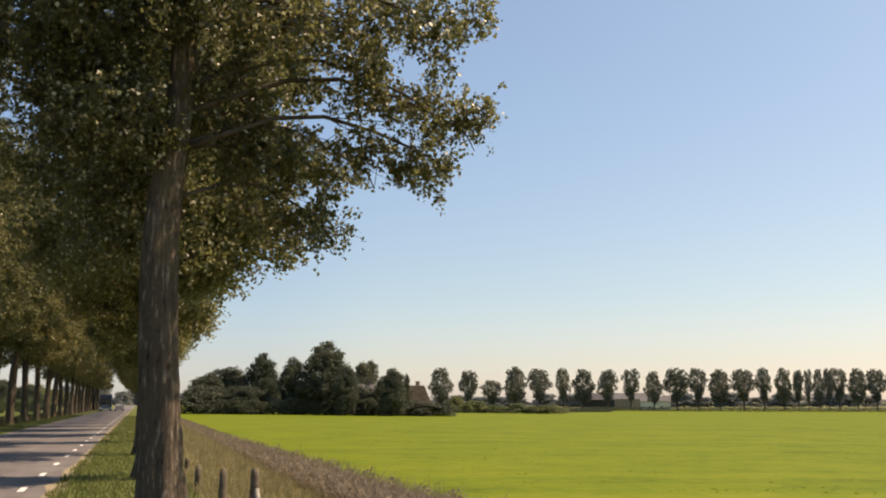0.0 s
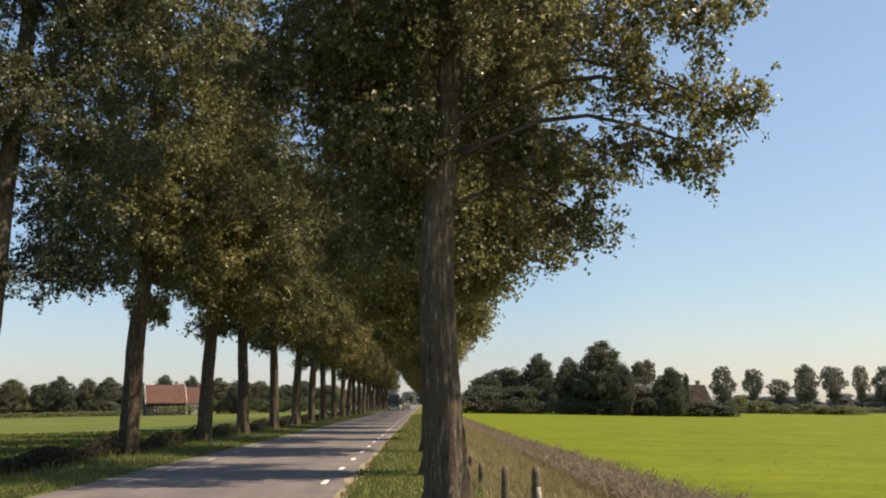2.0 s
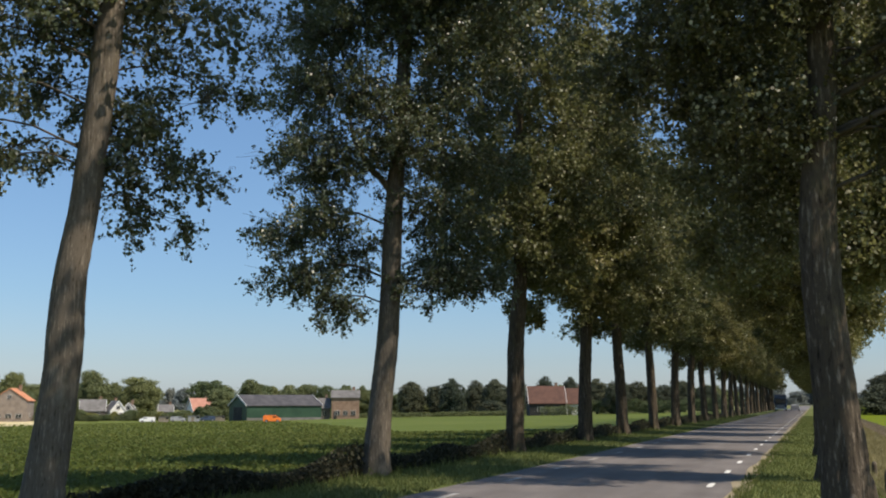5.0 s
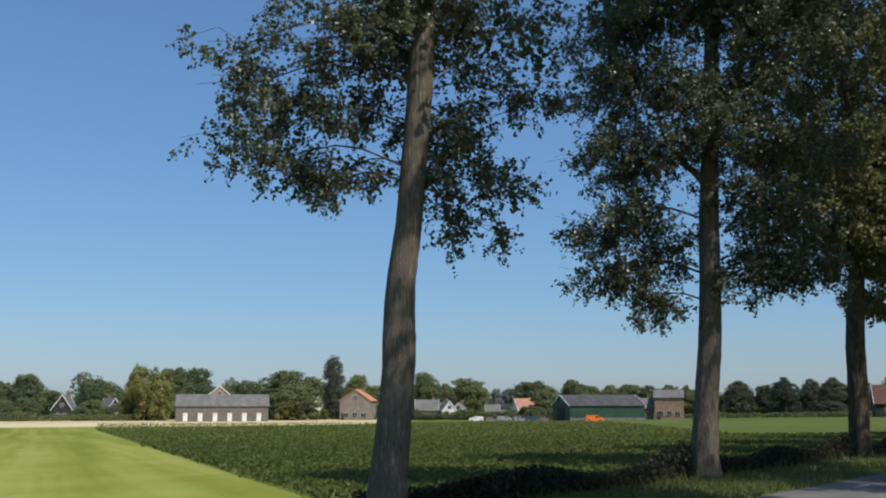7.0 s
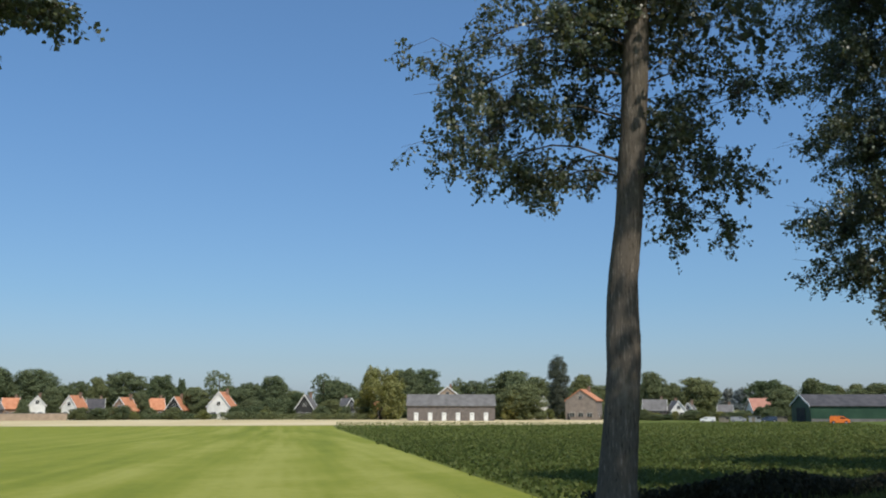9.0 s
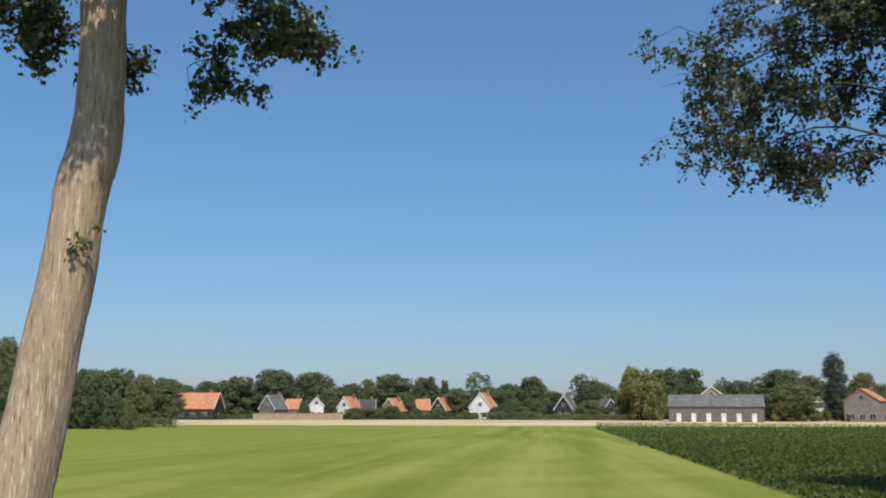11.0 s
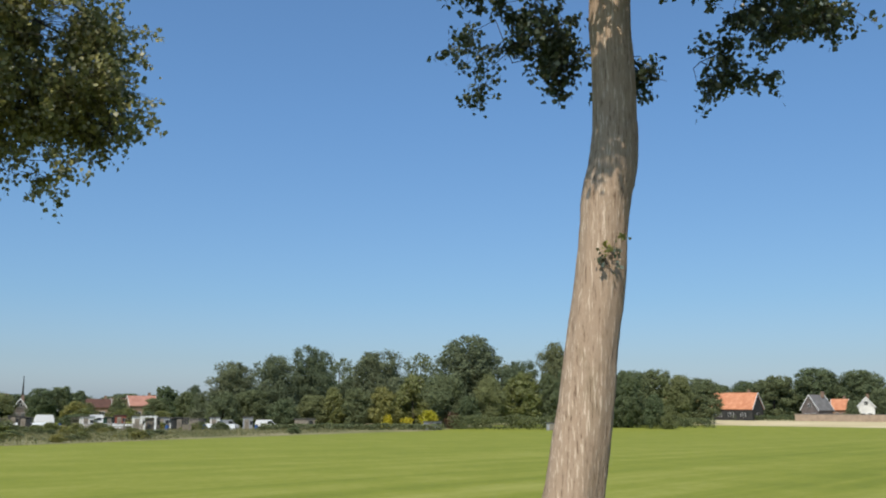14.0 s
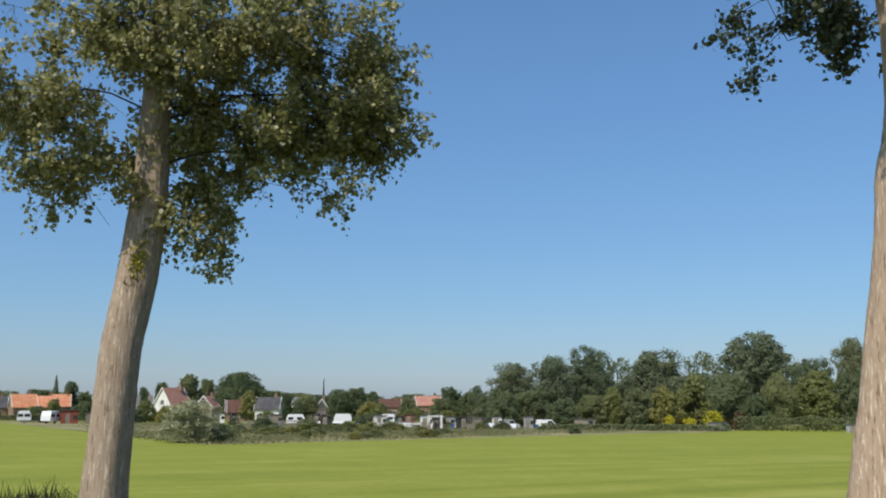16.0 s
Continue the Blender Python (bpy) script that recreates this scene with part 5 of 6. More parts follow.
house(27.9, 256, 4.8, 6, 3.2, 5.6, M_GREY_BRICK, M_GREY_TILE, "small grey outbuilding beside the brick house", False, 0, trim=False)
# green steel shed
shed = house(30.6, 252, 20.5, 13, 4.0, 6.6, M_GREEN_STEEL, M_DARK_TILE, "large dark green steel farm shed with white gable trim", False, 22, True, 0, False, False, "farm_shed", "shed")
box("gate", (-10.31, -10.26, -3.0, 3.0, 0.0, 3.4), M_DARK_WOOD, shed, "dark sliding gate")
box("skirting", (-10.2, 10.2, -6.56, -6.5, -0.2, 0.8), M_GREY_TILE, shed, "grey concrete base wall")
house(14.3, 250, 9.4, 9, 3.4, 7.6, M_DARK_WOOD, M_RED_TILE, "farmhouse with a broad red tiled roof", False, 6)
house(12.6, 252, 5.0, 7, 3.2, 6.9, M_WHITE_WALL, M_RED_TILE, "red-roofed wing of the farmhouse", False, 6)
house(130.3, 250, 4.6, 6, 2.8, 5.4, M_BRICK, M_RED_TILE, "red-brown garden house with tiled roof", False, 0, name="cottage")
house(128.35, 240, 5.8, 6, 3.4, 6.1, M_WHITE_WALL, M_DARK_TILE, "white cottage with a dark grey roof and porch", False, -8, name="cottage")
house(125.2, 262, 3.8, 5, 3.2, 5.8, M_GREY_BRICK, M_GREY_TILE, "small grey house behind the garden plots", True, 0, name="cottage")
house(121.2, 300, 7.6, 7, 3.6, 5.9, M_BRICK, M_RED_TILE, "row house with a pale red roof", False, 0)
# salmon tile puts the distance haze into this orange roof's colour
house(118.8, 290, 7.6, 7, 4.2, 6.8, M_BRICK, M_SALMON_TILE, "brick house beyond the gardens, its orange roof paled for haze", False, 12)
house(117.4, 292, 3.0, 6, 3.6, 6.1, M_BRICK, M_ORANGE_TILE, "small orange-roofed house between trees", True, 0)
house(141.9, 280, 6.0, 7, 3.6, 6.8, M_BRICK, M_ORANGE_TILE, "house with an orange roof at the village edge", False, 10)
house(140.9, 286, 6.4, 7, 3.4, 6.4, M_BRICK, M_ORANGE_TILE, "brick house with weathered orange roof", False, -8)
house(140.0, 288, 5.2, 7, 3.8, 6.9, M_GREY_BRICK, M_ORANGE_TILE, "grey house with a red-orange roof", False, 0)
house(143.4, 290, 7.0, 7, 3.4, 6.2, M_BRICK, M_DARK_TILE, "low house with a dark roof", False, 0)
house(133.9, 262, 6.0, 8, 4.0, 8.6, M_WHITE_WALL, M_SALMON_TILE, "white house with a tall faded red gable roof", True, -40, windows=2)
house(131.9, 266, 4.6, 6, 3.8, 6.5, M_TAN_BRICK, M_SALMON_TILE, "brick house with a faded red roof", True, -20)
house(130.1, 242, 5.2, 6, 2.6, 5.2, M_BRICK, M_RED_TILE, "low brown brick garden house", False, 0, name="cottage")
house(135.6, 300, 6, 6, 3.6, 6.8, M_WHITE_WALL, M_GREY_TILE, "pale house at the edge of the village", False, 0)
house(-16.95, 204, 5.6, 8, 2.8, 6.4, M_DARK_WOOD, M_THATCH, "farmhouse with a dark thatched-looking roof among trees", False, 20, False)
house(-14.1, 200, 4.6, 6, 3.4, 6.4, M_DARK_WOOD, M_GREY_TILE, "grey-roofed farmhouse half hidden between trees", False, 0)
house(-28.2, 620, 20, 12, 6.5, 10.4, M_DARK_WOOD, M_DARK_TILE, "far dark-roofed barn behind the tree row", False, 10, False, 0, False, False, "barn", "barn")
house(-29.9, 640, 26, 12, 7.0, 10.8, M_TAN_BRICK, M_GREY_TILE, "far long grey farm building behind the row", False, -8, False, 0, False, False, "barn", "barn")
house(-31.6, 600, 18, 10, 5.5, 8.6, M_WHITE_WALL, M_GREY_TILE, "far pale farmhouse behind the tree row", False, 0, False, 2, True, True)
# houses so far down that hedges hide them
for az, dist, w, h, roof, wall in ((123.0, 320, 6, 6.2, M_GREY_TILE, M_WHITE_WALL), (126.3, 310, 7, 6.4, M_GREY_TILE, M_GREY_BRICK), (129.3, 305, 6, 6.8, M_RED_TILE, M_BRICK), (137.6, 310, 7, 6.6, M_RED_TILE, M_BRICK), (119.9, 315, 6, 6.2, M_RED_TILE, M_BRICK), (57.6, 340, 6, 5.6, M_ORANGE_TILE, M_BRICK), (88.0, 235, 5, 7.4, M_ORANGE_TILE, M_BRICK)):
    house(az, dist, w, 7, h * 0.55, h, wall, roof, "plain brick house behind trees and hedges", False, 5)

# brick garden wall and hedges
def hedge(az0, az1, dist, top, label, mat=M_LEAF_FAR, seed=3, dist1=None):
    rng = np.random.default_rng(seed)
    x0, y0 = polar(az0, dist)
    x1, y1 = polar(az1, dist1 or dist)
    L = math.hypot(x1 - x0, y1 - y0)
    t = new("hedge")
    t.location = (x0, y0, land(x0, y0))
    n = int(L * 150)
    f = rng.uniform(0, 1, n)
    P = np.stack([(x1 - x0) * f, (y1 - y0) * f, np.zeros(n)], 1) + rng.normal(0, 0.35, (n, 3)) * [1, 1, 0]
    ground = np.array([land(x0 + p[0], y0 + p[1]) for p in P]) - land(x0, y0)
    P[:, 2] = ground + rng.uniform(0, 1, n) ** 0.8 * top * (0.88 + 0.12 * np.sin(P[:, 0] * 1.3) * np.cos(P[:, 1] * 0.9))
    tagged(quads("foliage", blades(P, 0.26, rng, 0.1, 1.0), mat, t), kind="stuff")
    return tagged(t, label, "hedge")


hedge(63.3, 66.9, 288, 2.6, "clipped dark green hedge before the white house", seed=4)
hedge(58.2, 63.4, 286, 2.1, "long clipped green hedge along the strip", seed=5)
hedge(94.3, 100.6, 182, 3.0, "green hedge along the far field edge", seed=6)
hedge(85.0, 91.5, 205, 2.2, "wild green hedge at the foot of the trees", seed=7)
hedge(101, 112, 176, 1.3, "low dark hedge along the field edge", seed=8)
hedge(12.2, 14.6, 232, 2.6, "dark dense hedge before the farmhouse", seed=9)
hedge(-3.6, -19.4, 196, 3.2, "dark undergrowth below the farm trees", M_LEAF_SHADED, seed=10)
hedge(-19, -29, 300, 1.6, "low scrub along the field's far side", M_LEAF_SHADED, seed=11, dist1=420)
hedge(-24, -47, 500, 2.4, "dark green ditch growth along the far field", M_LEAF_SHADED, seed=12)
hedge(14.6, 26.0, 262, 1.5, "scrub and low bushes beyond the beet field", seed=13)
hedge(2.0, 12.0, 250, 4.0, "dark hedge behind the avenue trees", seed=14)
hedge(67, 84, 296, 1.9, "garden hedges in front of the houses", seed=15)
hedge(26, 46, 300, 1.8, "garden hedges and shrubs before the houses", seed=16)
hedge(131, 144, 250, 1.6, "garden shrubs at the village edge", seed=18)


def belt(az0, az1, dist, top, seed, step=9.0, kinds=None):
    """A long belt of far trees with a rising and falling outline."""
    rng = np.random.default_rng(seed)
    n = int(abs(radians(az1 - az0)) * dist / step)
    for i in range(n):
        az = az0 + (az1 - az0) * (i + rng.uniform(0.1, 0.9)) / n
        d = dist + rng.uniform(-12, 12)
        h = top * rng.uniform(0.72, 1.08)
        x, y = polar(az, d)
        plant((kinds or (BROAD_A, BROAD_B, BROAD_C))[int(rng.integers(0, 3))], az, d, step * rng.uniform(1.2, 1.7), land(x, y) + h)


belt(26, 34.5, 390, 11.5, 61)
belt(38.2, 47, 390, 11.5, 60)
belt(46, 70, 380, 11.5, 62)
belt(69, 93, 378, 12, 63)
belt(3, 27, 390, 10.5, 64)
belt(91, 113.2, 258, 12, 65, 8)
belt(116, 146, 390, 9.0, 66)
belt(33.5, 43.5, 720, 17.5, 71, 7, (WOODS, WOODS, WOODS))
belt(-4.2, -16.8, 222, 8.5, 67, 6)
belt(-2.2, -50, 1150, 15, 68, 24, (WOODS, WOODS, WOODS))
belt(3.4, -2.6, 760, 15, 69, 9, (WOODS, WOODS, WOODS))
# garden trees and tall shrubs between the allotment houses
garden = np.random.default_rng(70)
for i in range(30):
    az, d = garden.uniform(113.5, 142), garden.uniform(205, 285)
    x, y = polar(az, d)
    plant((BUSH, PALE, BROAD_B, BUSH)[i % 4], az, d, garden.uniform(3.0, 6.5), land(x, y) + garden.uniform(2.2, 5.2))
for az, d, w, h in ((-17.4, 196, 9, 3.0), (-16.0, 198, 8, 6.2), (-18.6, 197, 6, 2.4), (-7.0, 199, 9, 6.0), (-10.6, 199, 9, 6.5), (-13.6, 197, 9, 6.5), (-4.6, 199, 9, 6.0)):
    x, y = polar(az, d)
    plant(BUSH, az, d, w, land(x, y) + h)
for az, d, w, h in ((48.95, 287, 13, 10.6), (40.5, 405, 26, 12.5), (42.2, 410, 26, 13.0), (43.6, 405, 20, 12.5), (60.4, 300, 7, 6.0), (63.9, 298, 7, 6.5), (65.0, 300, 6, 6.0)):
    x, y = polar(az, d)
    plant((BROAD_A, BROAD_C)[int(d) % 2], az, d, w, land(x, y) + h)
for i in range(46):
    az = garden.uniform(67.4, 84.5) if i < 22 else garden.uniform(33, 50.2) if i < 34 else garden.uniform(57.5, 66)
    d = garden.uniform(291, 296)
    x, y = polar(az, d)
    if not (82.2 < az < 84.6 or 76.0 < az < 79.8 or 66.0 < az < 67.6 or 44 < az < 46):
        plant((BUSH, BROAD_B, BUSH, PALE)[i % 4], az, d, garden.uniform(3.0, 6.0), land(x, y) + garden.uniform(2.4, 4.4))
for i in range(34):      # shrubs in front of the white houses
    az, d = garden.uniform(33.6, 43.6), garden.uniform(284, 300)
    x, y = polar(az, d)
    plant((BUSH, BUSH, BROAD_C, PALE)[i % 4], az, d, garden.uniform(2.6, 5.0), land(x, y) + garden.uniform(1.7, 3.6))
gw = new("garden_wall")
box("wall", (-13.5, 13.5, -0.15, 0.15, -0.3, 2.0), M_TAN_BRICK, gw)
box("coping", (-13.6, 13.6, -0.2, 0.2, 2.0, 2.1), M_GREY_TILE, gw)
seat(gw, 77.93, 290)
tagged(gw, "long low tan brick garden wall", "wall")


# ---- vehicles ----
def wheel(parent, x, y, r=0.33, w=0.22):
    bm = bmesh.new()
    bmesh.ops.create_cone(bm, cap_ends=True, segments=18, radius1=r, radius2=r, depth=w, matrix=Matrix.Translation((x, y, r)) @ Matrix.Rotation(radians(90), 4, 'X'))
    bmesh.ops.bevel(bm, geom=[e for e in bm.edges if e.calc_face_angle(0) > 1], offset=0.03, segments=1, affect='EDGES')
    wh = part("wheel", bm, M_RUBBER, parent)
    bm = bmesh.new()
    s = 1 if y > 0 else -1
    bmesh.ops.create_cone(bm, cap_ends=True, segments=14, radius1=r * 0.6, radius2=r * 0.55, depth=w + 0.02, matrix=Matrix.Translation((x, y, r)) @ Matrix.Rotation(radians(90), 4, 'X'))
    part("rim", bm, M_CAR_GREY, wh)


def profile_body(name, prof, w, mat, parent, tuck=0.12, waist=0.9):
    """A vehicle's body from its side outline, drawn in above the waist, with soft edges."""
    bm = bmesh.new()
    ring = []
    for s in (-1, 1):
        ring.append([bm.verts.new((x, s * (w / 2 - (tuck if z > waist else 0)), z)) for x, z in prof])
    n = len(prof)
    bm.faces.new(ring[0])
    bm.faces.new(ring[1][::-1])
    for i in range(n):
        bm.faces.new([ring[0][i], ring[1][i], ring[1][(i + 1) % n], ring[0][(i + 1) % n]])
    bmesh.ops.recalc_face_normals(bm, faces=bm.faces)
    bmesh.ops.bevel(bm, geom=list(bm.edges), offset=0.05, segments=2, affect='EDGES')
    return part(name, bm, mat, parent)


def van(az, dist, turn, mat, label, length=4.4, high=1.85, category="van"):
    t = new("van")
    h = length / 2
    profile_body("body", [(-h, 0.3), (-h, high - 0.25), (-h + 0.15, high), (h * 0.38, high), (h * 0.62, 1.12), (h * 0.95, 0.95), (h, 0.75), (h, 0.3)], 1.75, mat, t)
    for s in (-1, 1):
        bm = bmesh.new()
        y = s * 0.80
        vs = [bm.verts.new((x, y + s * k, z)) for k in (0, 0.03) for x, z in ((0.1, 1.05), (h * 0.58, 1.08), (h * 0.38, high - 0.2), (0.1, high - 0.2))]
        for f in ((0, 1, 2, 3), (7, 6, 5, 4), (0, 4, 5, 1), (1, 5, 6, 2), (2, 6, 7, 3), (3, 7, 4, 0)):
            bm.faces.new([vs[i] for i in f])
        bmesh.ops.recalc_face_normals(bm, faces=bm.faces)
        part("side_window", bm, M_GLASS, t)
        box("headlight", (h - 0.12, h + 0.02, s * 0.62 - 0.14, s * 0.62 + 0.14, 0.66, 0.82), M_TRIM, t)
        for x in (-h * 0.62, h * 0.62):
            wheel(t, x, s * 0.78)
    bm = bmesh.new()
    vs = [bm.verts.new(v) for v in ((h * 0.4, -0.66, high - 0.1), (h * 0.4, 0.66, high - 0.1), (h * 0.63, 0.7, 1.14), (h * 0.63, -0.7, 1.14), (h * 0.43, -0.66, high - 0.08), (h * 0.43, 0.66, high - 0.08), (h * 0.66, 0.7, 1.16), (h * 0.66, -0.7, 1.16))]
    for f in ((0, 1, 2, 3), (7, 6, 5, 4), (0, 4, 5, 1), (1, 5, 6, 2), (2, 6, 7, 3), (3, 7, 4, 0)):
        bm.faces.new([vs[i] for i in f])
    bmesh.ops.recalc_face_normals(bm, faces=bm.faces)
    part("windscreen", bm, M_GLASS, t)
    box("bumper", (h - 0.06, h + 0.08, -0.8, 0.8, 0.32, 0.52), M_CAR_GREY, t)
    seat(t, az, dist, turn)
    return tagged(t, label, category)


def caravan(az, dist, turn, label, length=4.2, mat=None):
    t = new("caravan")
    h = length / 2
    profile_body("body", [(-h, 0.5), (-h + 0.05, 1.5), (-h + 0.35, 2.3), (h - 0.4, 2.35), (h - 0.02, 1.5), (h, 0.5)], 2.0, mat or M_CAR_WHITE, t, 0.05, 1.6)
    for x in (-h * 0.5, h * 0.45):
        box("window", (x - 0.5, x + 0.5, -1.03, -0.97, 1.2, 1.75), M_GLASS, t)
    box("door", (-0.3, 0.3, -1.02, -0.97, 0.55, 2.1), M_TRIM, t)
    box("drawbar", (h, h + 0.9, -0.06, 0.06, 0.4, 0.5), M_CAR_GREY, t)
    for s in (-1, 1):
        wheel(t, 0.1, s * 0.85, 0.32)
    seat(t, az, dist, turn)
    return tagged(t, label, "caravan")


van(111.57, 180, 0, M_CAR_WHITE, "white panel van parked at the field edge", 4.3, 1.8)
van(30.78, 190, 0, M_CAR_ORANGE, "bright orange car standing beside the beet field", 3.5, 1.5, "car")
van(113.9, 179, 10, M_CAR_GREY, "grey van parked behind a trailer", 4.0, 1.8)
caravan(126.75, 200, 0, "white caravan on the allotments", 3.8)
caravan(123.92, 215, 180, "pale caravan with rounded roof among plots", 4.0)
caravan(141.8, 200, 0, "small white caravan at the village edge", 2.6)
caravan(140.44, 190, 60, "white caravan seen end-on beside a red shed", 3.4)
caravan(121.3, 212, 0, "low white caravan between shrubs", 4.2)

# lorry and car on the road
ly = 218.0
lx = -3.1
lorry = new("lorry")
bm = bmesh.new()
box_into(bm, -1.2, 1.2, 0.0, 2.0, 0.5, 2.9, 0.12)
cab = part("cab", bm, M_CAR_BLUE, lorry)
box("windscreen", (-1.05, 1.05, -0.03, 0.03, 1.6, 2.5), M_GLASS, cab)
box("grille", (-0.8, 0.8, -0.05, 0.02, 0.75, 1.3), M_CAR_GREY, cab)
for s in (-1, 1):
    box("headlight", (s * 0.95 - 0.16, s * 0.95 + 0.16, -0.06, 0.02, 0.62, 0.8), M_TRIM, cab)
    box("mirror", (s * 1.36 - 0.1, s * 1.36 + 0.1, 0.05, 0.15, 1.7, 2.3), M_CAR_BLUE, cab)
box("bumper", (-1.2, 1.2, -0.12, 0.1, 0.32, 0.6), M_TRIM, lorry)
box("load_box", (-1.27, 1.27, 2.3, 9.5, 0.95, 3.5), M_CAR_BLUE, lorry, "dark box body", 0.05)
for y in (0.9, 6.6, 7.9):
    for s in (-1, 1):
        bm = bmesh.new()
        bmesh.ops.create_cone(bm, cap_ends=True, segments=18, radius1=0.5, radius2=0.5, depth=0.3, matrix=Matrix.Translation((s * 1.05, y, 0.5)) @ Matrix.Rotation(radians(90), 4, 'Y'))
        part("wheel", bm, M_RUBBER, lorry)
lorry.location = (lx, ly, 0.012)
tagged(lorry, "dark blue lorry with a white bumper on the road", "lorry")
van(0.05, 214, 90, M_CAR_GREY, "small dark grey car following the lorry", 3.9, 1.45, "car")


# ---- allotment clutter ----
def hut(az, dist, w, d, h, mat, label, turn=0.0, roof=None):
    t = new("garden_shed")
    bm = bmesh.new()
    vs = [bm.verts.new(v) for v in ((-w / 2, -d / 2, -0.2), (w / 2, -d / 2, -0.2), (w / 2, d / 2, -0.2), (-w / 2, d / 2, -0.2), (-w / 2, -d / 2, h), (w / 2, -d / 2, h), (w / 2, d / 2, h * 0.85), (-w / 2, d / 2, h * 0.85))]
    for f in ((0, 3, 2, 1), (0, 1, 5, 4), (1, 2, 6, 5), (2, 3, 7, 6), (3, 0, 4, 7), (4, 5, 6, 7)):
        bm.faces.new([vs[i] for i in f])
    part("wall", bm, mat, t)
    bm = bmesh.new()
    vs = [bm.verts.new(v) for k in (0.02, 0.1) for v in ((-w / 2 - 0.2, -d / 2 - 0.2, h + k), (w / 2 + 0.2, -d / 2 - 0.2, h + k), (w / 2 + 0.2, d / 2 + 0.2, h * 0.85 + k), (-w / 2 - 0.2, d / 2 + 0.2, h * 0.85 + k))]
    for f in ((3, 2, 1, 0), (4, 5, 6, 7), (0, 1, 5, 4), (1, 2, 6, 5), (2, 3, 7, 6), (3, 0, 4, 7)):
        bm.faces.new([vs[i] for i in f])
    part("roof", bm, roof or M_GREY_TILE, t)
    box("door", (-w * 0.1 - 0.4, -w * 0.1 + 0.4, -d / 2 - 0.05, -d / 2 + 0.01, 0, min(1.9, h - 0.15)), M_PLAIN_WOOD, t)
    box("window", (w * 0.2, w * 0.2 + min(0.8, w * 0.28), -d / 2 - 0.05, -d / 2 + 0.01, 0.9, min(1.6, h - 0.2)), M_GLASS, t)
    seat(t, az, dist, turn)
    return tagged(t, label, "shed")


hut(109.36, 185, 3.9, 2.6, 1.9, M_PLAIN_WOOD, "weathered grey wooden shed at the wood's edge")
hut(118.9, 166, 2.0, 2.0, 2.3, M_WHITE_WALL, "white-painted garden shed with open front")
hut(118.1, 168, 1.8, 2.0, 1.9, M_PLAIN_WOOD, "grey board garden shed", 20)
hut(116.6, 172, 2.6, 2.0, 2.1, M_DARK_WOOD, "dark garden shed with grey roof", 10)
hut(115.6, 175, 2.4, 2.0, 1.9, M_PLAIN_WOOD, "low wooden shed among plots", -8)
hut(114.6, 178, 1.8, 1.8, 2.2, M_WHITE_WALL, "small white shed beside the vans")
hut(112.7, 181, 1.8, 2.2, 2.3, M_CAR_GREY, "grey metal container shed")
hut(101.67, 178, 3.3, 2.0, 1.5, M_CAR_GREY, "low grey shed beside a yellow bush")
hut(94.4, 178, 2.4, 2.0, 1.4, M_CAR_GREY, "low green-grey cabin at the hedge")
hut(139.45, 190, 3.0, 2.4, 2.5, M_RED_PAINT, "red-brown wooden shed at the field edge")
hut(131.2, 230, 2.4, 2.0, 2.2, M_WHITE_WALL, "white garden shed behind the big shrub")
hut(122.4, 214, 2.6, 2, 2.0, M_PLAIN_WOOD, "brown garden shed between shrubs", 12)
hut(119.9, 215, 2.4, 2, 2.2, M_RED_PAINT, "small rust-red garden shed", 0)
hut(125.4, 216, 2.4, 2, 2.1, M_DARK_WOOD, "dark shed beside the caravans", -10)
hut(136.4, 225, 2.6, 2.2, 2.3, M_DARK_WOOD, "dark shed at the foot of the village", 0)
hut(138.3, 215, 2.2, 2, 2.1, M_PLAIN_WOOD, "grey shed near the red shed", 0)
for k, (az, dist, w, h) in enumerate(((37.9, 262, 2.2, 1.3), (37.0, 260, 2.6, 1.5), (36.2, 263, 1.8, 1.2), (35.3, 258, 3.0, 1.6), (34.5, 262, 2.0, 1.3), (33.8, 259, 2.4, 1.4))):
    if k % 2:
        hut(az, dist, w, 1.8, h, (M_PLAIN_WOOD, M_CAR_GREY)[k % 4 > 1], "low shed in the farm's yard")
    else:
        van(az, dist, 0 if k % 4 else 180, (M_CAR_WHITE, M_CAR_GREY, M_CAR_BLUE)[k // 2], "car parked in the farm's yard", 4.0, 1.45, "car")
# tall mast beyond the gardens
mast = new("spire")
bm = bmesh.new()
bmesh.ops.create_cone(bm, cap_ends=True, segments=12, radius1=0.55, radius2=0.1, depth=12.4, matrix=Matrix.Translation((0, 0, 6.2)))
part("shaft", bm, M_DARK_WOOD, mast)
bm = bmesh.new()
bmesh.ops.create_cone(bm, cap_ends=True, segments=12, radius1=0.5, radius2=0.42, depth=0.5, matrix=Matrix.Translation((0, 0, 6.4)))
part("collar", bm, M_DARK_WOOD, mast)
seat(mast, 125.11, 300)
tagged(mast, "thin dark spire tapering above the roofs", "spire")

# shrubs of their own colour
def shrub(az, dist, wide, top, mat, label, seed, n=2600, leaf=0.05):
    x, y = polar(az, dist)
    t = far_tree(seed, mat, n, leaf, lobes_of(seed, 14, 0.34, 0.15, 0.8, 0.19, 0.18, 0.4), "shrub", label, 0.0, "shrub")
    z = land(x, y)
    t.matrix_basis = pose(x, y, z, 0, 0, seed * 31) @ Matrix.Diagonal((wide, wide, top - z, 1))


shrub(132.78, 68, 5.6, 2.0, M_LEAF_SILVER, "large silvery willow shrub at the field corner", 41, 15000, 0.02)
shrub(131.2, 68.5, 2.4, 0.3, M_LEAF_FAR, "dark green bramble beside the silvery shrub", 42)
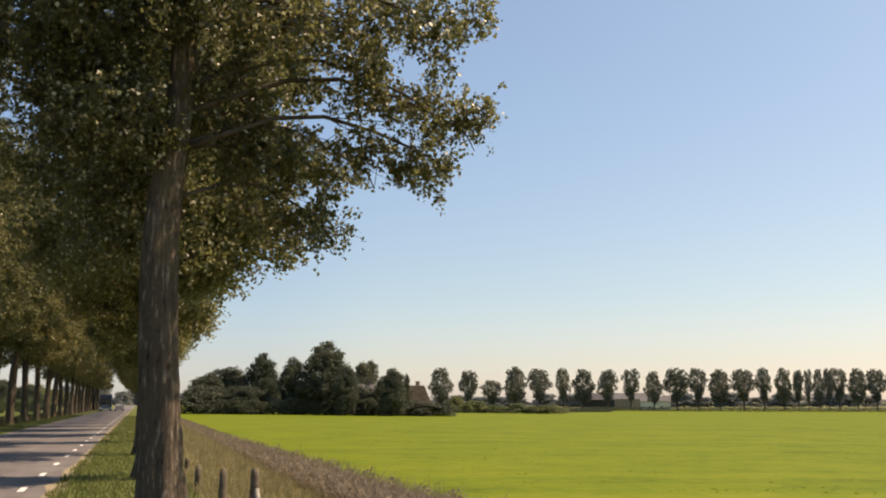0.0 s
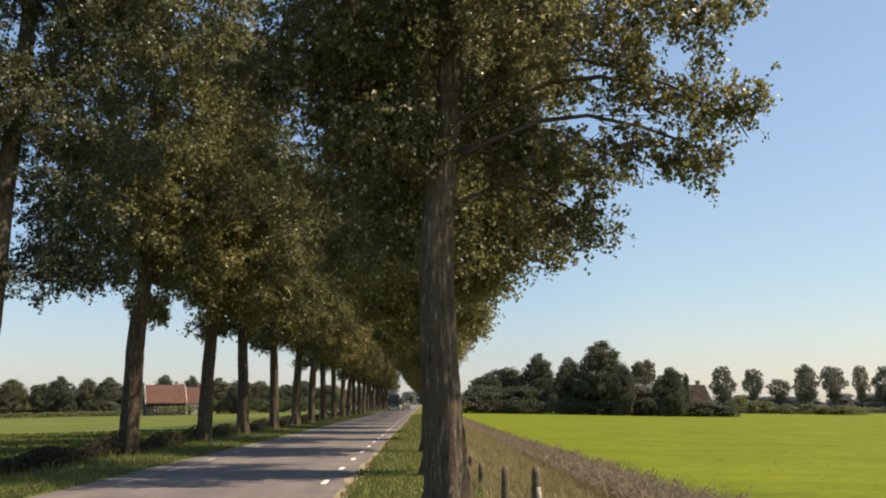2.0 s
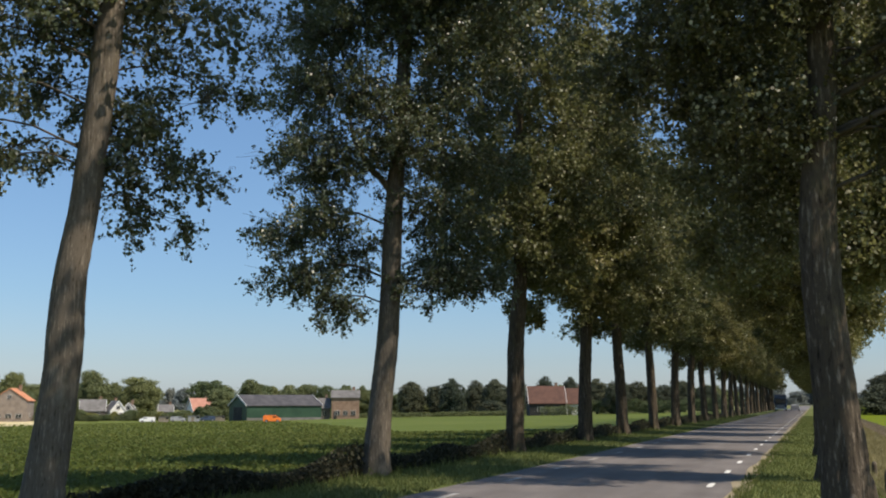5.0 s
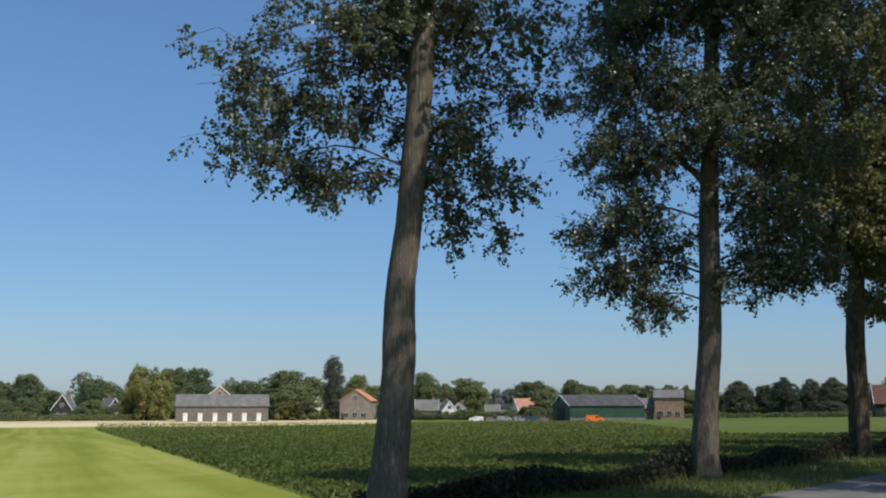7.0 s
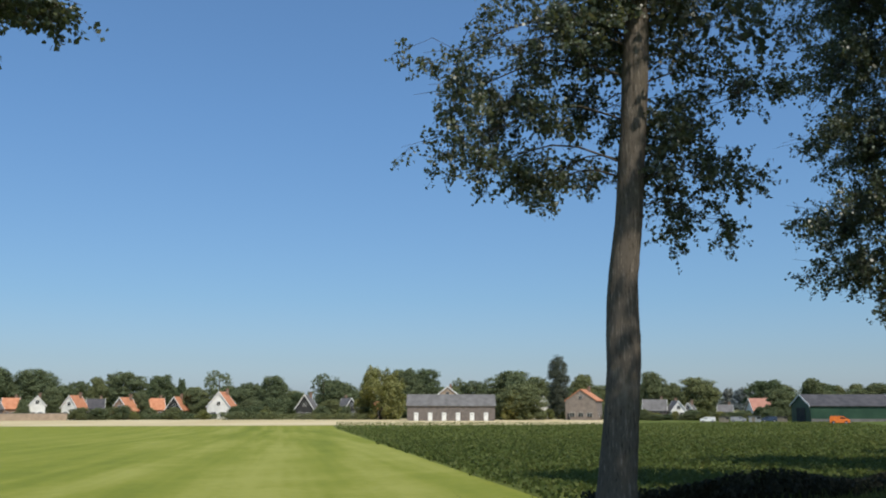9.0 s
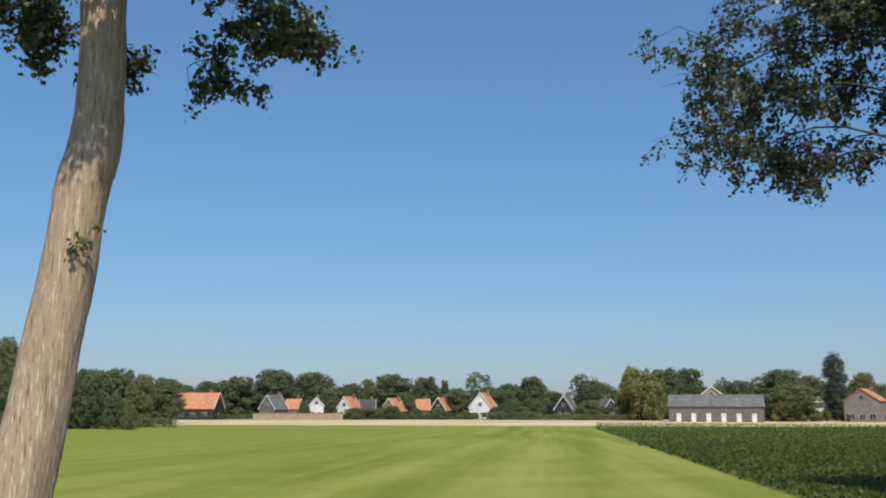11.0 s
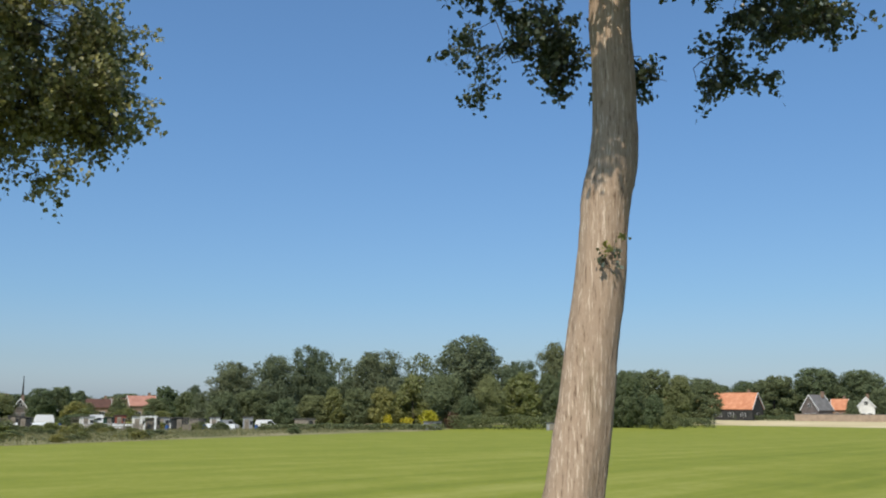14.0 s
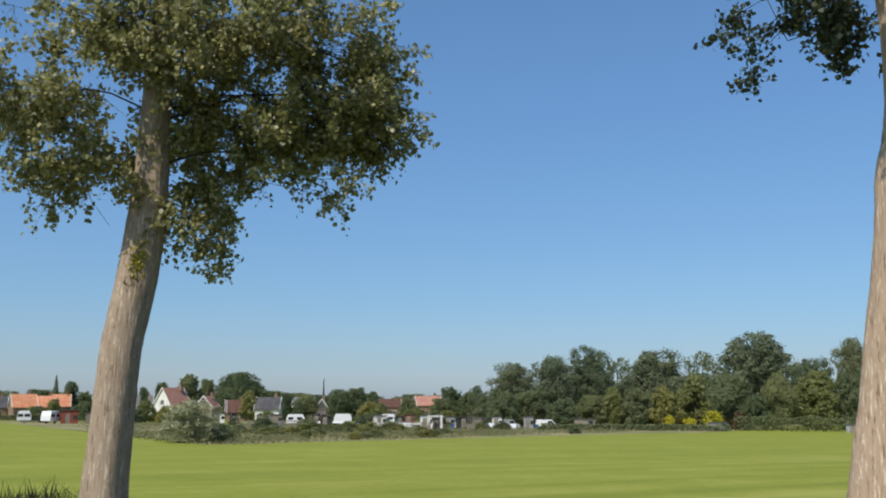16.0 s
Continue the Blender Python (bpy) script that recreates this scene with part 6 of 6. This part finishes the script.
shrub(104.41, 180, 2.6, -0.3, M_LEAF_YELLOW, "bright yellow shrub at the wood's edge", 43)
shrub(101.9, 182, 4.3, 0.7, M_LEAF_YELLOW, "large bright yellow shrub before dark trees", 44)
shrub(103.2, 181, 3.0, -0.9, M_LEAF_YELLOW, "low yellow-green shrub at the wood edge", 46)
shrub(100.4, 184, 3.6, 0.1, M_LEAF_RED, "dark reddish shrub beside the yellow one", 45)
for k in range(34):
    az = 110 + 26 * ((k * 0.618) % 1)
    dist = 78 + 110 * ((k * 0.377) % 1)
    if az < 118:
        dist += 50
    x, y = polar(az, dist)
    if k < 6:
        shrub(az, dist, 2.2 + (k % 3) * 0.8, land(x, y) + 1.0 + 0.3 * (k % 3), (M_LEAF_FAR, M_LEAF_PALE, M_LEAF_RED)[k % 3], "unkempt low shrub on the allotments", 50 + k, 1200, 0.08)


# ---- things on the garden plots ----
M_BARREL = rough_paint("blue_barrel", (0.03, 0.08, 0.22), (0.06, 0.13, 0.30), 2, 20, 0.45)
M_FILM = rough_paint("milky_film", (0.55, 0.57, 0.56), (0.72, 0.74, 0.73), 1.5, 8, 0.4)


def pergola(az, dist, w, h, d, turn, label):
    """White posts with beams and cross rafters."""
    t = new("pergola")
    for x in (-w / 2, w / 2):
        for y in (-d / 2, d / 2):
            box("post", (x - 0.09, x + 0.09, y - 0.09, y + 0.09, -0.3, h), M_TRIM, t)
    for y in (-d / 2, d / 2):
        box("beam", (-w / 2 - 0.3, w / 2 + 0.3, y - 0.07, y + 0.07, h, h + 0.2), M_TRIM, t)
    for k in range(4):
        x = -w / 2 + w * k / 3
        box("rafter", (x - 0.05, x + 0.05, -d / 2 - 0.25, d / 2 + 0.25, h + 0.2, h + 0.32), M_TRIM, t)
    seat(t, az, dist, turn)
    return tagged(t, label, "pergola")


def barrel(az, dist):
    t = new("water_barrel")
    bm = bmesh.new()
    for z0, z1, r0, r1 in ((0, 0.3, 0.27, 0.31), (0.3, 0.62, 0.31, 0.31), (0.62, 0.92, 0.31, 0.27)):
        bmesh.ops.create_cone(bm, cap_ends=True, segments=16, radius1=r0, radius2=r1, depth=z1 - z0, matrix=Matrix.Translation((0, 0, (z0 + z1) / 2)))
    part("body", bm, M_BARREL, t)
    bm = bmesh.new()
    bmesh.ops.create_cone(bm, cap_ends=True, segments=16, radius1=0.29, radius2=0.28, depth=0.05, matrix=Matrix.Translation((0, 0, 0.945)))
    part("lid", bm, M_DARK_WOOD, t)
    seat(t, az, dist)
    return tagged(t, "blue plastic rain barrel on the allotment", "barrel")


def bean_poles(az, dist, n, turn):
    """A row of crossed poles with a ridge pole."""
    t = new("bean_poles")
    for k in range(n):
        x = (k - n / 2) * 0.5
        for s in (-1, 1):
            tube("pole", [(x, s * 0.45, -0.1), (x, s * 0.1, 1.4), (x, -s * 0.1, 2.1)], [0.03, 0.028, 0.022], 6, M_PLAIN_WOOD, t)
    tube("ridge_pole", [(-n * 0.25 - 0.3, 0, 1.78), (0, 0, 1.8), (n * 0.25, 0, 1.78)], [0.025, 0.025, 0.025], 6, M_PLAIN_WOOD, t)
    seat(t, az, dist, turn)
    return tagged(t, "row of crossed wooden bean poles on a garden plot", "bean poles")


def film_tunnel(az, dist, length, turn):
    """A low growing tunnel: hoops under milky film."""
    t = new("growing_tunnel")
    bm = bmesh.new()
    rows = []
    for k in range(9):
        a = math.pi * k / 8
        rows.append([bm.verts.new((x, -0.9 * math.cos(a), 1.05 * math.sin(a))) for x in np.linspace(-length / 2, length / 2, 7)])
    for k in range(8):
        for i in range(6):
            bm.faces.new([rows[k][i], rows[k][i + 1], rows[k + 1][i + 1], rows[k + 1][i]])
    film_ob = part("film", bm, M_FILM, t)
    film_ob.modifiers.new("thick", 'SOLIDIFY').thickness = 0.02
    for x in np.linspace(-length / 2, length / 2, 5):
        tube("hoop", [(x, -0.92 * math.cos(math.pi * k / 8), 1.08 * math.sin(math.pi * k / 8)) for k in range(9)], [0.02] * 9, 6, M_CAR_GREY, t)
    seat(t, az, dist, turn)
    return tagged(t, "low growing tunnel covered in milky film", "tunnel")


def compost_bin(az, dist, turn):
    t = new("compost_bin")
    for x in (-0.6, 0.6):
        for y in (-0.5, 0.5):
            box("post", (x - 0.05, x + 0.05, y - 0.05, y + 0.05, -0.1, 1.05), M_PLAIN_WOOD, t)
    for k in range(5):
        for y in (-0.57, 0.53):
            box("slat", (-0.7, 0.7, y, y + 0.04, 0.08 + 0.2 * k, 0.2 + 0.2 * k), M_PLAIN_WOOD, t)
    seat(t, az, dist, turn)
    return tagged(t, "slatted wooden compost bin between weeds", "compost bin")


def plot_fence(az, dist, n, turn, mat, label):
    """A short run of board fence on posts."""
    t = new("plot_fence")
    for k in range(n + 1):
        box("post", (k * 1.8 - 0.06, k * 1.8 + 0.06, -0.06, 0.06, -0.2, 1.25), M_PLAIN_WOOD, t)
    for k in range(n):
        for z in (0.25, 0.6, 0.95):
            box("rail", (k * 1.8 + 0.06, k * 1.8 + 1.74, -0.04, 0.0, z, z + 0.14), mat, t)
    seat(t, az, dist, turn)
    return tagged(t, label, "fence")


pergola(118.35, 165, 2.2, 2.1, 1.8, 5, "white-painted open garden frame over a plot")
for az, dist in ((117.3, 163), (115.2, 168), (120.6, 185), (123.1, 190), (112.2, 174), (127.5, 192)):
    barrel(az, dist)
for az, dist, n, turn in ((119.4, 168, 7, 10), (122.0, 178, 6, -15), (115.9, 164, 6, 30), (125.6, 186, 7, 0), (128.6, 176, 6, 12)):
    bean_poles(az, dist, n, turn)
for az, dist, length, turn in ((120.9, 176, 7, 4), (124.6, 192, 8, -6), (114.3, 172, 5, 10), (119.0, 186, 6, 0)):
    film_tunnel(az, dist, length, turn)
for az, dist, turn in ((118.9, 155, 10), (121.5, 168, -20), (116.2, 160, 5), (126.2, 180, 15), (129.3, 168, 0)):
    compost_bin(az, dist, turn)
plot_fence(122.4, 150, 5, 8, M_PLAIN_WOOD, "grey wooden rail fence between garden plots")
plot_fence(130.2, 150, 7, 3, M_PLAIN_WOOD, "weathered rail fence at the allotments' edge")
plot_fence(117.2, 178, 4, -5, M_TRIM, "white painted rail fence on the allotments")
hut(121.7, 196, 2.4, 2, 2.2, M_WHITE_WALL, "white garden shed with a grey roof", 8)
hut(124.9, 188, 2.2, 2, 2.0, M_DARK_WOOD, "black-stained small garden shed", -6)
hut(127.9, 206, 2.6, 2, 2.2, M_PLAIN_WOOD, "weathered board shed beside the cottage", 0)
hut(120.5, 200, 1.8, 1.8, 2.0, M_GREEN_STEEL, "small green garden shed", 14)
hut(117.5, 190, 2.6, 2, 2.1, M_CAR_GREY, "grey sheet-metal shed with a flat roof", -10)
plots = np.random.default_rng(81)
for i in range(44):
    az, d = plots.uniform(111, 134), plots.uniform(125, 205)
    if az < 119:
        d = plots.uniform(160, 208)
    x, y = polar(az, d)
    plant((BUSH, PALE, BUSH)[i % 3], az, d, plots.uniform(1.6, 3.6), land(x, y) + plots.uniform(0.7, 1.7))
for i in range(70):
    az, d = plots.uniform(117.5, 134), plots.uniform(76, 140)
    x, y = polar(az, d)
    if y < -43 and x < -52 and y > -42 + 1.45 * (x + 47):
        plant((BUSH, PALE, BUSH, WILLOW)[i % 4], az, d, plots.uniform(1.0, 2.6), land(x, y) + plots.uniform(0.35, 0.9))

# ---- fence posts ----
M_POST = rough_paint("weathered_post", (0.07, 0.055, 0.04), (0.17, 0.14, 0.10), 6, 60, 0.9, 0.006)
M_POST_PALE = rough_paint("pale_post_top", (0.26, 0.235, 0.2), (0.4, 0.37, 0.32), 8, 60, 0.9, 0.006)


def fence_post(x, y, top, r, seed, label, lean=(0, 0), pale=False):
    """A round weathered stake with a chamfered, uneven head."""
    z = land(x, y)
    h = top - z
    t = new("fence_post")
    n = 9
    pts = [(lean[0] * k / n * h, lean[1] * k / n * h, -0.3 + (h + 0.3) * k / n) for k in range(n + 1)]
    rad = [r * (1.06 - 0.01 * k) for k in range(n)] + [r * 0.7]
    tube("stake", pts, rad, 12, M_POST, t, 0.05, seed)
    if pale:
        tube("rail_stub", [(0.02, -r - 0.02, h - 0.28), (0.03, -r - 0.03, h - 0.45), (0.02, -r - 0.02, h - 0.75)], [r * 0.5, r * 0.6, r * 0.55], 8, M_POST_PALE, t, 0.08, seed + 1)
    t.location = (x, y, z)
    return tagged(t, label, "post", "fence posts on the bank")


fence_post(1.925, 14.2, 0.72, 0.068, 1, "stout weathered fence post with a bleached split side", (0.01, 0), True)
fence_post(1.475, 14.4, 0.72, 0.058, 2, "weathered grey wooden fence post in dry grass", (0.02, 0))
fence_post(1.51, 19.3, 0.46, 0.06, 3, "thin dark fence stake in dry grass", (-0.01, 0))
fence_post(1.6, 24.2, 0.34, 0.06, 4, "short dark leaning fence stake", (0.08, 0))
fence_post(1.50, 29.0, 0.34, 0.06, 5, "short dark fence stake", (-0.04, 0))
fence_post(1.6, 38.0, 0.3, 0.06, 6, "short dark fence stake", (0.02, 0))
fence_post(-11.3, 18.4, 0.05, 0.035, 7, "thin pale stake standing in the ditch", (0.01, 0))
fence_post(-10.35, 32.6, 0.3, 0.10, 8, "short pale weathered post at the ditch", (0.0, 0))
fence_post(-10.3, 41.6, 0.2, 0.10, 9, "short pale weathered post at the ditch", (0.02, 0))
fence_post(-10.6, 25.2, 0.1, 0.09, 10, "short dark weathered post at the ditch", (0.03, 0))


# ---- grasses ----
def blade_material(name, stops, share=0.42):
    return leaf_material(name, stops, stops[-1][1], share, 0.6, 0.25)


M_GRASS = blade_material("grass_blade", [(0.0, (0.0771, 0.106, 0.0308)), (0.6, (0.115, 0.144, 0.0444)), (1.0, (0.159, 0.178, 0.0655))])
M_STRAW = blade_material("straw_blade", [(0.0, (0.13, 0.115, 0.048)), (0.5, (0.225, 0.192, 0.09)), (1.0, (0.33, 0.29, 0.155))])
M_REED = blade_material("brown_reed", [(0.0, (0.14, 0.105, 0.076)), (0.6, (0.25, 0.19, 0.14)), (1.0, (0.4, 0.32, 0.235))])
# the crowns' shade is painted into these near-black blades
M_WILD_SHADED = blade_material("shaded_wild_growth", [(0.0, (0.0192, 0.0224, 0.0128)), (0.6, (0.0336, 0.0368, 0.02)), (1.0, (0.072, 0.0664, 0.0416))])
M_WEED = blade_material("allotment_weeds", [(0.0, (0.12, 0.135, 0.05)), (0.6, (0.21, 0.205, 0.09)), (1.0, (0.36, 0.31, 0.17))])
M_CROP = blade_material("young_crop_blade", [(0.0, (0.05, 0.08, 0.006)), (0.6, (0.09, 0.135, 0.008)), (1.0, (0.14, 0.18, 0.012))])
M_BEET = blade_material("beet_leaf", [(0.0, (0.101, 0.128, 0.0282)), (0.6, (0.121, 0.147, 0.0326)), (0.95, (0.145, 0.165, 0.0405)), (1.0, (0.246, 0.246, 0.0792))])


def lands(x, y):
    return np.interp(x - SLANT * y, PROFILE_S, PROFILE_Z)


def grass(name, x, y, h, w, mat, rng, label, category, lean=0.35, lift=0.0):
    """Tapered blades standing on the land at the given places."""
    n = len(x)
    base = np.stack([x, y, lands(x, y) + lift], 1)
    a = rng.uniform(0, math.tau, n)
    side = np.stack([np.cos(a), np.sin(a), np.zeros(n)], 1) * (w * rng.uniform(0.6, 1.4, n))[:, None] / 2
    hh = h * rng.uniform(0.45, 1.25, n)
    tilt = rng.normal(0, lean, (n, 2)) * hh[:, None]
    tip = base + np.stack([tilt[:, 0], tilt[:, 1], hh], 1)
    V = np.stack([base - side, base + side, tip + side * 0.25, tip - side * 0.25], 1)
    return tagged(quads(name, V, mat), label, category, kind="stuff")


grng = np.random.default_rng(5)


def along(n, s0, s1, y0, y1, power=2.0, clump=0.0):
    """Places along the road, denser near its start; clump draws them into tufts."""
    y = y0 + (y1 - y0) * grng.uniform(0, 1, n) ** power
    s = grng.uniform(s0, s1, n)
    if clump:
        k = grng.integers(0, n, n) // 9 * 9
        s, y = s[k] + grng.normal(0, clump, n), y[k] + grng.normal(0, clump, n)
        s = np.clip(s, s0, s1)
    return s + SLANT * y, y


x, y = along(44000, -1.45, 1.15, 9, 130, 2.4)
grass("verge_grass", x, y, 0.09, 0.02, M_GRASS, grng, "short green grass growing on the verge", "grass")
x, y = along(2500, -1.5, -1.2, 9, 60, 1.5, 0.05)
grass("verge_grass", x, y, 0.10, 0.02, M_GRASS, grng, "ragged grass creeping over the asphalt edge", "grass")
x, y = along(44000, -9.9, -7.05, 11, 140, 2.2)
grass("verge_grass", x, y, 0.10, 0.022, M_GRASS, grng, "green grass under the avenue trees", "grass")
x, y = along(2500, -10.2, -9.2, 11, 140, 1.6, 0.22)
grass("tall_grass", x, y, 0.22, 0.03, M_GRASS, grng, "taller tufts of grass round the tree feet", "grass")
x, y = along(46000, 1.1, 5.0, 9, 90, 2.0, 0.10)
grass("dry_grass", x, y, 0.19, 0.018, M_STRAW, grng, "dry yellow grass on the bank", "grass", 0.6)
x, y = along(24000, 3.9, 5.7, 12, 190, 2.0, 0.12)
low = np.interp(y, [12, 32, 60, 190], [1.0, 0.8, 0.4, 0.3])
grass("brown_growth", x, y, 0.6 * low, 0.022, M_REED, grng, "dead brown reed and weeds in the ditch", "reed", 0.5)
x, y = along(84000, 3.8, 5.65, 12, 190, 2.4, 0.2)
low = np.interp(y, [12, 32, 60, 190], [1.0, 0.8, 0.45, 0.3]) * (0.75 + 0.35 * np.sin(1.9 * y + 1.3 * x) * np.cos(0.8 * y))
C = np.stack([x, y, lands(x, y) + 0.02 + 0.62 * low * grng.uniform(0, 1, len(x)) ** 0.8], 1)
tagged(quads("brown_growth", blades(C, 0.075, grng, 0.0, 0.6), M_REED), "tangled withered brown weeds filling the ditch", "weeds", kind="stuff")
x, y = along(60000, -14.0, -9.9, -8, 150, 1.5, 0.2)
grass("ditch_growth", x, y, 0.42, 0.025, M_WILD_SHADED, grng, "tall wild grasses and weeds in the shaded ditch", "weeds", 0.6)
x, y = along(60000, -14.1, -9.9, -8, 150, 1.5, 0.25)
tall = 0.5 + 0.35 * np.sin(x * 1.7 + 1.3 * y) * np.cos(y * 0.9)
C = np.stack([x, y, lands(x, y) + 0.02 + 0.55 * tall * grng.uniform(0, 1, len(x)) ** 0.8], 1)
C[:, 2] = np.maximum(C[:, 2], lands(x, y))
tagged(quads("ditch_weeds", blades(C, 0.10, grng, 0.2, 0.7), M_WILD_SHADED), "leafy dark weeds filling the shaded ditch", "weeds", kind="stuff")
# dark growth widened to stand in for the shade under the trees
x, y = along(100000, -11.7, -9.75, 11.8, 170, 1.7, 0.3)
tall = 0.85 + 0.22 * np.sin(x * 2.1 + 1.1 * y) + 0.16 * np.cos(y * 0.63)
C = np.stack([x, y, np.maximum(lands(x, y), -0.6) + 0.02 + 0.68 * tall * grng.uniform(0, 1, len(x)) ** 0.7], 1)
tagged(quads("ditch_weeds", blades(C, 0.10, grng, 0.2, 0.7), M_WILD_SHADED), "tall weeds in painted shade along the ditch's upper bank", "weeds", kind="stuff")
x, y = along(700, -11.4, -10.2, -8, 120, 1.3, 0.2)
grass("ditch_growth", x, y, 0.55, 0.04, M_STRAW, grng, "dry pale grasses at the ditch's edge", "weeds", 0.3)
x, y = along(4000, 7.2, 70, 14, 90, 1.8, 0.14)
x = x + grng.normal(0, 0.9, len(x))
grass("crop_blades", x, y, 0.03, 0.2, M_CROP, grng, "bright young crop plants in the field", "crop", 0.8)

# beet plants in rows along the field's edge
rows, step = 0.5, 0.3
dx, dy = -0.880, 0.4745
nx, ny = 0.4745, 0.880
u = np.arange(0, 95, step)
v = np.arange(0.2, 70, rows)
U, W = np.meshgrid(u, v)
U = (U + grng.normal(0, 0.14, U.shape)).ravel()
W = (W + grng.normal(0, 0.15, W.shape)).ravel()
x, y = -14.0 + dx * U + nx * W, 13.9 + dy * U + ny * W
far = np.hypot(x, y)
keep = (x - SLANT * y < -14.3) & (far < 78) & (grng.uniform(0, 1, len(x)) < np.clip(1.4 - far / 70, 0.35, 1))
x, y, far = x[keep], y[keep], far[keep]
k = np.repeat(np.arange(len(x)), 9)
size = np.repeat(0.11 + 0.0018 * far, 9)
C = np.stack([x[k], y[k], lands(x[k], y[k])], 1) + grng.normal(0, 0.09, (len(k), 3)) * [1, 1, 0] + np.stack([np.zeros(len(k)), np.zeros(len(k)), grng.uniform(0.03, 0.2, len(k))], 1)
V = blades(C, 1.0, grng, -0.4, 0.7)
V = C[:, None] + (V - C[:, None]) * size[:, None, None]
tagged(quads("beet_plants", V, M_BEET), "leafy dark green beet plants in rows", "crop", kind="stuff")
n = 60000
az = np.radians(grng.uniform(3, 60, n))
dist = 60 + 190 * grng.uniform(0, 1, n) ** 1.5
x, y = -np.sin(az) * dist, np.cos(az) * dist
keep = (x - SLANT * y < -14.5) & ((y < 60) | (x < -13.4 - 0.68 * (y - 60) - 8)) & (y > 15.6 - 0.539 * (x + 17)) & (x + 0.42 * y > -245) & (y < 285)
x, y = x[keep], y[keep]
C = np.stack([x, y, lands(x, y) + 0.13], 1)
tagged(quads("beet_plants", blades(C, 0.3, grng, -0.3, 0.8), M_BEET), "leafy beet crop stretching to the village", "crop", kind="stuff")

# weeds on the allotments
n = 60000
az = np.radians(grng.uniform(104, 138, n))
dist = 60 + 150 * grng.uniform(0, 1, n) ** 1.2
k = grng.integers(0, n, n) // 60 * 60
az, dist = az[k] + grng.normal(0, 0.012, n), dist[k] + grng.normal(0, 1.6, n)
x, y = -np.sin(az) * dist, np.cos(az) * dist
keep = (y < -41 + 0.03 * (x + 47)) & (y > -44 + 1.55 * (x + 47)) & (x < -47)
h = 0.16 + 0.34 * ((k[keep] // 60 * 37) % 10) / 10
x, y = x[keep], y[keep]
C = np.stack([x, y, lands(x, y) + h * grng.uniform(0.05, 1.0, len(x))], 1)
tagged(quads("weeds", blades(C, 0.17, grng, 0.0, 0.6), M_WEED), "rank weeds and grasses on the allotments", "weeds", kind="stuff")
C = np.stack([x[::3] + 0.5, y[::3] - 0.8, lands(x[::3], y[::3]) + 0.8 * h[::3] * grng.uniform(0.05, 1.0, len(x[::3]))], 1)
tagged(quads("weeds", blades(C, 0.17, grng, 0.0, 0.5), M_GRASS), "green grasses on the allotments", "weeds", kind="stuff")

# weeds where the ditch ends at the grass cover
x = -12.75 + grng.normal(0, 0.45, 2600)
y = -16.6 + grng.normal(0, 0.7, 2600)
grass("ditch_growth", x, y, 0.42, 0.03, M_WILD_SHADED, grng, "dark weeds at the end of the ditch beside the grass cover", "weeds", 0.35, 0.25)
